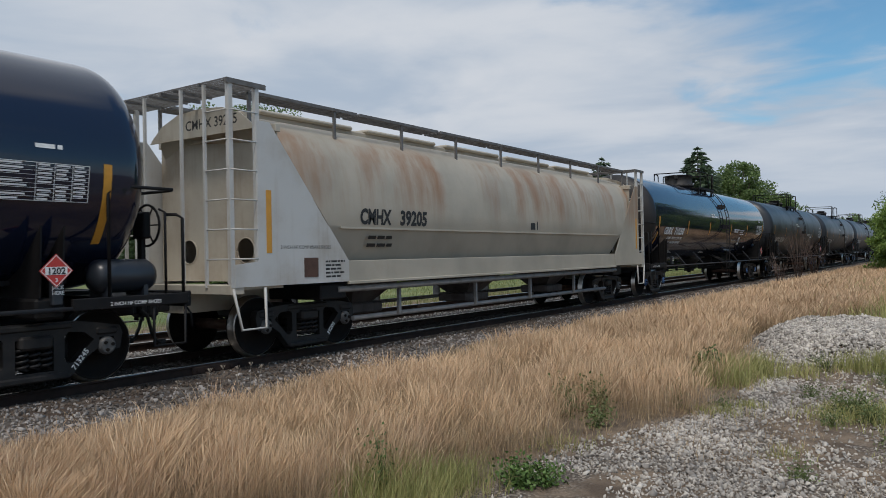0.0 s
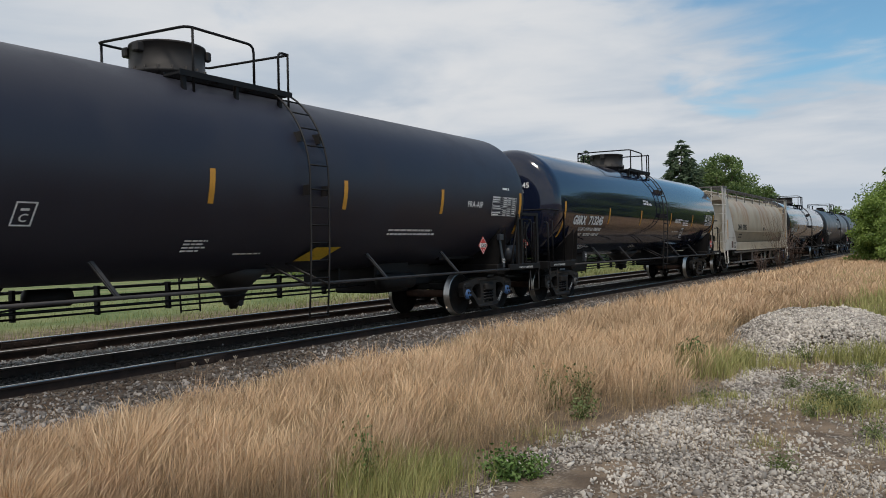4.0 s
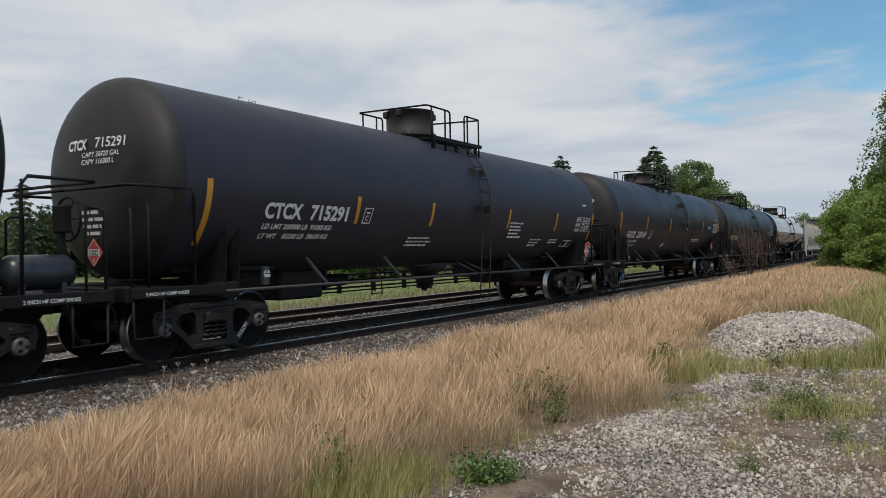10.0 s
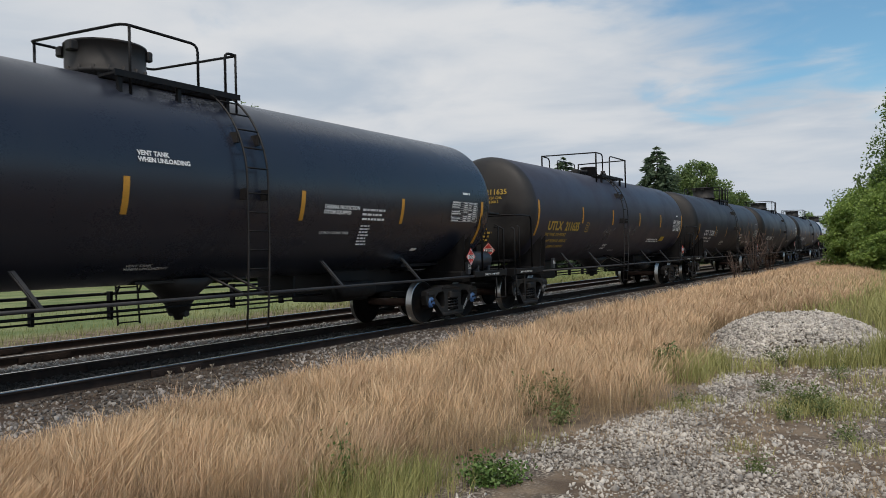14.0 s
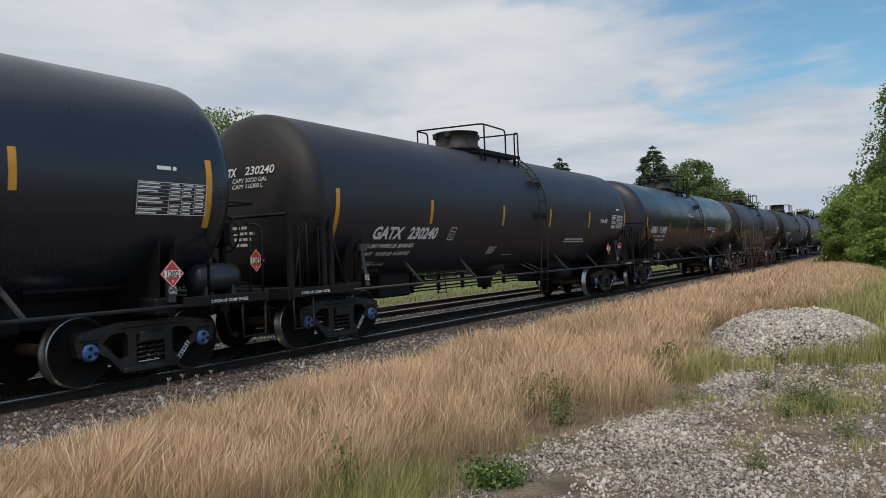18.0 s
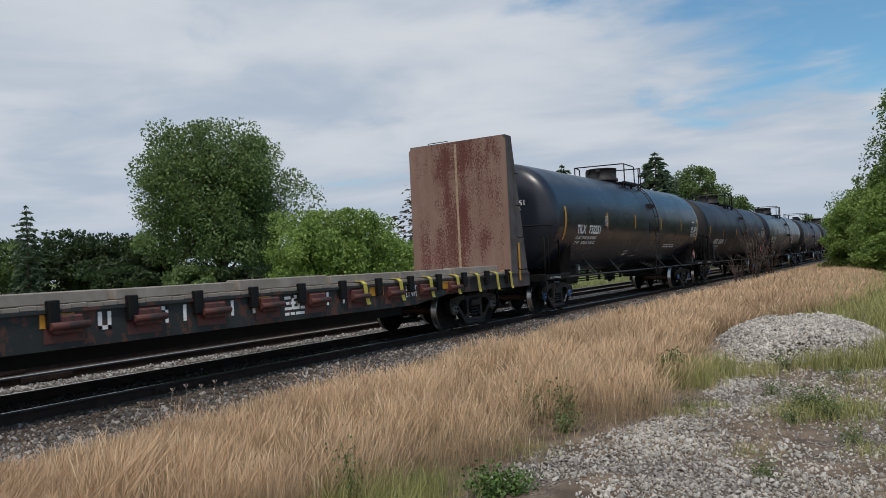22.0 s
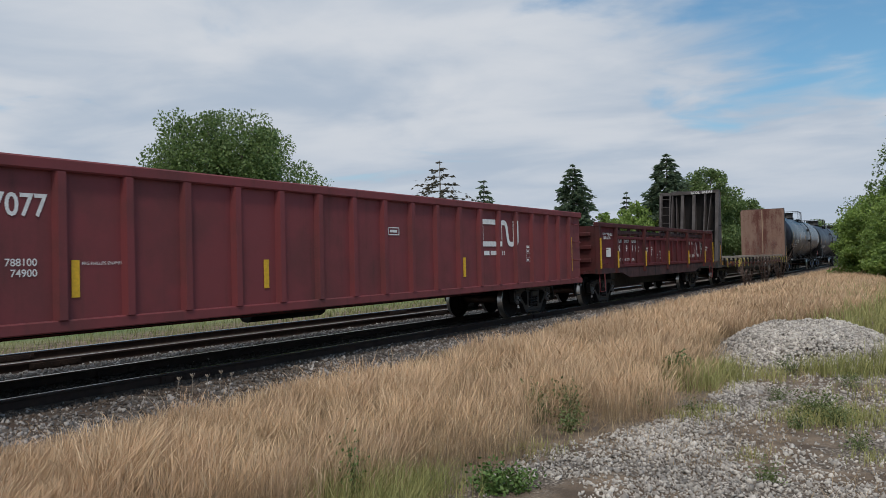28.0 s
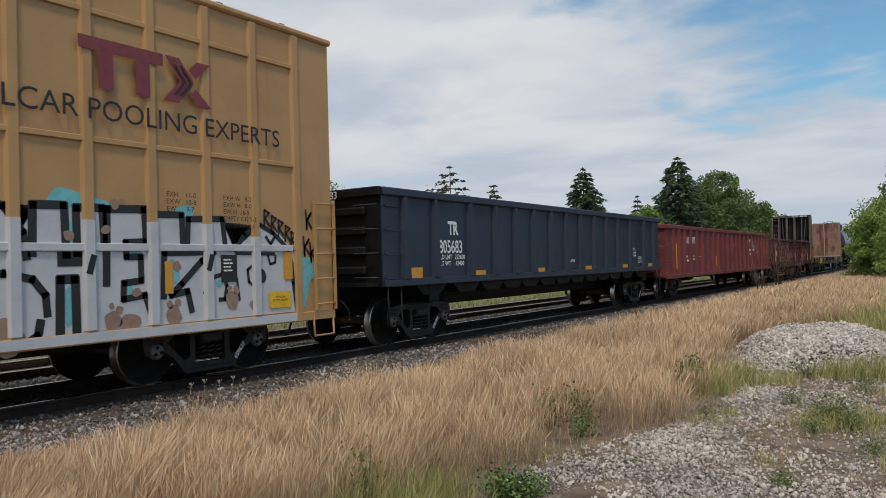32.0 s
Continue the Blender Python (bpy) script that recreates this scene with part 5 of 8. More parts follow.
def tank_car(u, number, label, body="black_matt", head="head_dusty", ink="white", rail="gate", top="closed", limits=(), cap="cap_blue", slant=0.0,
             style="new", half=7.75, radius=1.49, axis=2.64, marks=True, mark="GATX", manway_x=-0.82, panel="", x_text=-6.85, z_text=1.87, gap=1.27, extra=None,
             stripes=(-4.49, -1.27, 1.50, 4.42), nose=-7.5, stripe_z=2.18, ladder_x=0.6, plate=(2.7, 0.0), tail=7.72, writing="thermal"):
    global TZ, TR
    TZ, TR = axis, radius
    car = tagged(new("tank_car"), label, "tank car", "tank cars of the train")
    TRAIN.append((car, u))
    part("tank", shell_mesh(half, body, head), None, car)
    rise = Matrix.Translation((0, 0, TZ + TR - 4.13))
    gear = rise @ Matrix.Translation((manway_x if top != "open" else 0.25, 0, 0))
    part("manway_housing", kept(("manway", top), lambda: manway_mesh(top)), None, car, "dark cylindrical manway housing with bolted lid", gear)
    decks = [part("top_platform", kept(("deck", s), lambda: top_deck_mesh(s)), None, car, "steel grating walkway", gear @ Matrix.Translation((0 if top != "open" else -0.8, 0, 0))) for s in (-1, 1)]
    for k in range(14):
        slat = kept("slat", lambda: as_mesh("slat", box(bmesh.new(), -0.55, 1.6, -0.008, 0.008, 4.0, 4.03), ["iron"]))
        part("slat", slat, None, decks[0 if k < 7 else 1], "", Matrix.Translation((0, (-0.975 + 0.052 * k) if k < 7 else (0.66 + 0.052 * (k - 7)), 0)))
    for pipe in kept(("rail", top), lambda: top_rail_meshes(top)):
        part(pipe.name.split(".")[0], pipe, None, car, "", gear)
    for s in (-1, 1):
        lad = part("ladder", kept(("ladder", s, TR), lambda: side_ladder_mesh(s)), None, car, "", Matrix.Translation((ladder_x, 0, 0)))
        for y, z in rung_places(s):
            part("rung", kept("rung", lambda: as_mesh("rung", rod(bmesh.new(), [(-0.21, 0, 0), (0.21, 0, 0)], 0.013, 5), ["iron"])), None, lad, "", Matrix.Translation((0, y, z)))
        part("side_rail", kept(("siderail", s), lambda: side_rail_mesh(s)), None, car)
    for a in (0, 180):
        for kind, make in (("draft_sill", draft_sill_mesh), ("body_bolster", body_bolster_mesh), ("pad_plate", pad_plate_mesh)):
            part(kind, kept(kind, make), None, car, "", pose(0, 0, 0, 0, 0, a))
        for x in (-7.08, -6.82, 6.82, 7.08):
            part("saddle", kept("saddle", saddle_mesh), None, car, "", pose(x, 0, 0, 0, 0, a))
        part("end_platform", kept("end_deck", end_deck_mesh), None, car, "", pose(0, 0, 0, 0, 0, a))
        for s in (-1, 1):
            part("end_handrail", kept(("end_rail", rail, s), lambda: end_rail_mesh(rail, s)), None, car, "", pose(0, 0, 0, 0, 0, a))
            part("stirrup_step", kept(("stirrup", s), lambda: stirrup_mesh(s)), None, car, "", pose(0, 0, 0, 0, 0, a))
    for x in (-4.9, -2.7, 2.6, 5.0):
        part("rail_strut", kept("strut", strut_mesh), None, car, "", Matrix.Translation((x, 0, 0)))
        part("rail_strut", kept("strut", strut_mesh), None, car, "", pose(x, 0, 0, 0, 0, 180))
    part("brake_rigging", kept("brake_gear", brake_gear_mesh), None, car)
    part("bottom_outlet", kept("outlet", outlet_mesh), None, car)
    part("air_reservoir", kept("reservoir", reservoir_mesh), None, car)
    brake = part("hand_brake", kept("brake_post", brake_post_mesh), None, car, "hand brake housing on a post")
    part("brake_wheel", kept("hand_wheel", hand_wheel_mesh), None, brake, "spoked hand brake wheel")
    coupler(car, -8.7, -1)
    coupler(car, 8.7, 1)
    for x in (-6.95, 6.95):
        truck(car, x, cap, style, number if marks else "")
    for x, z0, z1, w in [(nose, stripe_z - 0.38, stripe_z + 0.56, 0.105), (tail, stripe_z - 0.38, stripe_z + 0.56, 0.105)] + [(x, stripe_z, stripe_z + 0.48, 0.095) for x in stripes]:
        part("reflector_stripe", stripe_mesh(z0, z1, w), None, car, "yellow reflective stripe", Matrix.Translation((x, 0, 0)))
    # lettering on the near side and on the rear head
    def line(mesh, label, x, z, h, lift=0.012):
        part("lettering", mesh, None, car, label, on_tank(x, z, lift, h))

    part("lettering", car_code(mark, 0.24, gap - 0.20, ink, slant), None, car, "stencilled car code", on_tank(x_text, z_text, 0.012, 0.24))
    line(words(number, 0.345, ink, slant, 0.014), "stencilled car number", x_text + gap, z_text, 0.24)
    if plate:
        line(kept(("plate", ink), lambda: bars([(0, 0, 0.24, 0.02), (0, 0.28, 0.24, 0.02), (0, 0, 0.02, 0.3), (0.22, 0, 0.02, 0.3), (0.07, 0.19, 0.10, 0.03)], ink, 0.12)), "small framed plate letter", x_text + plate[0], z_text - 0.04 + plate[1], 0.3)
        line(words("C", 0.14, ink, slant, 0.003), "small framed plate letter", x_text + plate[0] + 0.08, z_text + 0.02 + plate[1], 0.1)
    gbx = writing == "thermal"
    drop = 0.17
    if ink != "white":
        line(words("THE TANK CAR PEOPLE", 0.135, ink, 0.0, 0.003), "stencilled slogan", x_text - 0.03, z_text - 0.17, 0.1, 0.01)
        drop = 0.34
    for i, text in enumerate(limits):
        line(words(text, 0.13, ink, 0.15, 0.004), "stencilled weights", x_text + (0.5 if gbx else -0.12 if slant else 0.02), z_text - drop - 0.15 * i, 0.09, 0.008)
    if gbx or slant:
        line(words("60% EMPTY LOAD\nEL-60 (ADJ SCREW 4 TURNS)\nNO ADJ BLOCK", 0.075, ink, 0.15, 0.001), "small stencilled notes", x_text + (1.25 if gbx else -0.05), z_text - (0.60 if gbx else 0.45), 0.05, 0.02)
    part("data_table", table_bars(1.1, 0.43, 9, 3), None, car, "white inspection table", on_tank(tail - (1.16 if radius > 1.55 else 1.34), 2.19 if writing != "caustic" else 2.02, 0.020, 0.43))
    line(lines_of(1, 0.4, 0.05, 0.08, 8), "small stencilled line", tail - 0.85, 2.78, 0.04, 0.006)
    if gbx:
        line(words("THERMAL PROTECTION\nSYSTEM EQUIPPED", 0.088, ink, 0.0, 0.004), "small stencilled notes", 2.2, 2.32, 0.06)
        line(words("0.5 INCH CERAMIC FIBER", 0.07, ink, 0.0, 0.001), "small stencilled notes", 2.22, 1.89, 0.05)
        line(lines_of(3, 0.80, 0.040, 0.085, 9, ink), "small stencilled lines", 3.25, 2.31, 0.04)
        line(lines_of(7, 0.30, 0.030, 0.060, 10, ink), "small stencilled list", 3.27, 2.03, 0.04, 0.02)
        line(words("VENT TANK\nWHEN UNLOADING", 0.088, ink, 0.0, 0.004), "small stencilled notes", -1.4, 2.87, 0.06)
        line(words("VENT TANK\nWHEN UNLOADING", 0.075, ink, 0.0, 0.001), "small stencilled notes", -1.2, 1.42, 0.05)
        line(kept("white_bar", lambda: bars([(0, 0, 0.20, 0.075)], "white", 0.4)), "white painted bar", 5.25, 1.57, 0.07, 0.008)
    elif writing == "caustic":
        line(lines_of(3, 1.08, 0.042, 0.09, 21), "small stencilled lines", -2.1, 1.76, 0.04)
        line(lines_of(5, 0.75, 0.042, 0.09, 22), "small stencilled lines", 2.14, 2.15, 0.04, 0.018)
        line(lines_of(3, 0.68, 0.042, 0.09, 23), "small stencilled lines", 3.70, 1.75, 0.04)
        line(lines_of(2, 0.66, 0.042, 0.09, 24), "small stencilled lines", 4.92, 1.75, 0.04)
        line(kept("label_frame", lambda: bars([(0, 0, 0.66, 0.025), (0, 0.22, 0.66, 0.025), (0, 0, 0.025, 0.245), (0.635, 0, 0.025, 0.245), (0.3, 0.03, 0.05, 0.19), (0.38, 0.03, 0.05, 0.19)], "white", 0.1)), "framed white stencil", 5.97, 1.55, 0.24)
    else:
        line(lines_of(2, 1.58, 0.042, 0.085, 5), "small stencilled lines", 2.9, 1.83, 0.04, 0.008)
        line(lines_of(4, 0.42, 0.03, 0.06, 6), "small stencilled lines", -1.5, 1.66, 0.04)
        line(lines_of(1, 0.6, 0.035, 0.08, 19), "small stencilled line", -0.5, 1.46, 0.04, 0.008)
    part("lettering", words(number, 0.20, ink, slant, 0.003), None, car, "stencilled car number", on_head(-0.53, 3.02, half, 0.03) @ pose(-0.31, 0, 0))
    part("lettering", car_code(mark, 0.14, 0.46, ink, slant), None, car, "stencilled car code", on_head(0.17, 3.02, half, 0.02) @ pose(-0.30, 0, 0))
    part("lettering", words("CAPY 30720 GAL\nCAPY 116300 L", 0.105, ink, 0.1, 0.001), None, car, "stencilled capacity", on_head(-0.22, 2.90, half, 0.02) @ pose(-0.32, 0, 0))
    part("lettering", lines_of(4, 0.5, 0.05, 0.10, 14, ink), None, car, "small stencilled lines", on_head(-0.15, 2.10, half, 0.02) @ pose(-0.3, 0, 0))
    if panel:
        part("lettering", words(panel, 0.18, ink, 0.0, 0.003), None, car, "stencilled code", on_tank(5.37, 2.35, 0.012, 0.12))
        hazard_placard(car, pose(5.92, -1.545, 1.53, 90, 0, 0))
    else:
        hazard_placard(car, pose(6.95, -1.545, 1.41, 90, 0, 0))
    hazard_placard(car, pose(-8.70, -0.75, 1.55, 90, 0, -90))

    def jack():
        bm = bmesh.new()
        slab(bm, [(-0.01, -1.50, 1.02), (0.10, -1.50, 1.02), (-0.02, -1.46, 1.68), (-0.10, -1.46, 1.68)], 0.02)
        box(bm, -0.13, 0.05, -1.50, -1.42, 1.64, 1.78, 0.01)
        return as_mesh("jack_plate", bm, ["grey_tank"])
    for x in (-6.75, 6.88) if rail == "gate" else ():
        jp = part("jack_plate", kept("jack", jack), None, car, "grey jacking plate", Matrix.Translation((x, 0, 0)))
        part("lettering", words("JACK\nHERE", 0.055, "white", 0, 0.001, "CENTER"), None, jp, "white stencil", pose(0.01, -1.512, 1.18, 90, 0, 0))
    if rail == "open":
        def pad():
            bm = bmesh.new()
            box(bm, -0.06, 0.06, -1.48, -1.40, 1.02, 1.30, 0.01)
            return as_mesh("jack_plate", bm, ["grey_tank"])
        for x in (-6.3, 7.0):
            jp = part("jack_plate", kept("pad", pad), None, car, "small grey jacking pad", Matrix.Translation((x, 0, 0)))
            part("lettering", words("JACK\nHERE", 0.06, "white", 0, 0.001, "CENTER"), None, jp, "white stencil", pose(0.0, -1.485, 1.2, 90, 0, 0))
    for x in (-8.5, 7.6):
        part("lettering", words("2 INCH HF COMP SHOES", 0.062, "white", 0, 0.001), None, car, "white stencil", pose(x, -1.536, 0.975, 90, 0, 0))
    if extra:
        extra(car)
    return car

# ---- the other cars, first as bodies ----


def plain_ends(car, x0, x1, trucks, cap="cap_grey", style="old", mark=""):
    coupler(car, x0, -1)
    coupler(car, x1, 1)
    for x in trucks:
        truck(car, x, cap, style, mark)


def holed_plate(x, half_w, z0, z1, holes, hz, r):
    """An upright cross plate at x with round holes."""
    bm = bmesh.new()
    c = 0.36
    def quad(y0, y1, a, b):
        box(bm, x - 0.01, x + 0.01, y0, y1, a, b)
    quad(-half_w, half_w, z0, hz - c)
    quad(-half_w, half_w, hz + c, z1)
    ys = sorted(holes)
    edges = [-half_w] + [v for h in ys for v in (h - c, h + c)] + [half_w]
    for i in range(0, len(edges), 2):
        quad(edges[i], edges[i + 1], hz - c, hz + c)
    for h in ys:
        n = 24
        ring, sq = [], []
        for k in range(n):
            a = 2 * math.pi * k / n
            ca, sa = math.cos(a), math.sin(a)
            m = c / max(abs(ca), abs(sa))
            ring.append((h + r * ca, hz + r * sa))
            sq.append((h + m * ca, hz + m * sa))
        for side in (-0.01, 0.01):
            A = [bm.verts.new((x + side, *p)) for p in ring]
            B = [bm.verts.new((x + side, *p)) for p in sq]
            for k in range(n):
                bm.faces.new((A[k], A[(k + 1) % n], B[(k + 1) % n], B[k]))
        rod(bm, [(x - 0.015, h + r * math.cos(a), hz + r * math.sin(a)) for a in np.linspace(0, 2 * math.pi, n + 1)], 0.012, 4)
    return bm


def grating(bm, x0, x1, y0, y1, z, pitch=0.07):
    for x in np.arange(x0, x1, pitch):
        box(bm, x, x + 0.012, y0, y1, z - 0.02, z)
    for y in np.arange(y0, y1 + 0.01, max(0.1, (y1 - y0) / 5)):
        box(bm, x0, x1, y - 0.012, y + 0.012, z - 0.045, z + 0.004)


def hopper_car(u):
    car = tagged(new("covered_hopper_car"), "faded beige covered hopper car with rust streaks and roof walkways", "hopper car")
    TRAIN.append((car, u))
    prof = [(0.0, 3.80), (0.55, 3.76), (0.95, 3.62), (1.22, 3.42), (1.40, 3.10), (1.49, 2.72), (1.52, 2.30), (1.52, 2.02), (1.50, 1.97), (1.33, 1.45), (1.30, 1.40)]
    full = prof + [(-y, z) for y, z in prof[::-1] if y > 0]
    xe = lambda z: 7.40 - max(0.0, (3.52 - z)) / 2.07 * 1.68
    bm = bmesh.new()
    cols = []
    n = 14
    for k in range(n + 1):
        f = -1 + 2 * k / n
        cols.append([bm.verts.new((f * xe(z), y, z)) for y, z in full])
    for a, b in zip(cols, cols[1:]):
        for i in range(len(full)):
            bm.faces.new((a[i], b[i], b[(i + 1) % len(full)], a[(i + 1) % len(full)]))
    bm.faces.new(cols[0])
    bm.faces.new(cols[-1][::-1])
    bmesh.ops.recalc_face_normals(bm, faces=bm.faces)
    part("body", smooth(bm, 25), "hopper", car, "beige rust-streaked hopper body")
    for s in (-1, 1):
        bm = bmesh.new()
        box(bm, -5.72, 5.72, s * 1.46, s * 1.50, 1.08, 1.44, 0.008)
        box(bm, -5.72, 5.72, s * 1.47, s * 1.54, 1.05, 1.10, 0.008)
        part("side_sill", bm, "hopper", car)
        bm = bmesh.new()
        box(bm, -5.9, 5.9, s * 1.525 - 0.012, s * 1.525 + 0.012, 1.965, 2.0)
        part("side_belt", bm, "hopper", car)
        bm = bmesh.new()
        rod(bm, [(-5.9, s * 1.42, 0.97), (5.9, s * 1.42, 0.97)], 0.055, 8)
        rod(bm, [(-5.4, s * 1.30, 0.46), (5.4, s * 1.30, 0.46)], 0.045, 8)
        for x in (-4.2, -1.6, 0.8, 3.2):
            box(bm, x - 0.03, x + 0.03, s * 1.30 - 0.03, s * 1.42 + 0.03, 0.45, 0.97)
        part("discharge_pipe", bm, "pipe_grey", car)
        for e in (-1, 1):
            bm = bmesh.new()
            pts = [(8.05, 1.10), (8.05, 1.42), (7.62, 1.46), (7.62, 3.50), (7.38, 3.50), (5.70, 1.44), (5.70, 1.10)]
            vs = [(e * x, s * 1.50, z) for x, z in pts]
            slab(bm, vs if e * s > 0 else vs[::-1], 0.012)
            part("end_side_sheet", bm, "hopper_white" if e < 0 else "hopper", car, "dirty white steel side sheet")
            bm = bmesh.new()
            for x in (8.08, 7.60):
                box(bm, e * x - 0.035, e * x + 0.035, s * 1.47 - 0.035, s * 1.47 + 0.035, 1.1, 4.02)
            for z in np.arange(1.5, 3.9, 0.42):
                rod(bm, [(e * 8.1, s * 1.50, z), (e * 7.6, s * 1.50, z)], 0.012, 5)
            for z in np.arange(1.5, 3.9, 0.42):
                rod(bm, [(e * 8.12, s * 1.46, z), (e * 8.12, s * 0.98, z)], 0.012, 5)
            box(bm, e * 8.12 - 0.02, e * 8.12 + 0.02, s * 0.98 - 0.02, s * 0.98 + 0.02, 1.1, 4.0)
            box(bm, e * 8.12 - 0.02, e * 8.12 + 0.02, s * 0.45 - 0.02, s * 0.45 + 0.02, 1.1, 4.0)
            part("end_ladder", bm, "hopper_white", car, "dirty white ladder frame")
            bm = bmesh.new()
            rod(bm, [(e * 8.08, s * 1.5, 1.08), (e * 7.95, s * 1.52, 0.5), (e * 7.5, s * 1.52, 0.5), (e * 7.5, s * 1.5, 1.08)], 0.022, 6)
            part("step", bm, "hopper_white", car)
            bm = bmesh.new()
            box(bm, e * 7.42 - 0.05, e * 7.42 + 0.05, s * 1.512 - 0.005, s * 1.512 + 0.005, 1.58, 2.50)
            part("reflector_stripe", bm, "yellow", car, "yellow reflective stripe")
    for e in (-1, 1):
        part("end_plate", holed_plate(e * 7.15, 1.42, 1.15, 3.45, (-0.7, 0.7), 1.63, 0.20), "hopper_end", car, "cream end plate with two round holes")
        bm = bmesh.new()
        box(bm, e * 7.15 - 0.05, e * 7.15 + 0.05, -1.45, 1.45, 3.40, 3.52, 0.01)
        box(bm, e * 8.0 - 0.12, e * 8.0 + 0.12, -1.5, 1.5, 1.0, 1.14, 0.01)
        box(bm, min(e * 8.0, e * 6.0), max(e * 8.0, e * 6.0), -0.25, 0.25, 0.70, 1.1, 0.01)
        box(bm, min(e * 8.0, e * 7.1), max(e * 8.0, e * 7.1), -1.45, 1.45, 1.06, 1.10)
        part("end_sill", bm, "hopper_end", car)
        bm = bmesh.new()
        vs = [(e * 7.44, -1.30, 3.44)] + [(e * 7.44, y, z) for y, z in ((-1.24, 3.5), (-0.97, 3.70), (-0.55, 3.84), (0, 3.88), (0.55, 3.84), (0.97, 3.70), (1.24, 3.5))] + [(e * 7.44, 1.30, 3.44)]
        slab(bm, vs if e > 0 else vs[::-1], 0.02)
        part("roof_end", bm, "hopper_end", car, "cream arched roof end")
        bm = bmesh.new()
        grating(bm, min(e * 8.15, e * 7.45), max(e * 8.15, e * 7.45), -1.5, 1.5, 4.03)
        for y in (-1.5, 0, 1.5):
            box(bm, e * 7.8 - 0.36, e * 7.8 + 0.36, y - 0.02, y + 0.02, 3.96, 4.02)
        part("end_walkway", bm, "grating", car, "grey steel grating walkway")
        bm = bmesh.new()
        box(bm, min(e * 6.3, e * 5.7), max(e * 6.3, e * 5.7), -1.44, 1.44, 0.82, 1.06, 0.02)
        part("bolster", bm, "iron", car)
    for s in (-1, 1):
        bm = bmesh.new()
        for k in range(6):
            grating(bm, -7.4 + k * 2.48, -7.4 + k * 2.48 + 2.4, min(s * 0.72, s * 1.12), max(s * 0.72, s * 1.12), 4.02)
        for x in np.arange(-7.4, 7.5, 1.85):
            box(bm, x - 0.025, x + 0.025, s * 1.10 - 0.02, s * 1.10 + 0.02, 3.50, 4.02)
        part("roof_walkway", bm, "grating", car, "grey steel grating walkway")
    bm = bmesh.new()
    box(bm, -6.9, 6.9, -0.36, 0.36, 3.76, 3.90, 0.03)
    for k in range(5):
        box(bm, -6.6 + k * 2.7, -4.3 + k * 2.7, -0.42, 0.42, 3.88, 3.96, 0.03)
    part("roof_hatch", bm, "hopper", car)
    for x in (-4.0, 0.0, 4.0):
        bm = bmesh.new()
        bm2 = bmesh.ops.create_cone(bm, cap_ends=True, segments=4, radius1=0.35, radius2=1.5, depth=0.85, matrix=Matrix.Translation((x, 0, 1.0)) @ Matrix.Rotation(math.pi / 4, 4, "Z"))
        box(bm, x - 0.5, x + 0.5, -0.4, 0.4, 0.42, 0.62, 0.03)
        part("outlet_chute", bm, "bulk_grey", car)
    plain_ends(car, -8.1, 8.1, (-6.2, 6.2), "cap_grey", "old", "39205")
    part("lettering", car_code("CMHX", 0.25, 0.84, "letter_black", 0.1), None, car, "black car code", pose(-5.42, -1.526, 2.06, 90, 0, 0))
    part("lettering", car_code("39205", 0.25, 0.82, "letter_black", 0.1), None, car, "black car number", pose(-4.34, -1.526, 2.06, 90, 0, 0))
    part("lettering", words("CMHX 39205", 0.22, "letter_black", 0, 0.003), None, car, "black car code", pose(-7.46, 0.35, 3.56, 90, 0, -90))
    part("lettering", lines_of(2, 0.9, 0.06, 0.14, 21, "letter_black"), None, car, "black stencilled lines", pose(-5.2, -1.50, 1.80, 90 + 18, 0, 0))
    part("lettering", lines_of(5, 0.45, 0.03, 0.06, 22, "letter_black"), None, car, "small stencilled lines", pose(-6.25, -1.514, 1.42, 90, 0, 0))
    part("lettering", words("2 INCH HF COMP BRAKE SHOES", 0.075, "letter_black"), None, car, "black stencil", pose(-7.2, -1.514, 1.64, 90, 0, 0))
    part("lettering", bars([(0, 0, 0.22, 0.16), (0.3, 0, 0.05, 0.2)], "letter_black"), None, car, "small black panel", pose(0.6, -1.524, 2.05, 90, 0, 0))
    bm = bmesh.new()
    box(bm, -6.72, -6.42, -1.52, -1.505, 1.2, 1.5)
    part("patch", bm, "axle", car, "rusty patch plate")
    return car


def rib(bm, x, y, s, w, d, z0, z1, foot=0.0):
    """A pressed side post, tapered towards its top."""
    yo = s * (abs(y) + d)
    a = [(x - w / 2 - foot, z0), (x + w / 2 + foot, z0), (x + w / 2, z1), (x - w / 2, z1)]
    vo = [bm.verts.new((px + (0.03 if i in (0, 3) else -0.03), yo, pz)) for i, (px, pz) in enumerate(a)]
    vi = [bm.verts.new((px, y, pz)) for px, pz in a]
    bm.faces.new(vo)
    for i in range(4):
        bm.faces.new((vi[i], vi[(i + 1) % 4], vo[(i + 1) % 4], vo[i]))
    bmesh.ops.recalc_face_normals(bm, faces=bm.faces)


def grab(bm, x0, x1, y, z, s, r=0.012):
    rod(bm, [(x0, y, z), (x0, y + s * 0.06, z - 0.03), (x1, y + s * 0.06, z - 0.03), (x1, y, z)], r, 5)


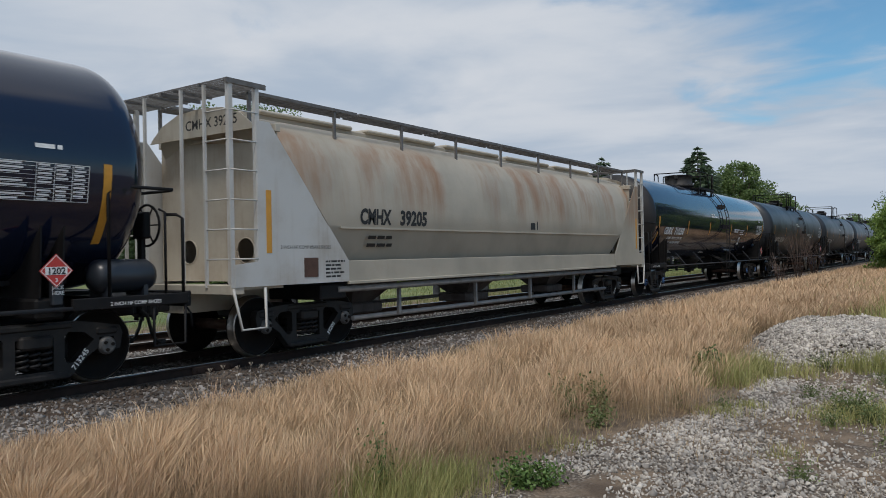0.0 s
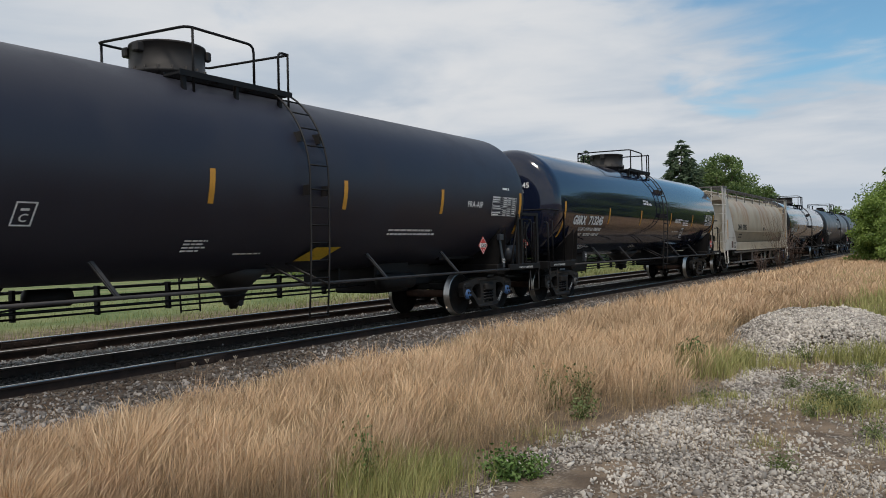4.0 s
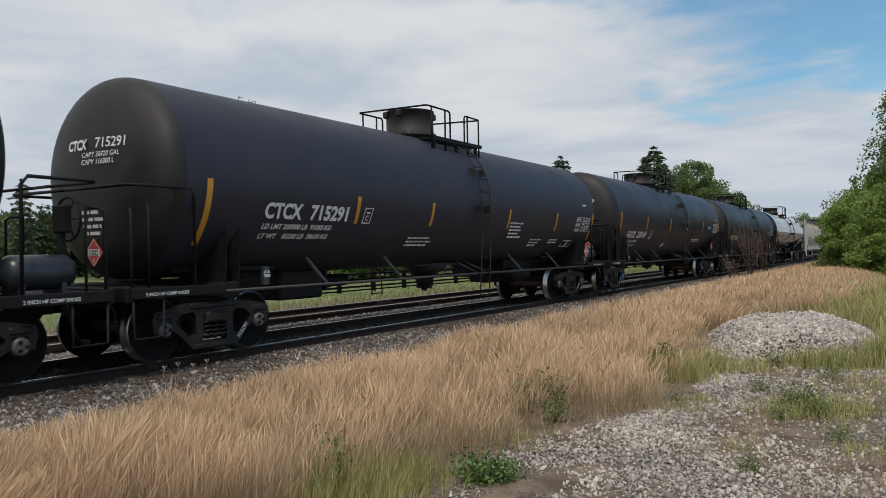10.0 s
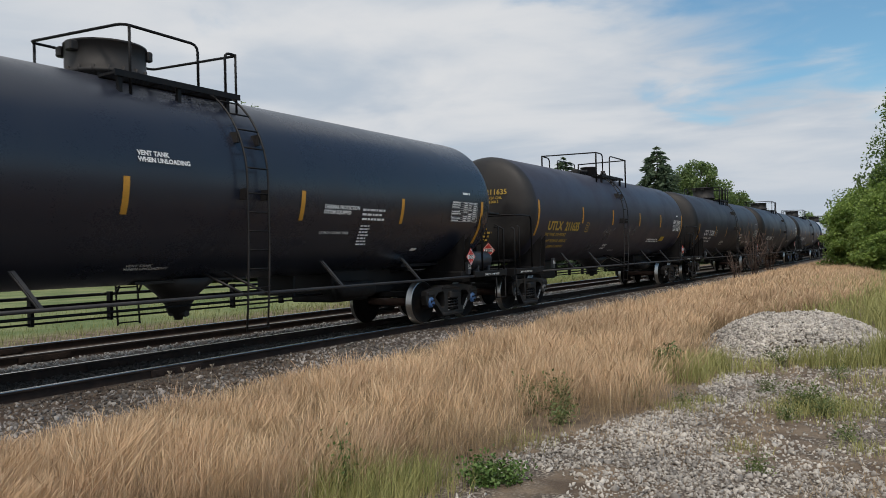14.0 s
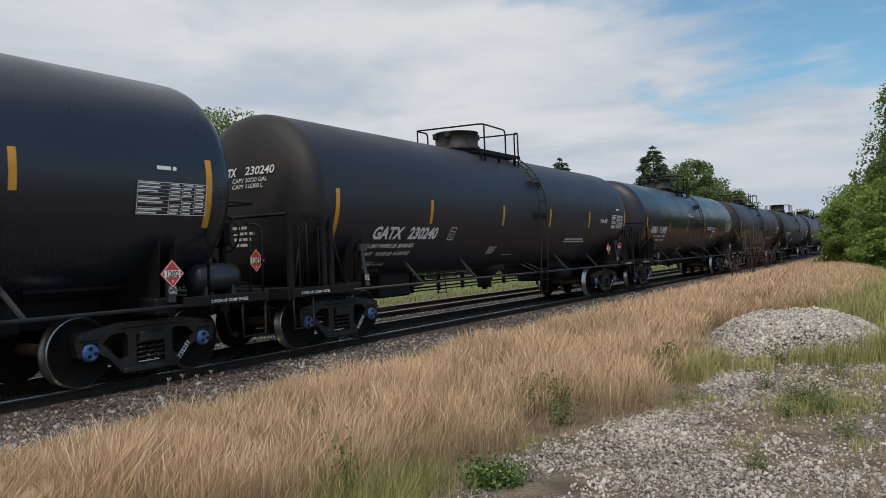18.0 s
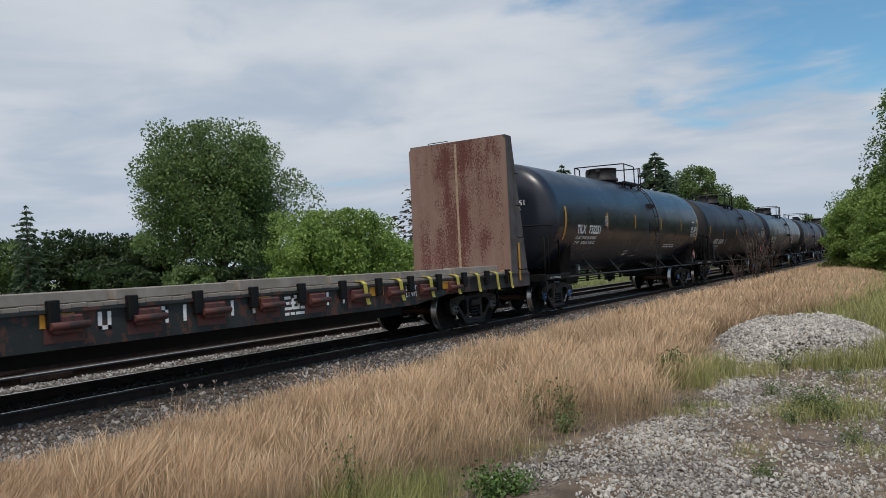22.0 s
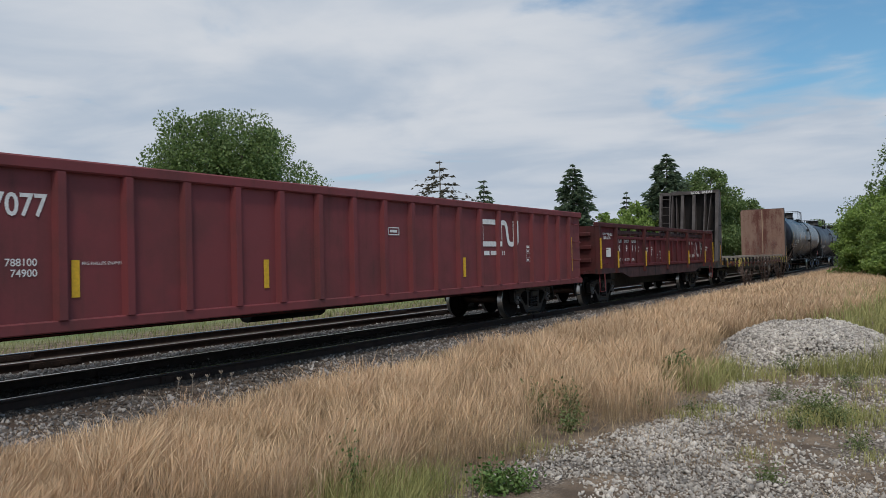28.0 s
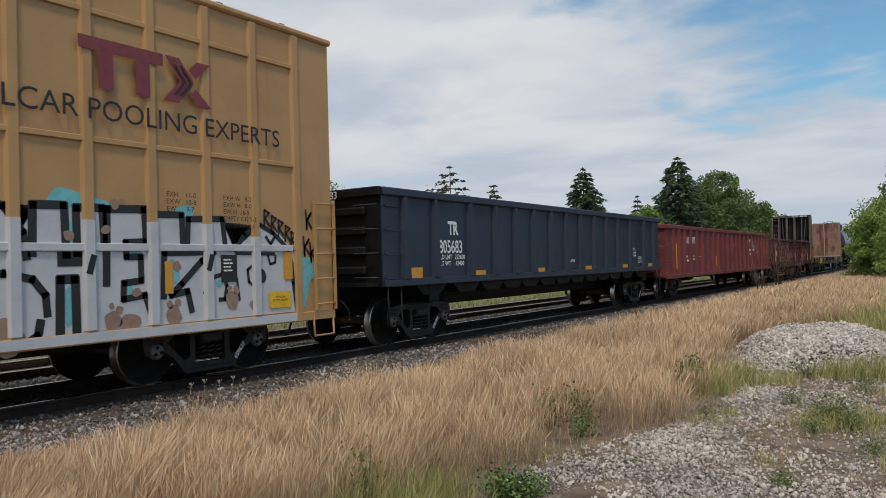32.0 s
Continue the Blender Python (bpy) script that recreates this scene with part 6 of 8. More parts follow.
def gondola(u, name, label, x0, x1, z0, z1, ribs, key, trucks, cap, rib_w, foot, number, tub=False):
    car = tagged(new(name), label, "gondola car", "gondola cars of the train")
    TRAIN.append((car, u))
    Y = 1.46
    for s in (-1, 1):
        bm = bmesh.new()
        box(bm, x0, x1, s * Y - 0.02, s * Y + 0.02, z0, z1)
        part("side_wall", bm, key, car)
        bm = bmesh.new()
        box(bm, x0 - 0.02, x1 + 0.02, min(s * (Y - 0.06), s * (Y + 0.10)), max(s * (Y - 0.06), s * (Y + 0.10)), z1 - 0.03, z1 + 0.12, 0.02)
        part("top_chord", bm, key, car)
        bm = bmesh.new()
        box(bm, x0, x1, min(s * (Y - 0.05), s * (Y + 0.09)), max(s * (Y - 0.05), s * (Y + 0.09)), z0 - 0.06, z0 + 0.08, 0.015)
        part("side_sill", bm, key, car)
        for x in ribs:
            bm = bmesh.new()
            rib(bm, x, s * (Y + 0.02), s, rib_w, 0.09, z0 + 0.08, z1 - 0.03, foot)
            part("side_post", bm, key, car)
        if tub:
            for x in ribs[1:-1]:
                bm = bmesh.new()
                vs = [(x - 0.55, s * 1.4, z0 - 0.05), (x - 0.30, s * 1.4, z0 - 0.26), (x + 0.30, s * 1.4, z0 - 0.26), (x + 0.55, s * 1.4, z0 - 0.05)]
                slab(bm, vs if s < 0 else vs[::-1], 0.3)
                part("cross_bearer", bm, "iron", car)
    for e, xx in ((-1, x0), (1, x1)):
        bm = bmesh.new()
        box(bm, xx - 0.02, xx + 0.02, -Y, Y, z0, z1 + 0.06)
        box(bm, min(xx, xx + e * 0.10), max(xx, xx + e * 0.10), -Y - 0.05, Y + 0.05, z1 - 0.04, z1 + 0.13, 0.02)
        wall = part("end_wall", bm, "iron" if tub else key, car)
        for z in np.linspace(z0 + 0.25, z1 - 0.3, 4):
            part("end_rib", box(bmesh.new(), min(xx, xx + e * 0.11), max(xx, xx + e * 0.11), -1.15, 1.38, z - 0.08, z + 0.08, 0.03), "iron" if tub else key, wall)
        for z in np.linspace(z0 + 0.12, z1 - 0.2, 4):
            for s in (-1, 1):
                bm = bmesh.new()
                grab(bm, xx - e * 0.08, xx - e * 0.52, s * (Y + 0.02), z, s)
                part("grab_iron", bm, key, car)
            part("grab_iron", rod(bmesh.new(), [(xx, -1.42, z), (xx + e * 0.16, -1.42, z), (xx + e * 0.16, -0.95, z), (xx, -0.95, z)], 0.012, 5), key, car)
        for s in (-1, 1):
            part("step", rod(bmesh.new(), [(xx - e * 0.1, s * 1.5, z0), (xx - e * 0.1, s * 1.52, 0.45), (xx - e * 0.5, s * 1.52, 0.45), (xx - e * 0.5, s * 1.5, z0)], 0.02, 5), "iron", car)
        bm = bmesh.new()
        box(bm, min(xx + e * 0.35, xx - e * 2.2), max(xx + e * 0.35, xx - e * 2.2), -0.25, 0.25, 0.70, z0 + 0.05, 0.02)
        box(bm, min(xx, xx + e * 0.35), max(xx, xx + e * 0.35), -1.4, 1.4, z0 - 0.04, z0 + 0.02)
        part("draft_sill", bm, "iron", car)
        plain = xx + e * 0.35
        coupler(car, plain - e * 0.1, e)
    bm = bmesh.new()
    box(bm, x0, x1, -Y, Y, z0 - 0.03, z0 + 0.03)
    box(bm, x0 + 1.0, x1 - 1.0, -0.2, 0.2, 0.62, z0, 0.02)
    part("floor", bm, "gon_red_dark" if "red" in key else "iron", car)
    bm = bmesh.new()
    for x in trucks:
        box(bm, x - 0.18, x + 0.18, -1.42, 1.42, 0.80, z0 - 0.02, 0.02)
    rod(bm, [(x0 + 2.6, -0.7, z0 - 0.12), (x1 - 2.6, -0.7, z0 - 0.12)], 0.025, 5)
    rod(bm, [(-0.9, 0.7, z0 - 0.2), (1.1, 0.7, z0 - 0.2)], 0.2, 10)
    part("brake_rigging", bm, "iron", car)
    for x in trucks:
        truck(car, x, cap, "old", number if tub else "")
    return car


def side_panel(car, x0, x1, z0, z1, key, label, y=-1.486, name="reflector_stripe"):
    bm = bmesh.new()
    box(bm, x0, x1, y - 0.006, y, z0, z1)
    return part(name, bm, key, car, label)


def clip_x(poly, lo, hi):
    """The part of a flat convex outline between two upright lines."""
    for edge, side in ((lo, 1), (hi, -1)):
        out = []
        for a, b in zip(poly, poly[1:] + poly[:1]):
            da, db = side * (a[0] - edge), side * (b[0] - edge)
            if da >= 0:
                out.append(a)
            if da * db < 0:
                k = da / (da - db)
                out.append((edge, a[1] + (b[1] - a[1]) * k))
        poly = out
        if len(poly) < 3:
            return []
    return poly


def wide_c(h, w, t, key, posts=(), half=0.05):
    """A logo as one bent band of even width; with posts, only what falls on their faces."""
    m, top = t / 2, h - t / 2
    path = bent([(w * 0.43, top, 0), (m, top, 0), (m, m, 0), (w * 0.58, m, 0), (w * 0.58, top, 0), (w * 0.73, top, 0), (w * 0.80, m, 0), (w - m, m, 0), (w - m, h, 0)], t * 0.95, 4)
    sides = []
    for k, p in enumerate(path):
        d = (path[min(k + 1, len(path) - 1)] - path[max(k - 1, 0)]).normalized()
        sides.append(((p.x - d.y * m, p.y + d.x * m), (p.x + d.y * m, p.y - d.x * m)))
    polys = [[a[0], b[0], b[1], a[1]] for a, b in zip(sides, sides[1:]) if (Vector(a[0]) - Vector(b[0])).length + (Vector(a[1]) - Vector(b[1])).length > 1e-4]
    if posts:
        polys = [c for c in (clip_x(q, x - half, x + half) for q in polys for x in posts) if c]
    bm = bmesh.new()
    for poly in polys:
        face = bm.faces.new([bm.verts.new((x, y, 0)) for x, y in poly])
        face.normal_update()
        if face.normal.z < 0:
            face.normal_flip()
    bmesh.ops.remove_doubles(bm, verts=bm.verts, dist=1e-5)
    return as_mesh("logo", bm, [key])


def red_gondola(u):
    ribs = [-8.89, -8.17, -7.45] + [-6.57 + 0.876 * i for i in range(16)] + [7.45, 8.17, 8.89]
    car = gondola(u, "gondola_car", "weathered oxide-red high-sided gondola car with pressed posts", -9.72, 9.72, 0.84, 2.66, ribs, "gon_red", (-7.5, 7.5), "cap_grey", 0.16, 0.0, "")
    Y = -1.49
    for x, z0, z1 in ((-8.56, 1.12, 2.08), (-5.65, 1.17, 1.61), (-2.62, 1.15, 1.58), (3.16, 1.14, 1.56), (8.95, 1.12, 2.08)):
        side_panel(car, x + 0.10, x + 0.20, z0, z1, "pale_yellow", "yellow reflective stripe")
    part("lettering", words("15", 0.36, "white", 0, 0.006, "LEFT", 0.85), None, car, "white car number", pose(-6.98, Y, 2.11, 90, 0, 0))
    part("lettering", words("7077", 0.36, "white", 0, 0.006, "LEFT", 0.88), None, car, "white car number", pose(-6.46, Y, 2.11, 90, 0, 0))
    part("lettering", car_code("CN", 0.22, 0.30, "white"), None, car, "white car code", pose(-7.36, Y, 2.11, 90, 0, 0))
    part("logo", wide_c(0.62, 1.72, 0.115, "white"), None, car, "white logo as one bent band", pose(3.98, Y - 0.004, 1.80, 90, 0, 0))
    part("logo", wide_c(0.62, 1.72, 0.115, "white", [q - 3.98 for q in ribs if 3.9 < q < 5.9]), None, car, "white logo paint on the posts", pose(3.98, -1.584, 1.80, 90, 0, 0))
    part("lettering", lines_of(1, 1.7, 0.10, 0.1, 31), None, car, "white stencilled bar", pose(3.95, Y, 1.60, 90, 0, 0))
    part("lettering", lines_of(2, 0.5, 0.07, 0.16, 32), None, car, "white stencilled bars", pose(-7.3, Y, 1.55, 90, 0, 0))
    part("lettering", words("788100\n74900", 0.12, "white", 0, 0.001, "RIGHT"), None, car, "white stencilled weights", pose(-5.95, Y, 1.55, 90, 0, 0))
    part("lettering", words("PPG PHILLIPS ENAMEL", 0.055, "white"), None, car, "white stencil", pose(-5.42, Y, 1.55, 90, 0, 0))
    part("lettering", bars([(0, 0, 0.35, 0.02), (0, 0.13, 0.35, 0.02), (0, 0, 0.02, 0.15), (0.33, 0, 0.02, 0.15), (0.06, 0.05, 0.22, 0.05)], "white"), None, car, "white stencilled frame", pose(0.6, Y, 2.0, 90, 0, 0))
    part("lettering", table_bars(0.4, 0.42, 4, 2), None, car, "white stencilled table", pose(6.3, Y, 1.42, 90, 0, 0))
    part("lettering", words("157077", 0.20, "white", 0, 0.003), None, car, "white car number", pose(-9.835, 0.1, 2.52, 90, 0, -90))
    return car


def blue_gondola(u):
    ribs = [-7.36, -6.35, -5.03, -3.93, -2.98, -2.05, -1.06, -0.12, 0.82, 1.81, 2.74, 3.69, 4.79, 6.11, 7.12]
    car = gondola(u, "gondola_car", "dark blue high-sided gondola car with tapered posts", -8.02, 7.78, 1.20, 2.84, ribs, "gon_blue", (-6.3, 6.35), "cap_grey", 0.14, 0.06, "805683", True)
    Y = -1.49
    for x0, x1 in ((-7.26, -6.79), (-4.83, -4.38), (-1.86, -1.42), (1.18, 1.62), (4.14, 4.59), (6.55, 7.02)):
        side_panel(car, x0, x1, 1.28, 1.38 if x0 > -6 else 1.48, "yellow", "amber reflective strip")
    part("lettering", car_code("TR", 0.26, 0.40, "white"), None, car, "white car code", pose(-5.85, Y, 2.14, 90, 0, 0))
    part("lettering", words("805683", 0.37, "white", 0, 0.006, "LEFT", 0.8), None, car, "white car number", pose(-6.20, Y, 1.76, 90, 0, 0))
    part("lettering", words("LD LMT   223600\nLT WT     62400", 0.13, "white", 0, 0.002), None, car, "white stencilled weights", pose(-6.17, Y, 1.63, 90, 0, 0))
    part("lettering", words("IL 52-6\nCU FT 2680", 0.13, "white", 0.1, 0.002), None, car, "white stencil", pose(5.55, Y, 1.55, 90, 0, 0))
    part("lettering", table_bars(0.36, 0.30, 3, 2), None, car, "white stencilled table", pose(5.0, Y, 1.6, 90, 0, 0))
    part("lettering", words("RELEASE", 0.12, "white", 0, 0.001), None, car, "white stencil", pose(0.0, Y, 1.5, 90, 0, 0))
    part("lettering", words("TR 805683", 0.20, "white", 0, 0.003), None, car, "white car code", pose(-8.14, 0.35, 2.80, 90, 0, -90))
    part("lettering", lines_of(6, 0.55, 0.07, 0.14, 42), None, car, "white stencilled lines", pose(-8.05, 1.2, 2.2, 90, 0, -90))
    return car


def low_gondola(u):
    car = tagged(new("low_gondola_car"), "oxide-red low gondola with hinged side gates and a rail on top", "gondola car", "gondola cars of the train")
    TRAIN.append((car, u))
    Y, posts = 1.44, (-7.05, -5.53, -2.72, 0.06, 2.88, 5.58, 7.05)
    for s in (-1, 1):
        bm = bmesh.new()
        box(bm, -7.15, 7.15, min(s * (Y - 0.06), s * (Y + 0.10)), max(s * (Y - 0.06), s * (Y + 0.10)), 2.42, 2.56, 0.02)
        part("top_chord", bm, "gon_red_dark", car)
        bm = bmesh.new()
        pts = [(-7.15, 1.14), (-7.15, 0.98), (-5.0, 0.98), (-4.2, 0.80), (4.2, 0.80), (5.0, 0.98), (7.15, 0.98), (7.15, 1.14)]
        vs = [(x, s * (Y + 0.05), z) for x, z in pts]
        slab(bm, vs if s < 0 else vs[::-1], 0.08)
        part("side_sill", bm, "soot_red", car)
        for x in posts:
            bm = bmesh.new()
            rib(bm, x, s * Y, s, 0.20, 0.12, 0.98, 2.45, 0.0)
            part("side_post", bm, "gon_red_dark", car)
        for i, (a, b) in enumerate(zip(posts, posts[1:])):
            solid = i in (0, 5)
            top = 2.42 if solid else 2.16
            bm = bmesh.new()
            box(bm, a + 0.1, b - 0.1, s * Y - 0.02, s * Y + 0.02, 1.14, top)
            gate = part("end_panel" if solid else "side_gate", bm, "low_red", car, "" if solid else "hinged red side gate")
            if not solid:
                y0, y1 = sorted((s * (Y + 0.0205), s * (Y + 0.075)))
                for z in (top - 0.10, 1.16):
                    part("gate_rail", box(bmesh.new(), a + 0.1, b - 0.1, y0, y1, z, z + 0.10, 0.01), "low_red", gate)
                for k in range(1, 4):
                    x = a + (b - a) * k / 4
                    part("gate_rib", box(bmesh.new(), x - 0.06, x + 0.06, y0, y1 if s > 0 else y1, 1.262, top - 0.102, 0.015), "low_red", gate)
            if not solid:
                bm = bmesh.new()
                box(bm, a + 0.1, b - 0.1, s * Y - 0.05, s * Y + 0.05, 2.23, 2.35, 0.02)
                for k in (0.15, 0.5, 0.85):
                    x = a + (b - a) * k
                    box(bm, x - 0.04, x + 0.04, s * Y - 0.06, s * Y + 0.06, 2.165, 2.415, 0.02)
                part("gate_latch", bm, "soot_red", car, "sooty locking bar over the gate")
    for x in posts:
        side_panel(car, x - 0.06, x + 0.06, 1.15, 2.08 if abs(x) > 7 else 1.68, "pale_yellow", "yellow reflective stripe", -1.57)
    for e in (-1, 1):
        bm = bmesh.new()
        box(bm, e * 7.1 - 0.03, e * 7.1 + 0.03, -Y, Y, 1.0, 2.45)
        for z in (1.4, 1.8, 2.2):
            box(bm, e * 7.16 - 0.05, e * 7.16 + 0.05, -1.3, 1.3, z - 0.06, z + 0.06, 0.02)
        box(bm, min(e * 7.1, e * 7.6), max(e * 7.1, e * 7.6), -1.2, 1.2, 1.0, 1.06)
        box(bm, min(e * 7.1, e * 7.6), max(e * 7.1, e * 7.6), -0.25, 0.25, 0.68, 1.0)
        part("end_wall", bm, "gon_red_dark", car)
        for s in (-1, 1):
            for z in (1.3, 1.75, 2.2):
                bm = bmesh.new()
                grab(bm, e * 6.9, e * 6.3, s * (Y + 0.02), z, s)
                part("grab_iron", bm, "low_red", car)
            part("step", rod(bmesh.new(), [(e * 7.05, s * 1.5, 1.0), (e * 7.05, s * 1.52, 0.45), (e * 6.6, s * 1.52, 0.45), (e * 6.6, s * 1.5, 1.0)], 0.02, 5), "low_red", car)
        coupler(car, e * 7.5, e)
    bm = bmesh.new()
    box(bm, -7.1, 7.1, -Y, Y, 1.06, 1.14)
    box(bm, -6.4, 6.4, -0.3, 0.3, 0.6, 1.06)
    box(bm, -4.4, 4.1, -0.29, 0.29, 0.44, 0.62)
    for x in (-5.6, 5.3):
        box(bm, x - 0.2, x + 0.2, -1.4, 1.4, 0.78, 1.04, 0.02)
    part("floor", bm, "iron", car)
    for x in (-5.6, 5.3):
        truck(car, x, "cap_grey", "old")
    Z = -1.466
    for i, digit in enumerate("91112"):
        part("lettering", words(digit, 0.29, "white", 0, 0.004), None, car, "white stencilled digit", pose(-4.51 + 0.295 * i, Z, 1.665, 90, 0, 0))
    part("lettering", car_code("CN", 0.20, 0.34, "white"), None, car, "white car code", pose(-5.42, Z, 1.665, 90, 0, 0))
    part("lettering", kept("lowname", lambda: block_letters(16, 0.13, "white")), None, car, "railway's name as blocks", pose(-5.41, Z, 1.955, 90, 0, 0))
    part("lettering", words("LD LMT  153300   LT WT  66700", 0.125, "white", 0, 0.0015), None, car, "white stencilled weights", pose(-5.43, Z, 1.35, 90, 0, 0))
    part("lettering", words("NON OPERABLE\n  SIDE GATES", 0.115, "white", 0, 0.002), None, car, "white stencil", pose(-6.60, Z, 2.17, 90, 0, 0))
    part("lettering", words("NON OPERABLE\n  SIDE GATES", 0.115, "white", 0, 0.002), None, car, "white stencil", pose(5.62, Z, 1.78, 90, 0, 0))
    part("lettering", words("CU FT\nBLT", 0.12, "white", 0, 0.0015), None, car, "white stencil", pose(-1.31, Z, 1.48, 90, 0, 0))
    part("lettering", words("47-6\n1560\n-78", 0.12, "white", 0, 0.0015), None, car, "white stencil", pose(-0.80, Z, 1.60, 90, 0, 0))
    part("lettering", words("NEW", 0.12, "white", 0, 0.0015), None, car, "white stencil", pose(-2.65, Z, 1.37, 90, 0, 0))
    part("lettering", lines_of(4, 0.32, 0.03, 0.065, 52), None, car, "small stencilled lines", pose(-2.48, Z, 1.76, 90, 0, 0))
    part("lettering", lines_of(5, 0.40, 0.03, 0.065, 53), None, car, "small stencilled lines", pose(-2.01, Z, 1.78, 90, 0, 0))
    part("logo", wide_c(0.66, 1.95, 0.13, "faded_white"), None, car, "flaking white logo as one bent band", pose(3.05, Z, 1.40, 90, 0, 0))
    part("logo", wide_c(0.66, 1.95, 0.13, "faded_white", (0.505, 1.18, 1.855), 0.044), None, car, "white logo paint on the gate ribs", pose(3.05, -1.526, 1.40, 90, 0, 0))
    notice = side_panel(car, 5.08, 5.44, 1.54, 2.02, "graf_black", "dark repainted square with pale scraps", Z, "paint_patch")
    part("lettering", bars([(0.02, 0.30, 0.14, 0.03), (0.12, 0.17, 0.20, 0.08), (0.02, 0.06, 0.09, 0.05), (0.0, 0.42, 0.34, 0.02)], "faded_white"), None, notice, "pale scraps of old lettering", pose(5.09, Z - 0.0095, 1.55, 90, 0, 0))
    bm = bmesh.new()
    box(bm, -6.35, -5.98, Z - 0.02, Z - 0.005, 1.5, 1.78)
    part("patch", bm, "white", car, "pale square plate")
    return car


def flat_car(u):
    car = tagged(new("bulkhead_flat_car"), "rusty bulkhead flat car with a timber deck and yellow straps", "flat car")
    TRAIN.append((car, u))
    x0, x1 = -10.55, 10.55
    for s in (-1, 1):
        bm = bmesh.new()
        pts = [(x0, 1.18), (x0, 0.86), (-6.6, 0.86), (-5.4, 0.72), (5.4, 0.72), (6.6, 0.86), (x1, 0.86), (x1, 1.18)]
        vs = [(x, s * 1.42, z) for x, z in pts]
        slab(bm, vs if s < 0 else vs[::-1], 0.02)
        box(bm, x0, x1, s * 1.40 - 0.06, s * 1.40 + 0.06, 1.15, 1.19)
        part("side_sill", bm, "flat_dark", car, "flaking dark green side sill")
    bm = bmesh.new()
    box(bm, x0, x1, -0.35, 0.35, 0.60, 1.12)
    box(bm, -6.4, 6.4, -0.34, 0.34, 0.44, 0.62)
    for x in np.arange(-9.5, 9.6, 1.2):
        box(bm, x - 0.06, x + 0.06, -1.38, 1.38, 0.95, 1.12)
    for x in (-8.2, 8.2):
        box(bm, x - 0.2, x + 0.2, -1.4, 1.4, 0.80, 1.05, 0.02)
    part("underframe", bm, "iron", car)
    plank = kept("plank", lambda: as_mesh("deck_plank", box(bmesh.new(), -0.098, 0.098, -1.44, 1.44, 1.19, 1.245, 0.006), ["wood"]))
    for k in range(96):
        part("deck_plank", plank, None, car, "", Matrix.Translation((-9.6 + k * 0.2021, 0, 0.004 * math.sin(k * 2.3))))
    rs = random.Random(9)
    pocket = kept("pocket", lambda: as_mesh("stake_pocket", box(bmesh.new(), -0.07, 0.07, -1.52, -1.425, 0.98, 1.30, 0.012), ["iron"]))
    for k in range(19):
        x = -9.3 + k * 1.033
        part("stake_pocket", pocket, None, car, "", Matrix.Translation((x, 0, 0)))
        part("stake_pocket", pocket, None, car, "", pose(x, 0, 0, 0, 0, 180))

    def winch():
        bm = bmesh.new()
        box(bm, -0.19, 0.19, -1.50, -1.42, 0.90, 1.12, 0.02)
        rod(bm, [(-0.24, -1.53, 1.0), (0.24, -1.53, 1.0)], 0.045, 8)
        return as_mesh("winch", bm, ["flat_red"])
    for x in np.arange(-8.4, 7.0, 1.085):
        part("winch", kept("winch", winch), None, car, "rusty red strap winch", Matrix.Translation((x, 0, 0)))
        side_panel(car, x - 0.27, x + 0.24, 0.88 if abs(x) > 6 else 0.80, 1.14, "flat_red", "patch of oxide-red primer", -1.4225)

    def strap():
        bm = bmesh.new()
        slab(bm, [(-0.05, -1.30, 1.262), (0.05, -1.30, 1.262), (0.06, -1.50, 1.262), (-0.04, -1.50, 1.262)], 0.012)
        pts = [(0.01, -1.50, 1.262), (0.03, -1.55, 1.22), (0.07, -1.54, 1.05), (0.14, -1.52, 0.90), (0.16, -1.53, 0.84)]
        for a, b in zip(pts, pts[1:]):
            slab(bm, [(a[0] - 0.05, a[1], a[2]), (b[0] - 0.05, b[1], b[2]), (b[0] + 0.05, b[1], b[2]), (a[0] + 0.05, a[1], a[2])], 0.01)
        return as_mesh("strap", bm, ["strap"])
    for x in (-8.9, -7.2, -5.6, -4.85, -3.9, 3.6, 4.7, 5.75, 6.8, 7.7, 8.6, 9.3):
        part("strap", kept("strap", strap), None, car, "yellow tie-down strap", Matrix.Translation((x, 0, 0)))
    bm = bmesh.new()
    for k in range(26):
        a, r = rs.uniform(0, 6.28), rs.uniform(0.02, 0.14)
        x, z = -6.3 + r * math.cos(a), 1.0 + r * math.sin(a) * 1.1
        rod(bm, [(x - 0.05, -1.53, z), (x, -1.58 - 0.02 * rs.random(), z + 0.05 * rs.uniform(-1, 1)), (x + 0.06, -1.53, z - 0.03)], 0.03, 5)
    part("strap_bundle", bm, "strap", car, "bundled yellow strap")
    for x in (-9.55, -7.75, -5.0, -2.2, 1.0, 3.9, 6.4, 9.35):
        side_panel(car, x, x + 0.42, 0.98, 1.14, "yellow", "amber reflective strip", -1.424)
    part("lettering", words("LD LMT 156400\nLT WT   63600", 0.13, "white", 0, 0.002), None, car, "white stencilled weights", pose(5.05, -1.4265, 1.02, 90, 0, 0))
    part("lettering", lines_of(4, 0.75, 0.045, 0.085, 61), None, car, "small stencilled lines", pose(1.72, -1.4265, 1.06, 90, 0, 0))
    part("lettering", words("864", 0.27, "white", 0.1, 0.002), None, car, "hand-painted white number", pose(-6.05, -1.4275, 0.92, 90, 0, 0))
    part("lettering", words("359", 0.27, "white", 0.1, 0.002), None, car, "hand-painted white number", pose(-5.15, -1.4275, 0.92, 90, 0, 0))
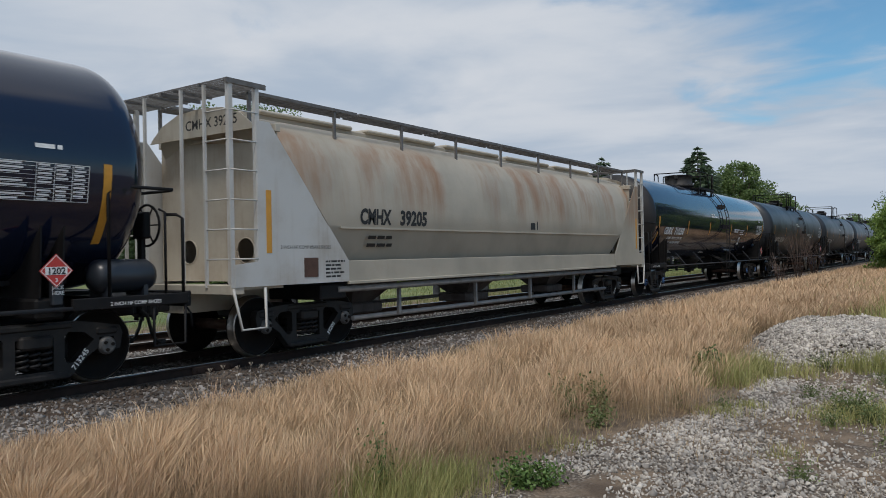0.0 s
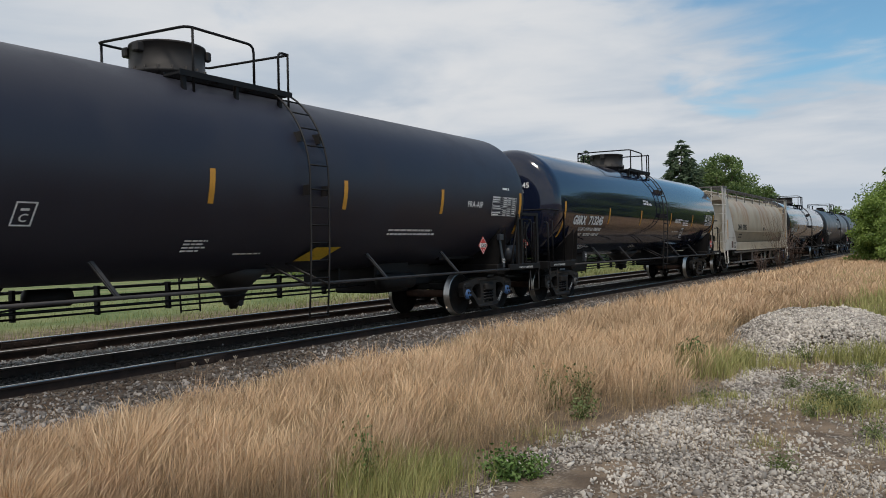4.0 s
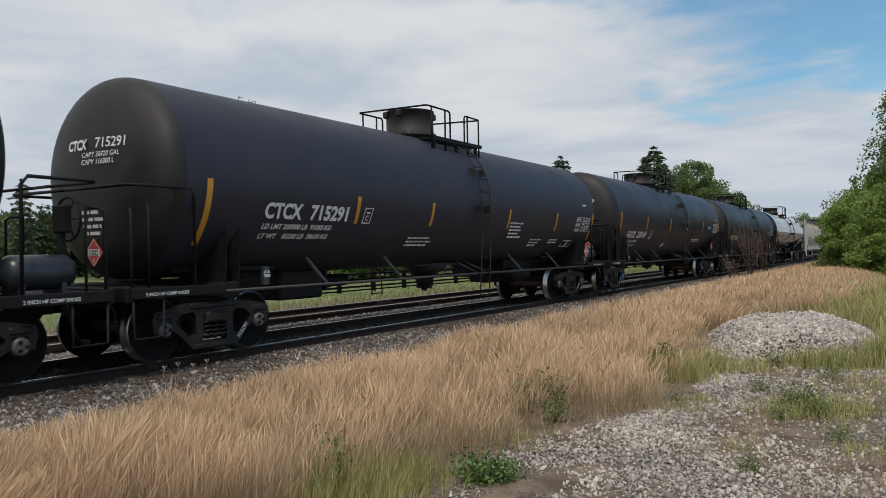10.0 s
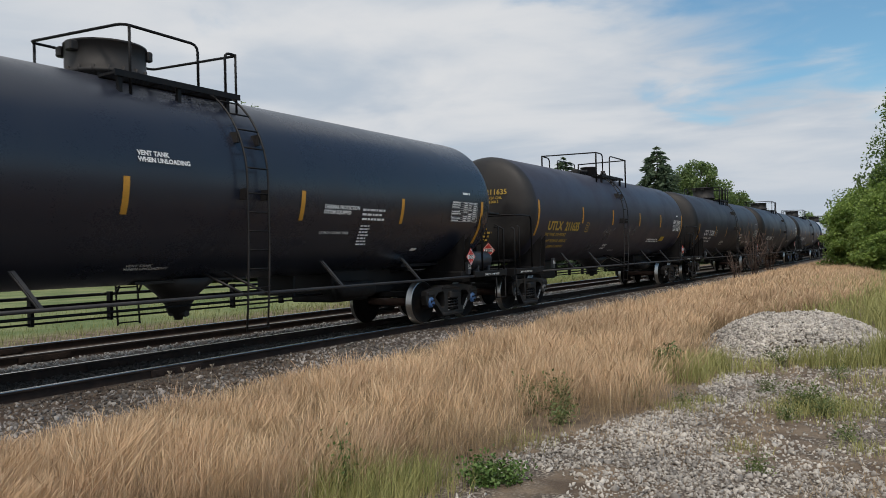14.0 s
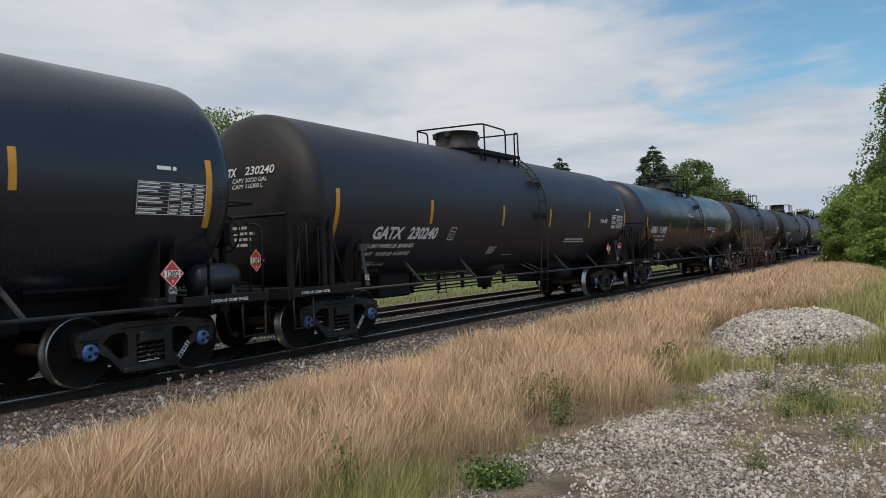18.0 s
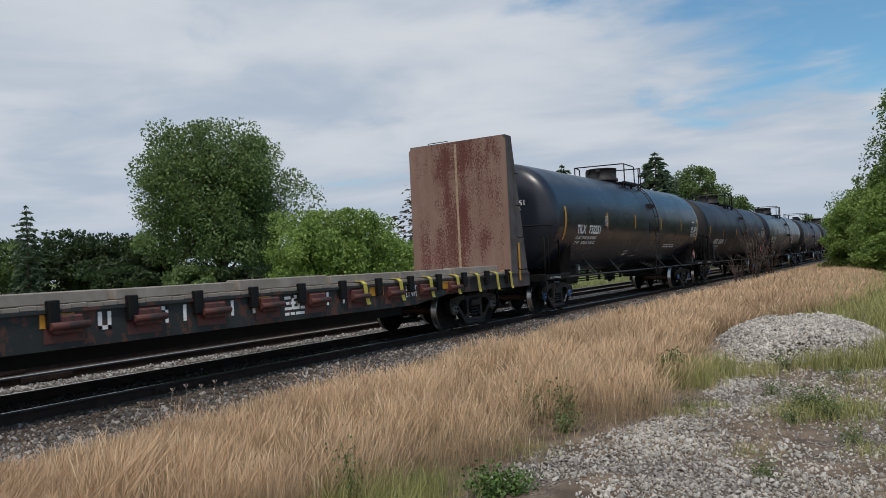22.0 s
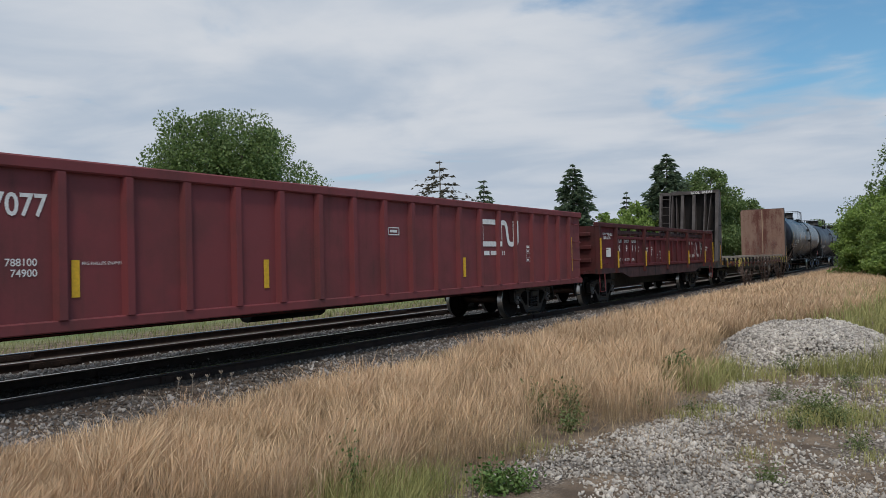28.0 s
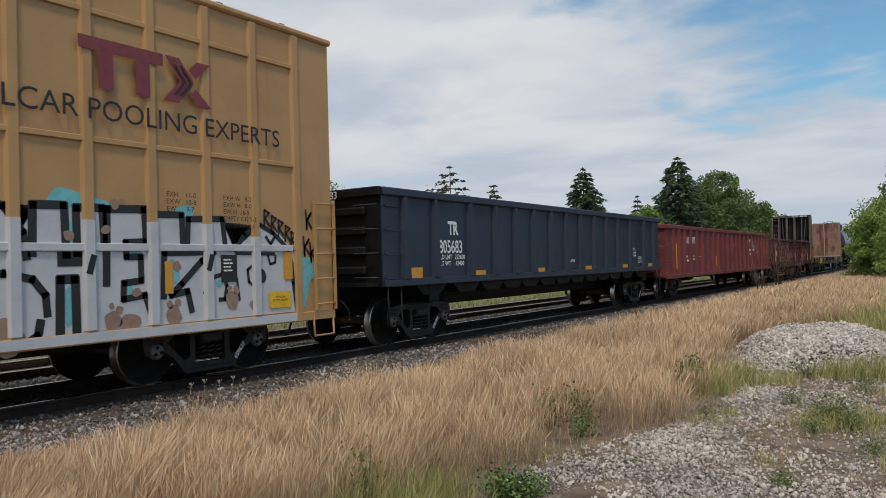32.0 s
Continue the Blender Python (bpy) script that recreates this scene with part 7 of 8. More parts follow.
    part("lettering", car_code("BCOL", 0.2, 0.78, "white"), None, car, "white car code", pose(-7.35, -1.4275, 0.92, 90, 0, 0))
    part("lettering", bars([(i * 0.42, 0, 0.055, 0.22) for i in range(13)] + [(i * 0.42 + 0.13, 0, 0.05, 0.22) for i in (1, 2, 3, 5, 7, 9, 10, 12)] + [(i * 0.42, 0, 0.18, 0.05) for i in (0, 1, 5)] + [(i * 0.42, 0.17, 0.18, 0.05) for i in (2, 3, 7, 9)], "white"), None, car, "faded white letters as bars", pose(-1.9, -1.4275, 0.90, 90, 0, 0))
    for e in (-1, 1):
        bm = bmesh.new()
        Y, zt, xi = 1.44, 4.62, 9.60
        T = lambda x: e * x
        vs = [(T(xi), -Y, 1.2), (T(xi), -Y, zt - 0.1), (T(xi), -Y + 0.1, zt), (T(xi), Y - 0.1, zt), (T(xi), Y, zt - 0.1), (T(xi), Y, 1.2)]
        slab(bm, vs if e > 0 else vs[::-1], -0.03)
        part("bulkhead_plate", bm, "bulkhead", car, "rust-flaked brown bulkhead plate")
        inner = T(xi) - e * 0.032
        part("bulkhead_seam", box(bmesh.new(), min(inner, inner - e * 0.008), max(inner, inner - e * 0.008), -0.03, 0.03, 1.3, zt - 0.05), "seam_tan", car, "pale weld seam down the plate")
        for s in (-1, 1):
            bm = bmesh.new()
            vs = [(T(xi), s * Y, 0.86), (T(10.56), s * Y, 0.86), (T(10.42), s * Y, 1.5), (T(xi + 0.30), s * Y, zt - 0.02), (T(xi), s * Y, zt - 0.1)]
            slab(bm, vs if e * s < 0 else vs[::-1], 0.02)
            vs = [(T(10.56), s * Y, 0.86), (T(10.56), s * (Y - 0.16), 0.86), (T(xi + 0.30), s * (Y - 0.16), zt), (T(xi + 0.30), s * Y, zt)]
            slab(bm, vs if e * s < 0 else vs[::-1], 0.02)
            part("bulkhead_side", bm, "bulk_grey", car, "sooty grey side of the bulkhead")
            side_panel(car, T(10.0) - 0.05, T(10.0) + 0.05, 1.0, 1.95, "yellow", "amber reflective stripe", -Y - 0.022)
        back = T(xi + 0.034)
        # added sheet: paints the recess shade between the posts on the plate's back
        part("shade_sheet", box(bmesh.new(), min(back, back + e * 0.006), max(back, back + e * 0.006), -Y + 0.03, Y - 0.03, 1.2, zt - 0.12), "bulk_dark", car, "back of the bulkhead, painted black as shade between its posts")
        for y, w in ((-0.26, 0.15), (0.30, 0.15), (-0.72, 0.045), (0.86, 0.045)):
            bm = bmesh.new()
            top_y = y if w > 0.1 else y - 0.06
            vs = [(T(xi + 0.04), y, 1.2), (T(10.45), y, 1.2), (T(xi + 0.27), top_y, zt - 0.1), (T(xi + 0.04), top_y, zt - 0.1)]
            slab(bm, vs if e < 0 else vs[::-1], 0.03)
            slab(bm, [(T(10.45), y - w / 2, 1.2), (T(10.45), y + w / 2, 1.2), (T(xi + 0.27), top_y + w / 2, zt - 0.1), (T(xi + 0.27), top_y - w / 2, zt - 0.1)], 0.02)
            part("bulkhead_post", bm, "bulk_grey", car, "tapered grey post behind the bulkhead")
        for y, lean in ((-0.98, 0.22), (0.62, -0.12)):
            bm = bmesh.new()
            vs = [(T(xi + 0.05), y + lean, 1.2), (T(10.40), y + lean, 1.2), (T(xi + 0.22), y - lean * 0.3, zt - 0.2), (T(xi + 0.05), y - lean * 0.3, zt - 0.2)]
            slab(bm, vs if e < 0 else vs[::-1], 0.03)
            part("bulkhead_brace", bm, "bulk_grey", car, "slanted grey web plate behind the bulkhead")
        bm = bmesh.new()
        box(bm, min(T(xi), T(xi + 0.32)), max(T(xi), T(xi + 0.32)), -Y + 0.02, Y - 0.02, zt - 0.14, zt + 0.02, 0.01)
        rod(bm, [(T(xi + 0.1), 0.3, zt), (T(xi + 0.1), 0.3, zt + 0.07), (T(xi + 0.1), 0.9, zt + 0.07), (T(xi + 0.1), 0.9, zt)], 0.012, 5)
        part("bulkhead_cap", bm, "bulk_grey", car)
        for y0, y1, za, zb in ((-1.22, -0.72, 1.45, 2.7), (0.88, 1.34, 1.9, 4.5)):
            bm = bmesh.new()
            for z in np.arange(za, zb, 0.40):
                x = 10.50 - (z - 1.0) / 3.6 * 0.5
                rod(bm, [(T(x), y0, z), (T(x), y1, z)], 0.016, 5)
            if y0 > 0:
                for y in (y0, y1):
                    rod(bm, [(T(10.52), y, 1.2), (T(10.02), y, 4.5)], 0.028, 5)
            part("ladder", bm, "bulk_grey", car)
        for z in (1.3, 2.1, 2.9, 3.7):
            bm = bmesh.new()
            grab(bm, T(10.35 - (z - 1) * 0.12), T(9.95), -Y - 0.02, z, -1)
            part("grab_iron", bm, "iron", car)
        bm = bmesh.new()
        box(bm, min(T(9.66), T(10.6)), max(T(9.66), T(10.6)), -1.44, 1.44, 0.84, 1.18, 0.02)
        part("end_sill", bm, "flat_dark", car)
        coupler(car, T(10.55), e)
    part("lettering", words("BCOL  864359", 0.17, "white", 0, 0.003), None, car, "white car code", pose(-9.985, -0.12, 4.49, 90, 0, -90))
    for x, s in ((-7.95, 1), (8.35, 1)):
        truck(car, x, "cap_grey", "old")
    for k in range(9):
        xa = -9.4 + k * 2.05
        part("deck_runner", box(bmesh.new(), xa, xa + 1.95, -1.38, -1.08, 1.25, 1.38 + 0.03 * rs.random(), 0.012), "wood", car, "loose weathered timber")
        part("deck_runner", box(bmesh.new(), xa + 0.1, xa + 1.9, 0.9, 1.3, 1.25, 1.34, 0.012), "wood", car, "loose weathered timber")
    return car


def blob(cx, cy, r, n, seed, squash=1.0, wob=0.25):
    rs = random.Random(seed)
    ph = [rs.uniform(0, 6.28) for _ in range(3)]
    return [(cx + r * (1 + wob * math.sin(2 * a + ph[0]) * 0.6 + wob * 0.4 * math.sin(3 * a + ph[1])) * math.cos(a),
             cy + squash * r * (1 + wob * math.sin(2 * a + ph[2]) * 0.6) * math.sin(a)) for a in np.linspace(0, 2 * math.pi, n, endpoint=False)]


def flat_shapes(polys, key):
    bm = bmesh.new()
    for poly in polys:
        bm.faces.new([bm.verts.new((x, y, 0)) for x, y in poly])
    bmesh.ops.triangulate(bm, faces=bm.faces)
    return as_mesh("spray_paint", bm, [key])


def box_car(u):
    car = tagged(new("box_car"), "mustard-yellow high box car with spray-painted graffiti along its lower side", "box car")
    TRAIN.append((car, u))
    L, Y, z0, z1 = 9.2, 1.52, 0.78, 5.18
    bm = bmesh.new()
    box(bm, -L, L, -Y, Y, z0, z1)
    part("body", bm, "box_yellow", car, "mustard-yellow steel body")
    bm = bmesh.new()
    box(bm, -L - 0.05, L + 0.05, -Y - 0.06, Y + 0.06, z1, z1 + 0.10, 0.03)
    for x in np.arange(-L + 0.6, L, 1.2):
        box(bm, x - 0.05, x + 0.05, -Y, Y, z1 + 0.1, z1 + 0.13)
    part("roof", bm, "box_yellow", car)
    for s in (-1, 1):
        for k in range(20):
            x = L - 0.80 - k * 0.86
            bm = bmesh.new()
            rib(bm, x, s * Y, s, 0.17, 0.05, z0 + 0.05, z1 - 0.02)
            part("side_post", bm, "box_yellow", car)
        for z in (1.84, 3.12, 4.66):
            bm = bmesh.new()
            box(bm, -L + 0.7, L - 0.7, min(s * Y, s * (Y + 0.035)), max(s * Y, s * (Y + 0.035)), z - 0.035, z + 0.035, 0.008)
            part("side_rail", bm, "box_yellow", car)
        bm = bmesh.new()
        box(bm, -L, L, min(s * Y, s * (Y + 0.05)), max(s * Y, s * (Y + 0.05)), z0 - 0.08, z0 + 0.06, 0.01)
        part("side_sill", bm, "box_yellow", car)
    for e in (-1, 1):
        bm = bmesh.new()
        for z in np.arange(1.3, 4.9, 0.45):
            box(bm, min(e * L, e * (L + 0.06)), max(e * L, e * (L + 0.06)), -1.3, 1.3, z - 0.09, z + 0.09, 0.03)
        part("end_corrugation", bm, "box_yellow", car)
        bm = bmesh.new()
        for x in (L - 0.02, L - 0.46):
            box(bm, e * x - 0.02, e * x + 0.02, -Y - 0.09, -Y - 0.05, 0.85, 2.62)
        for z in np.arange(0.95, 2.65, 0.40):
            rod(bm, [(e * (L - 0.02), -Y - 0.08, z), (e * (L - 0.46), -Y - 0.08, z)], 0.015, 5)
        rod(bm, [(e * (L - 0.05), -Y - 0.03, 0.8), (e * (L - 0.05), -Y - 0.05, 0.45), (e * (L - 0.5), -Y - 0.05, 0.45), (e * (L - 0.5), -Y - 0.03, 0.8)], 0.02, 5)
        part("ladder", bm, "box_yellow", car)
        bm = bmesh.new()
        box(bm, min(e * L, e * (L + 0.35)), max(e * L, e * (L + 0.35)), -1.2, 1.2, 0.80, 0.88)
        box(bm, min(e * 5.5, e * (L + 0.4)), max(e * 5.5, e * (L + 0.4)), -0.25, 0.25, 0.66, 0.95)
        part("end_platform", bm, "iron", car)
        coupler(car, e * (L + 0.4), e)
    bm = bmesh.new()
    box(bm, -8.0, 8.0, -0.3, 0.3, 0.5, 0.8)
    for x in (-7.08, 7.08):
        box(bm, x - 0.2, x + 0.2, -1.4, 1.4, 0.74, 0.95)
    part("underframe", bm, "iron", car)
    for x in (-7.08, 7.08):
        truck(car, x, "cap_grey", "old", "659637")
    yw = -Y - 0.066
    F = lambda x, z, y=yw: pose(L + x, y, z, 90, 0, 0)
    part("lettering", words("RAILCAR POOLING EXPERTS", 0.36, "letter_black", 0, 0.0), None, car, "black slogan lettering", F(-5.80, 3.36) @ Matrix.Diagonal((1.0, 1.0, 1, 1)))
    t = 0.16
    part("logo", flat_shapes([[(0, 0.6), (0.0, 0.44), (1.15, 0.44), (1.15, 0.6)], [(0.25, 0.44), (0.25, 0), (0.45, 0), (0.45, 0.44)], [(0.75, 0.44), (0.75, 0), (0.95, 0), (0.95, 0.44)],
                              [(1.18, 0.6), (1.40, 0.6), (1.62, 0.33), (1.62, 0.27), (1.38, 0), (1.14, 0), (1.40, 0.30)], [(1.66, 0.37), (1.90, 0.6), (1.68, 0.6), (1.55, 0.47)], [(1.66, 0.23), (1.92, 0), (1.70, 0), (1.55, 0.13)]], "logo_red"), None, car, "maroon geometric logo", F(-4.36, 3.74))
    part("logo", flat_shapes([[(d + 0.0, 0.50), (d + 0.04, 0.50), (d + 0.20, 0.30), (d + 0.04, 0.10), (d, 0.10), (d + 0.16, 0.30)] for d in (1.30, 1.40)], "letter_black"), None, car, "black chevrons in the logo", F(-4.36, 3.74, yw - 0.012))
    part("lettering", words("EXH    17-0\nEXW   10-8\nEW      9-7", 0.095, "letter_black"), None, car, "small black stencil", F(-3.2, 2.50))
    part("lettering", words("EXH W   8-2\nEXW H   8-0\nEW H  16-9\nEMPTY CG 5-2\nFLOOR H  3-6", 0.095, "letter_black"), None, car, "small black stencil", F(-2.28, 2.50))
    p = side_panel(car, L - 1.42, L - 0.98, 0.94, 1.18, "pale_yellow", "yellow warning sign", -Y - 0.022, "warning_sign")
    part("lettering", words("THIS CAR\nEXCESS HEIGHT", 0.045, "letter_black", 0, 0, "CENTER"), None, p, "black sign lettering", F(-1.20, 1.085, -Y - 0.0295))
    for x, z, w in ((-3.15, 1.24, 0.06), (-1.02, 1.36, 0.09), (-6.0, 1.3, 0.07)):
        side_panel(car, L + x - w, L + x + w, z, z + 0.42, "yellow", "yellow reflective stripe", -Y - 0.018)
    # spray paint on the sheets: a white field, heavy black outlines, cyan behind them and brown paw marks
    ys = -Y - 0.004
    field = [(-12.0, 0.80), (-0.84, 0.86), (-0.86, 1.75), (-1.2, 2.08), (-1.57, 2.16), (-2.05, 1.80), (-2.25, 2.20), (-2.9, 2.22), (-3.4, 2.25), (-4.0, 2.29), (-4.86, 2.29), (-5.0, 2.05), (-5.3, 2.33), (-6.2, 2.30), (-6.5, 2.0), (-7.0, 2.2), (-12.0, 2.2)]
    for i, (x, z, r, sq) in enumerate([(-4.5, 2.36, 0.24, 0.7), (-4.15, 2.30, 0.22, 0.5), (-2.9, 2.27, 0.17, 0.8), (-2.08, 1.98, 0.20, 1.2), (-0.74, 1.36, 0.17, 2.9), (-0.58, 1.50, 0.16, 1.1), (-5.7, 2.32, 0.3, 0.5), (-7.2, 2.2, 0.5, 0.5)]):
        part("spray_patch", flat_shapes([blob(x, z, r, 14, i, sq)], "graf_cyan"), None, car, "cyan sprayed patch", F(0, 0, ys - 0.0004 * i))
    part("graffiti", flat_shapes([field], "graf_white"), None, car, "white sprayed field", F(0, 0, ys - 0.005))
    for i, (x, z, r, sq) in enumerate([(-4.49, 1.15, 0.06, 4.5), (-3.08, 1.52, 0.10, 1.6), (-3.64, 1.80, 0.09, 0.7), (-3.72, 1.29, 0.07, 1.2), (-4.46, 1.98, 0.05, 3.0), (-5.15, 1.55, 0.10, 0.6), (-2.33, 1.34, 0.06, 0.8), (-1.0, 1.55, 0.05, 4.0)]):
        part("spray_patch", flat_shapes([blob(x, z, r, 12, i + 9, sq)], "graf_cyan"), None, car, "cyan sprayed patch", F(0, 0, ys - 0.0065 - 0.0003 * i))

    def stroke(pts, w=0.09, y=ys - 0.0100):
        polys = []
        for (xa, za), (xb, zb) in zip(pts, pts[1:]):
            d = Vector((xb - xa, zb - za)).normalized()
            n = Vector((-d.y, d.x)) * w / 2
            e2 = d * w * 0.35
            polys.append([(xa - n.x - e2.x, za - n.y - e2.y), (xb - n.x + e2.x, zb - n.y + e2.y), (xb + n.x + e2.x, zb + n.y + e2.y), (xa + n.x - e2.x, za + n.y - e2.y)])
        part("spray_outline", flat_shapes(polys, "graf_black"), None, car, "black sprayed outline", F(0, 0, y))
    for pts, w in (([(-6.3, 1.9), (-6.1, 2.28), (-5.5, 2.37), (-5.2, 2.28), (-5.0, 2.0), (-4.96, 1.72)], 0.09), ([(-5.9, 0.8), (-6.0, 1.5), (-5.2, 1.55), (-4.9, 1.48), (-4.76, 1.3), (-4.74, 1.08)], 0.09),
                   ([(-4.90, 1.76), (-4.89, 2.31), (-4.53, 2.32), (-4.51, 1.74)], 0.10), ([(-4.56, 1.70), (-4.33, 1.70)], 0.17), ([(-4.38, 1.76), (-4.39, 2.30), (-4.06, 2.31), (-4.04, 1.88)], 0.10),
                   ([(-4.60, 0.76), (-4.59, 1.47), (-4.41, 1.47), (-4.40, 0.78)], 0.11), ([(-5.05, 0.74), (-4.85, 0.85), (-4.82, 1.0)], 0.10), ([(-4.02, 1.4), (-4.00, 2.30), (-3.49, 2.32), (-3.47, 1.92)], 0.10),
                   ([(-3.50, 1.91), (-3.76, 1.90), (-3.75, 1.72), (-3.55, 1.72), (-3.55, 1.42), (-3.79, 1.40), (-3.80, 1.20), (-3.50, 1.24), (-3.42, 1.0)], 0.085), ([(-3.38, 1.8), (-3.37, 2.26), (-2.93, 2.27), (-2.92, 1.82)], 0.09),
                   ([(-2.85, 1.82), (-2.83, 2.22), (-2.26, 2.24), (-2.21, 1.82)], 0.085), ([(-3.23, 1.2), (-3.21, 1.77), (-2.42, 1.78), (-2.62, 1.66), (-2.95, 1.36), (-3.12, 1.22), (-2.86, 1.26), (-2.80, 1.0)], 0.09),
                   ([(-2.05, 1.80), (-1.86, 2.03), (-1.57, 2.18), (-1.3, 2.06), (-1.0, 1.82), (-0.93, 1.6), (-0.91, 1.3), (-0.85, 0.9)], 0.07), ([(-2.02, 1.76), (-1.3, 1.75)], 0.05),
                   ([(-1.80, 1.35), (-1.82, 1.52), (-1.70, 1.60), (-1.58, 1.52), (-1.60, 1.34), (-1.72, 1.29), (-1.80, 1.35)], 0.045), ([(-2.58, 1.22), (-2.48, 1.42), (-2.28, 1.47), (-2.2, 1.3), (-2.24, 1.12), (-2.33, 1.12)], 0.06),
                   ([(-1.45, 2.0), (-1.36, 1.9), (-1.28, 2.0)], 0.05), ([(-1.42, 1.72), (-1.38, 1.6), (-1.28, 1.62), (-1.27, 1.72)], 0.04), ([(-3.42, 0.95), (-3.40, 0.82)], 0.05), ([(-2.02, 1.4), (-1.98, 1.1)], 0.04)):
        stroke(pts, w)
    for x, z in ((-1.48, 2.30), (-1.34, 2.22), (-1.20, 2.16), (-1.06, 2.08), (-0.94, 1.99)):
        stroke([(x, z - 0.14), (x + 0.01, z + 0.10), (x + 0.10, z + 0.06), (x + 0.02, z - 0.02), (x + 0.11, z - 0.13)], 0.035)
    for x, z in ((-0.60, 2.28), (-0.66, 1.86), (-0.52, 1.76)):
        stroke([(x, z + 0.16), (x + 0.02, z - 0.14), (x + 0.02, z), (x + 0.12, z + 0.12), (x + 0.03, z), (x + 0.13, z - 0.12)], 0.035, -Y - 0.010)
    part("spray_patch", flat_shapes([blob(-1.56, 1.43, 0.085, 14, 3, 1.4)], "graf_black"), None, car, "black sprayed eye", F(0, 0, ys - 0.012))
    notice = side_panel(car, L - 2.30, L - 2.02, 1.36, 1.74, "graf_black", "small black stencil panel", ys - 0.012, "data_panel")
    part("lettering", lines_of(4, 0.17, 0.022, 0.05, 71), None, notice, "small white lines", F(-2.26, 1.66, ys - 0.0195))
    for i, (x, z, r) in enumerate([(-3.95, 0.95, 0.12), (-3.86, 1.08, 0.05), (-3.72, 0.90, 0.14), (-3.96, 1.13, 0.035), (-3.08, 0.96, 0.12), (-3.14, 1.10, 0.05), (-3.02, 1.12, 0.045), (-2.12, 1.10, 0.12), (-2.04, 1.24, 0.06), (-2.16, 1.27, 0.04), (-1.72, 1.02, 0.07), (-1.62, 1.06, 0.045), (-4.48, 1.97, 0.07), (-4.02, 2.05, 0.06), (-3.02, 1.60, 0.06), (-3.62, 1.28, 0.06), (-0.80, 1.28, 0.06), (-0.77, 1.12, 0.05), (-3.9, 2.36, 0.06), (-3.8, 2.40, 0.04), (-5.2, 0.86, 0.2)]):
        part("spray_spot", flat_shapes([blob(x, z, r, 12, i + 30)], "graf_brown"), None, car, "brown sprayed spot", F(0, 0, ys - 0.0135))
    for k in range(1, 13):
        x = -0.80 - 0.86 * k
        bm = bmesh.new()
        rib(bm, L + x, -Y - 0.002, -1, 0.17, 0.062, 0.86, 2.16 if k != 1 else 2.0)
        part("painted_post", bm, "graf_white", car, "side post under white spray paint")
        if k % 2 == 0:
            stroke([(x - 0.02, 1.55), (x + 0.03, 1.72)], 0.08, -Y - 0.068)
    part("painted_sill", box(bmesh.new(), -L + 1.0, L - 0.88, -Y - 0.056, -Y - 0.046, z0 - 0.06, z0 + 0.055), "graf_white", car, "side sill under white spray paint")
    part("painted_rail", box(bmesh.new(), -L + 1.0, L - 0.92, -Y - 0.040, -Y - 0.002, 1.79, 1.885, 0.008), "graf_white", car, "side rail under white spray paint")
    return car


# ---- the train, from its far head to its tail ----
W1 = ("LD LMT 195900 LB  88850 KG", "LT WT    90100 LB  40850 KG")
W2 = ("LD LMT 194900 LB  88400 KG", "LT WT    91100 LB  41300 KG")
W3 = ("LD LMT 197300 LB  89500 KG", "LT WT    65700 LB  29800 KG")
W5 = ("LD LMT 200900 LB  91050 KG", "LT WT    85200 LB  38650 KG")
W4 = ("LD LMT 194300 LB  88100 KG", "LT WT    91700 LB  41600 KG")


def yellow_panel(x, z, w, h, lean=0.0):
    def add(car):
        bm = bars([(0, 0, w, h)], "sign_yellow", lean)
        part("panel", bm, None, car, "yellow painted panel", on_tank(x, z, 0.03))
    return add


def scrawl(car):
    yellow_panel(4.45, 1.80, 0.5, 0.2, 0.0)(car)
    rs = random.Random(12)
    for x, z in ((-2.9, 1.45), (-2.3, 1.75), (0.1, 1.85)):
        bm = bmesh.new()
        for k in range(22):
            a = (rs.uniform(0, 0.9), rs.uniform(0, 0.5))
            rod(bm, [(a[0], a[1], 0), (a[0] + rs.uniform(-0.12, 0.12), a[1] + rs.uniform(-0.05, 0.2), 0.002)], 0.008, 3)
        part("scrawl", bm, "cap_grey", car, "pale sprayed scrawl", on_tank(x, z, 0.02))


def bands_of(*where):
    def build(car):
        for x, w in where:
            part("repainted_band", repaint_band(x, w), "band_blue", car, "strip of newer slate-blue paint")
    return build


GBX = dict(mark="GBRX", nose=-7.58, limits=W1, rail="open", x_text=-6.96, z_text=2.07, gap=1.08, plate=None, stripes=(-4.39, -1.57, 1.68, 4.49), stripe_z=2.10, ladder_x=0.55, half=7.8, tail=7.62)
GAX = dict(limits=W2, slant=0.18, x_text=-6.60, gap=1.18, writing="short", ladder_x=0.72, radius=1.53, half=7.72)
tank_car(104.9, "713190", "black tank car far ahead in the train", "black_semi", top="closed")
tank_car(86.7, "713188", "slate-grey tank car far ahead in the train", "grey_tank", "grey_tank", top="open")
tank_car(68.6, "713186", "slate-grey tank car with dark running gear", "grey_tank", "grey_tank", top="open")
tank_car(50.5, "713184", "slate-grey tank car with dark running gear", "grey_tank", "grey_tank", top="open")
tank_car(32.4, "710260", "glossy black tank car reflecting the sky", "black_gloss", **GBX)
hopper_car(15.12)
tank_car(-2.41, "713245", "glossy black tank car with yellow stripes and white lettering", "black_gloss", "black_gloss", cap="cap_grey", **GBX)
tank_car(-20.36, "230095", "matt black tank car with a yellow panel on its side", "black_matt", panel="FRA-AIP", extra=yellow_panel(0.9, 1.35, 0.62, 0.42, 0.5), **GAX)
tank_car(-38.25, "230149", "matt black tank car with slanted white lettering", "black_matt", panel="FRA-AIP", **GAX)
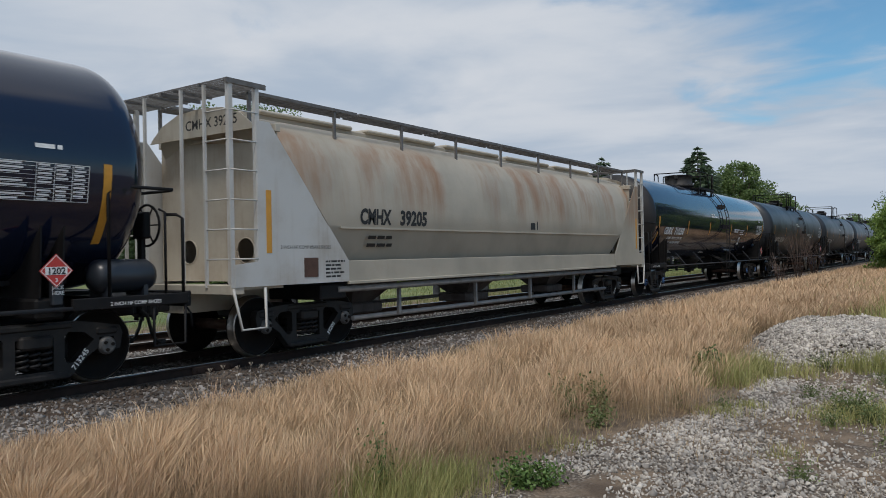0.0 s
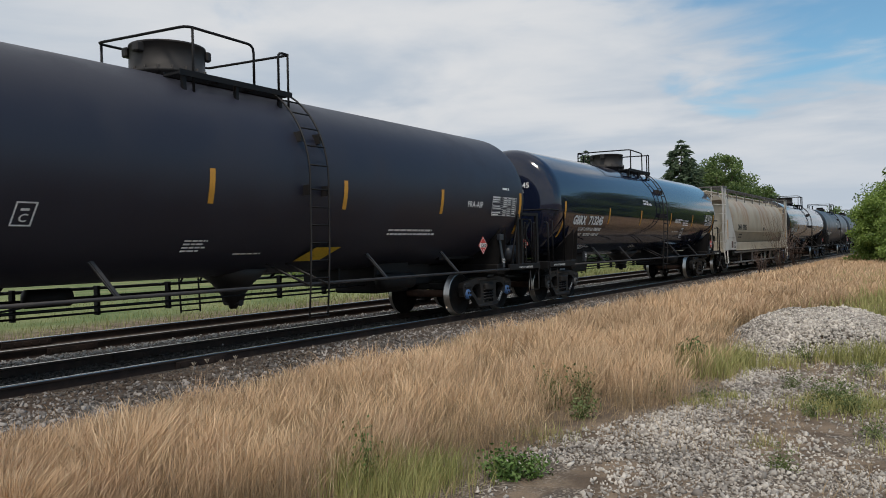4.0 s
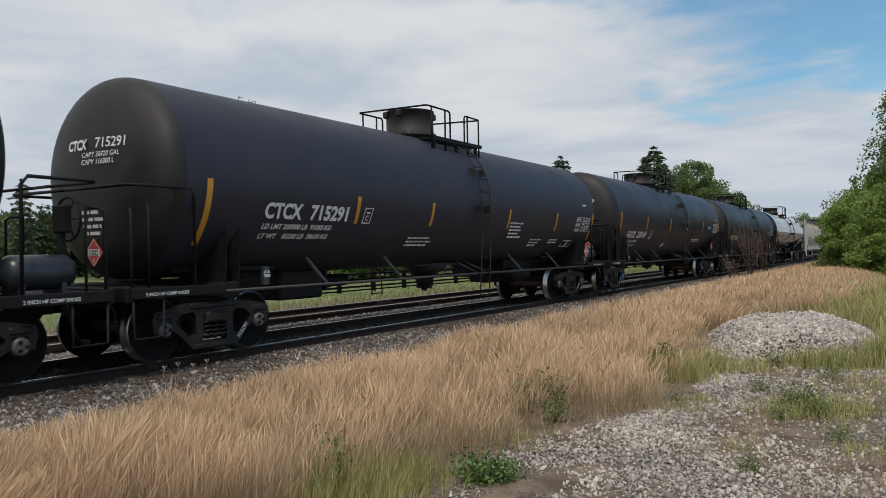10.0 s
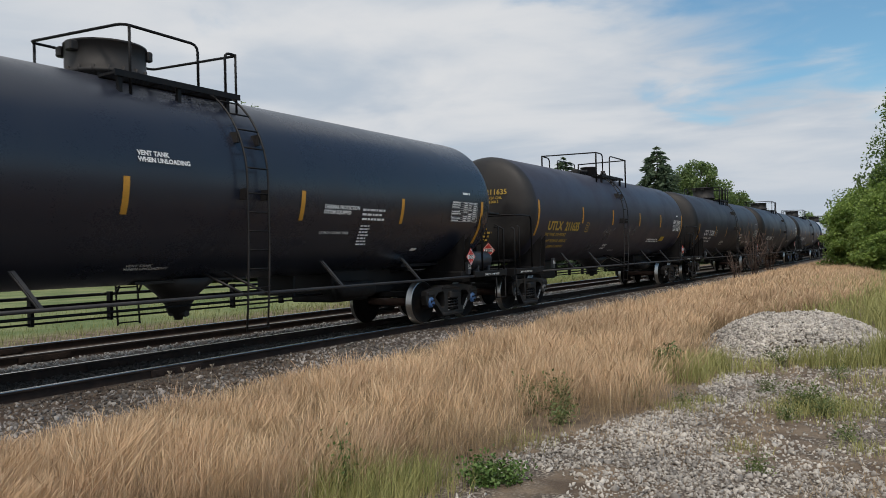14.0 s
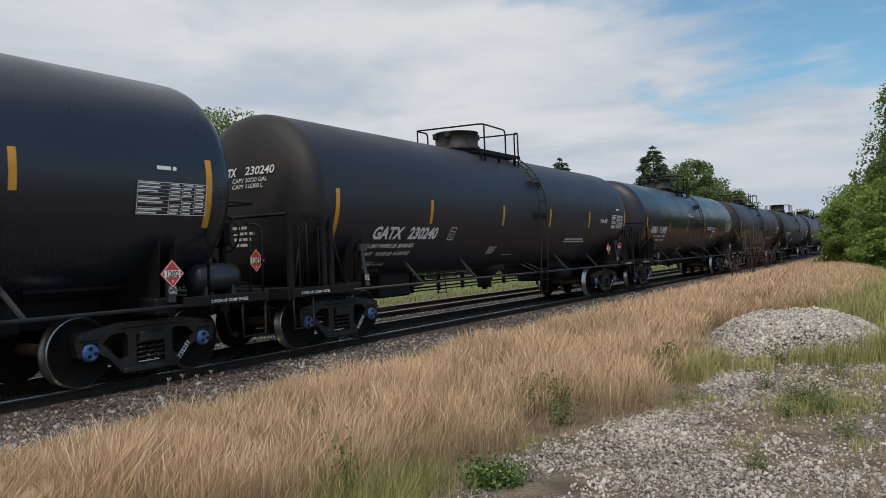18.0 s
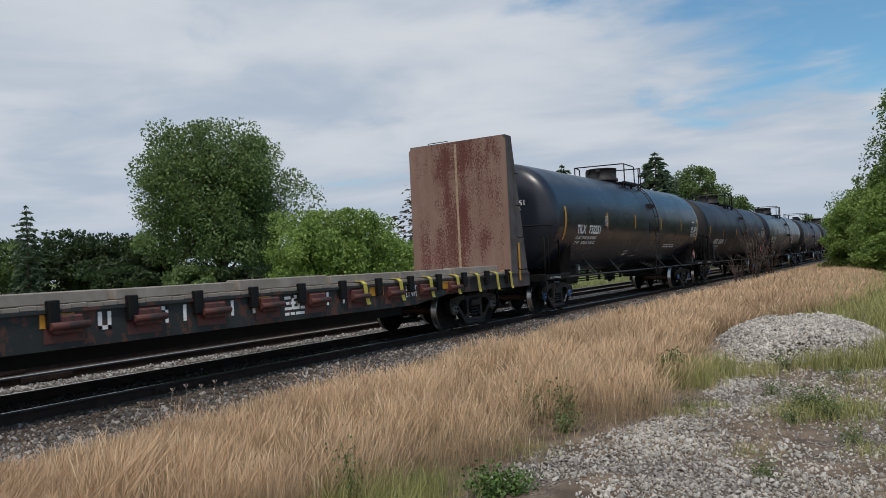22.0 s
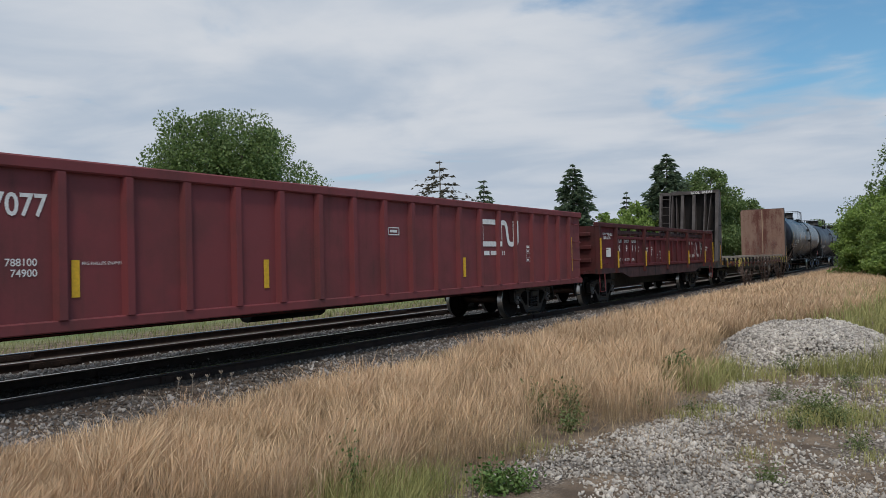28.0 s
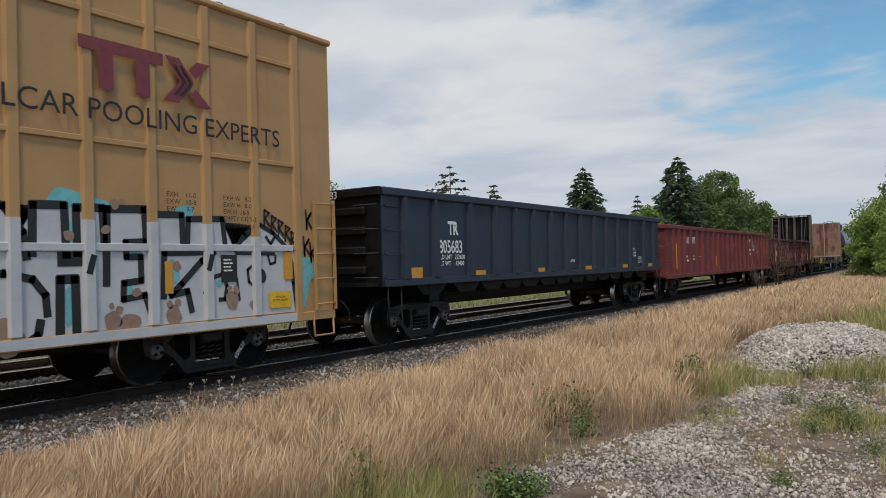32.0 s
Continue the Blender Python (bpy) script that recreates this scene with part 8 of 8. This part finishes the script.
tank_car(-56.13, "715291", "faded matt black tank car with white lettering", "black_slate", mark="CTCX", nose=-7.38, manway_x=-0.15, top="split", limits=W5, rail="open", cap="cap_grey", x_text=-6.26, z_text=2.06, gap=1.04,
         stripes=(-3.97, -1.48, 2.05, 4.98), stripe_z=2.02, ladder_x=0.53, half=7.66, plate=(2.45, 0.0), writing="caustic")
tank_car(-73.81, "211635", "dusty black tank car with yellow lettering and scrawls", "black_dusty", mark="UTLX", nose=-7.16, ink="letter_yellow", limits=W3, rail="open", top="open", cap="cap_grey", style="old", extra=scrawl, x_text=-6.47, z_text=2.08, gap=1.2,
         stripes=(-4.03, -1.39, 1.45, 4.07), stripe_z=2.30, ladder_x=-0.5, half=7.16, radius=1.47, tail=7.14, plate=(2.73, 0.0), writing="short")
tank_car(-91.73, "712487", "semi-gloss black tank car with white lettering", "black_semi", "black_matt", **GBX)
tank_car(-109.83, "230240", "matt black tank car with slanted white lettering", "black_matt", panel="FRA-AIP", **dict(GAX, x_text=-6.37))
tank_car(-127.77, "732251", "satin black tank car with repainted bands", "black_semi", "black_semi", limits=W4, rail="open", x_text=-6.5, z_text=2.22, gap=0.92,
         stripes=(-3.99, -1.17, 1.96, 4.87), stripe_z=2.41, ladder_x=0.95, plate=(2.22, 0.3), mark="TILX", nose=-7.38, manway_x=0.04, tail=7.58, half=7.72, radius=1.60, axis=2.69, writing="short", extra=bands_of((0.22, 0.36), (1.78, 0.34)))
flat_car(-147.93)
low_gondola(-166.96)
red_gondola(-185.17)
blue_gondola(-203.48)
box_car(-222.09)

# ---- trees and shrubs ----
M["bark"] = plain("grey_brown_bark", (0.13, 0.105, 0.085), 0.9, 0.0, 0.4, 6, 0.4)
M["bark_pale"] = plain("pale_dead_bark", (0.22, 0.20, 0.175), 0.9, 0.0, 0.3, 6, 0.3)
M["leaf_mid"] = leafy("mid_green_leaves", (0.062, 0.115, 0.038), (0.26, 0.35, 0.115), 0.55)
M["leaf_light"] = leafy("light_green_leaves", (0.10, 0.18, 0.038), (0.38, 0.50, 0.125), 0.55)
M["leaf_dark"] = leafy("dark_green_leaves", (0.022, 0.044, 0.018), (0.085, 0.13, 0.045), 0.6)
M["twig"] = plain("bare_twigs", (0.16, 0.11, 0.09), 0.85)
M["needle"] = leafy("spruce_needles", (0.042, 0.075, 0.045), (0.145, 0.20, 0.11), 0.7)
M["needle_brown"] = leafy("withered_needles", (0.05, 0.045, 0.03), (0.13, 0.11, 0.075), 0.8)


def clumps(tips, radius, count):
    """Points in uneven puffs round the branch tips, denser towards their outside."""
    out = []
    for t in tips:
        r = radius * rng.uniform(0.55, 1.35)
        d = rng.normal(size=(count, 3))
        d /= np.linalg.norm(d, axis=1)[:, None]
        q = d * (r * rng.uniform(0.25, 1.0, (count, 1)) ** 0.6) * np.array([1, 1, 0.75])
        out.append(np.asarray(t) + q)
    return np.concatenate(out)


def broad_tree(name, x, y, tall, wide, key, label, leaves=9000, leaf=0.30, limbs=16, low=0.18, lean=(0, 0), seed=0, depth=0.8, bark="bark"):
    """A tapered trunk, forking limbs and puffs of leaves with gaps between them."""
    rs = np.random.default_rng(seed + 100)
    tree = tagged(new(name), label, "tree" if tall > 4.5 else "shrub")
    tree.location = (x, y, 0)
    bm = bmesh.new()
    tips = []
    stems = 1 if tall > 5 else 4
    for q in range(stems):
        ox, oy = (0, 0) if stems == 1 else rs.normal(0, 0.25 * wide / 2, 2)
        top = Vector((lean[0] + ox, lean[1] + oy, tall * 0.62))
        rod(bm, [(ox, oy, -0.1), (ox + 0.1, oy, tall * 0.2), tuple(top * 0.6 + Vector((ox, oy, 0)) * 0.4), tuple(top)], [0.035 * tall / stems ** 0.5, 0.026 * tall / stems ** 0.5, 0.016 * tall / stems ** 0.5, 0.006 * tall / stems ** 0.5], 7)
    for i in range(limbs):
        a = i * 2.399 + rs.uniform(-0.4, 0.4)
        h0 = tall * rs.uniform(low * 0.8, 0.55)
        f = (i + 0.5) / limbs
        zc = tall * (low + 0.12 + (0.94 - low - 0.12) * f ** 0.9)
        prof = math.sqrt(max(0.05, 1 - ((zc / tall - (low + 0.42 * (1 - low))) / (0.62 * (1 - low))) ** 2))
        rr = wide / 2 * prof * rs.uniform(0.55, 1.0)
        end = np.array([lean[0] + rr * math.cos(a), lean[1] + rr * math.sin(a) * depth, zc])
        mid = np.array([rr * 0.4 * math.cos(a), rr * 0.4 * math.sin(a) * depth, (h0 + zc) / 2])
        rod(bm, [(0, 0, min(h0, zc - 0.2)), tuple(mid), tuple(end)], [0.011 * tall, 0.007 * tall, 0.002 * tall], 5)
        tips.append(end)
        for _ in range(3):
            tips.append(mid * 0.5 + end * 0.5 + rs.normal(0, 0.16 * wide, 3) * np.array([1, depth, 0.55]))
    tips.append(np.array([lean[0], lean[1], tall * 0.95]))
    part("trunk", bm, bark, tree)
    tips = [t for t in tips if t[2] > tall * low * 0.6]
    P = clumps(tips, 0.115 * wide + 0.02 * tall, max(20, leaves // len(tips)))
    P = P[(P[:, 2] > 0.05) & (P[:, 2] < tall * 1.02)]
    V, F = leaf_cloud(P, leaf)
    part("crown", arrays("crown", V, F, [key]), None, tree)
    return tree


def spruce(name, x, y, tall, wide, key, label, whorls=24, fill=1.0, seed=0, bark="bark", sag=0.35, sprays=5):
    """A straight stem with whorls of drooping boughs, each a fan of needle sprays."""
    rs = np.random.default_rng(seed + 500)
    tree = tagged(new(name), label, "tree")
    tree.location = (x, y, 0)
    bm = bmesh.new()
    rod(bm, [(0, 0, -0.1), (0, 0, tall * 0.5), (0, 0, tall)], [0.017 * tall, 0.010 * tall, 0.002 * tall], 7)
    P, D, S = [], [], []
    for i in range(whorls):
        f = i / (whorls - 1)
        z = tall * (0.06 + 0.92 * f)
        r = wide / 2 * (1 - f) ** 0.6 * rs.uniform(0.75, 1.1) + 0.12
        n = 7 if f < 0.8 else 5
        for k in range(n):
            a = 2 * math.pi * k / n + rs.uniform(-0.5, 0.5)
            rr = r * rs.uniform(0.65, 1.1)
            end = np.array([rr * math.cos(a), rr * math.sin(a), z - sag * rr + 0.1 * tall / whorls])
            rod(bm, [(0, 0, z), tuple(end * np.array([0.5, 0.5, 0]) + np.array([0, 0, z - sag * 0.35 * rr])), tuple(end)], [0.004 * tall, 0.003 * tall, 0.001 * tall], 4)
            m = max(4, int(sprays * rr / 0.25))
            for _ in range(m):
                if rs.uniform() > fill:
                    continue
                g = rs.uniform(0.25, 1.05)
                c = np.array([end[0] * g, end[1] * g, z + (end[2] - z) * g * (0.6 + 0.4 * g)])
                P.append(c + rs.normal(0, 0.05 * rr + 0.03, 3))
                d = np.array([math.cos(a) + rs.normal(0, 0.5), math.sin(a) + rs.normal(0, 0.5), -0.35 + rs.normal(0, 0.25)])
                D.append(d / np.linalg.norm(d))
                S.append(rs.uniform(0.5, 1.2))
    part("trunk", bm, bark, tree)
    P, D, S = np.array(P), np.array(D), np.array(S)[:, None] * 0.035 * tall
    side = np.cross(D, rs.normal(size=D.shape))
    side /= np.linalg.norm(side, axis=1)[:, None]
    V = np.stack([P - D * S * 0.4, P + side * S * 0.30, P + D * S, P - side * S * 0.30], 1)
    F = np.array([(0, 1, 2), (0, 2, 3)])[None] + 4 * np.arange(len(P))[:, None, None]
    part("crown", arrays("crown", V.reshape(-1, 3), F.reshape(-1, 3), [key]), None, tree)
    return tree


def at(az, d):
    return d * math.cos(radians(az)), d * math.sin(radians(az))


def woods():
    broad_tree("tree", *at(48.5, 62), 13.9, 11.4, "leaf_mid", "large broad-leaved tree with a dense green crown", 80000, 0.23, 60, 0.10, seed=1)
    broad_tree("tree", *at(40.0, 48), 5.3, 8.4, "leaf_light", "low broad tree with bright light-green leaves", 36000, 0.20, 40, 0.02, seed=2)
    spruce("dead_spruce", *at(32.9, 60), 9.7, 9.6, "needle_brown", "half-dead spruce with bare drooping boughs", 17, 0.45, 3, "bark_pale", 0.10, 4)
    spruce("spruce_tree", *at(33.6, 58), 5.6, 4.0, "needle_brown", "small withered grey-green spruce tree", 14, 1.0, 4, sprays=9)
    spruce("spruce_tree", *at(29.6, 66), 8.7, 3.8, "needle", "narrow dark green spruce tree", 20, 0.9, 5, sprays=7)
    spruce("spruce_tree", *at(22.9, 72), 10.6, 7.8, "needle", "dark green conical spruce tree", 26, 1.0, 6, sprays=8)
    spruce("spruce_tree", *at(16.1, 78), 11.9, 8.8, "needle", "tall dark green spruce tree", 28, 1.0, 7, sprays=8)
    broad_tree("tree", *at(13.6, 84), 10.9, 7.6, "leaf_mid", "rounded broad-leaved tree beside a spruce", 32000, 0.25, 34, 0.05, seed=8)
    broad_tree("tree", *at(11.2, 88), 7.6, 7.4, "leaf_mid", "rounded green broad-leaved tree", 24000, 0.25, 30, 0.05, seed=9)
    broad_tree("tree", *at(18.4, 76), 6.9, 5.2, "leaf_light", "light green broad-leaved tree", 11000, 0.30, 22, 0.05, seed=10)
    spruce("spruce_tree", *at(19.0, 80), 8.4, 3.4, "needle", "narrow dark green spruce tree", 18, 0.9, 11, sprays=7)
    broad_tree("tree", *at(20.6, 74), 5.9, 3.0, "leaf_light", "slim light green leafy tree", 6000, 0.28, 18, 0.05, seed=12)
    for i, (az, d, h, w, key) in enumerate([(36.3, 52, 3.6, 5.4, "leaf_light"), (27.6, 70, 4.4, 6, "leaf_mid"), (25.4, 74, 4.2, 6.4, "leaf_light"), (31.2, 66, 3.6, 5.4, "leaf_mid"), (21.8, 80, 4.8, 6.4, "leaf_mid"), (17.0, 84, 5.4, 8, "leaf_mid"), (9.6, 110, 5.2, 8, "leaf_mid"), (6.3, 150, 7.4, 8, "leaf_mid"), (7.4, 150, 5.4, 9, "leaf_dark"),
                                              (53.4, 66, 5.2, 6, "leaf_dark"), (56.4, 70, 5.6, 7, "leaf_dark"), (58.6, 70, 6.0, 7, "leaf_dark"), (62.4, 74, 5.6, 8, "leaf_dark"), (65.0, 70, 5.4, 8, "leaf_mid"), (70, 70, 6.5, 9, "leaf_dark"), (44.6, 70, 4.0, 8, "leaf_mid"), (50.5, 58, 2.4, 5, "leaf_mid"), (55, 60, 2.6, 5, "leaf_dark"), (47, 58, 2.2, 5, "leaf_dark")]):
        broad_tree("tree" if h > 4.5 else "shrub", *at(az, d), h, w, key, {"leaf_dark": "dark green broad-leaved tree in a row", "leaf_light": "light green leafy shrub or tree", "leaf_mid": "green leafy shrub or low tree"}[key], 9000, 0.30, 22, 0.02, seed=20 + i)
    spruce("spruce_tree", *at(61.0, 66), 7.8, 2.8, "needle", "narrow dark green spruce tree", 18, 1.0, 31, sprays=7)
    spruce("spruce_tree", *at(63.5, 68), 6.2, 2.6, "needle", "narrow dark green spruce tree", 16, 1.0, 32, sprays=7)
    # the leafy bushes that hide the head of the train
    for i, (x, y, h, w, key) in enumerate([(49, 3.0, 4.0, 3.4, "leaf_light"), (46, 0.9, 5.0, 4.2, "leaf_light"), (50, 1.0, 6.3, 4.2, "leaf_light"), (52, -0.5, 11.4, 6.0, "leaf_mid"), (44, -1.6, 6.6, 5.0, "leaf_light"), (52, 2.6, 5.0, 4.0, "leaf_light"), (50, -3.4, 10.6, 6.0, "leaf_mid"), (42, -4.2, 8.0, 6.0, "leaf_mid"), (62, 2.6, 5.6, 5.0, "leaf_mid"), (70, 3.4, 6.0, 5.6, "leaf_mid"), (44, 1.2, 2.2, 3.0, "leaf_light"), (41, -0.8, 2.6, 3.6, "leaf_light"), (49, -1.3, 11.0, 5.6, "leaf_mid")]):
        broad_tree("tree" if h > 4.5 else "bush", x, y, h, w, key, "bright green leafy bush by the track" if h < 6 else "tall leafy tree among the bushes", 38000 if h > 9 else 21000, 0.19 if h > 9 else 0.16, 52 if h > 9 else 44, 0.01, seed=50 + i)
    # a leafless shrub by the ballast
    for x, y, h, sd in ((41.5, 7.1, 3.1, 1), (45.5, 7.0, 3.0, 2), (37.5, 7.2, 1.6, 3)):
        rs = np.random.default_rng(sd + 70)
        bm = bmesh.new()
        for k in range(15):
            a, r = rs.uniform(0, 6.28), rs.uniform(0.1, 0.42) * h
            e = Vector((r * math.cos(a), r * math.sin(a), h * rs.uniform(0.5, 1.0)))
            rod(bm, [(0.05 * math.cos(a), 0.05 * math.sin(a), 0), tuple(e * 0.5 + Vector((0, 0, 0.1 * h))), tuple(e)], [0.016, 0.009, 0.004], 4)
            for _ in range(3):
                f = rs.uniform(0.4, 0.9)
                b = e * f
                rod(bm, [tuple(b), tuple(b + Vector(rs.normal(0, 0.14 * h, 3)) + Vector((0, 0, 0.12 * h)))], [0.006, 0.003], 3)
        sh = tagged(part("bare_shrub", bm, "twig"), "leafless reddish-brown shrub beside the ballast", "shrub")
        sh.location = (x, y, -0.05)


woods()

# ---- ties ----


def lay_ties():
    for track, first in ((main_track, 2.0), (siding_track, 4.0)):
        tie = kept("tie", lambda: as_mesh("tie", box(bmesh.new(), -0.115, 0.115, -1.30, 1.30, -0.33, -0.165, 0.012), ["tie"]))
        for k in range(110):
            part("tie", tie, None, track, "", Matrix.Translation((first + 0.53 * k + 0.02 * math.sin(k * 1.7), 0.03 * math.sin(k * 2.9), 0.006 * math.sin(k))))


lay_ties()


# ---- what moves: the train rolls away along the track, and its wheels turn ----
LAG_T = [0, 1, 2, 3, 5.5, 6, 7, 7.5, 8.5, 9, 10, 10.5, 12, 13, 14.5, 16.5, 18, 19, 20, 21, 22, 22.5, 23, 24, 25.5, 27.5, 28, 29, 30, 31, 32]
LAG_X = [-0.12, -0.07, -0.04, -0.02, -0.05, -0.05, 0.03, 0.04, 0.0, -0.20, -0.16, 0.02, 0.07, 0.12, 0.11, 0.24, 0.32, 0.23, 0.20, 0.17, 0.05, -0.07, -0.27, -0.30, -0.27, -0.45, -0.52, -0.76, -1.07, -1.24, -1.48]


def run(t):
    """How far the train has rolled: a slow loss of speed and its small surges."""
    return 7.15 * t - 0.005 * t * t + float(np.interp(t, LAG_T, LAG_X))


def motions():
    ticks = [k / 2.0 for k in range(65)]
    fine = [k / 15.0 for k in range(481)]
    for car, u in TRAIN:
        walk(car, [(t, Matrix.Translation((u + run(t), TRACK, RAIL))) for t in ticks])
    for w, x in SPIN:
        walk(w, [(t, pose(x, 0, 0.457, 0, math.degrees(run(t) / 0.457), 0)) for t in fine])


motions()
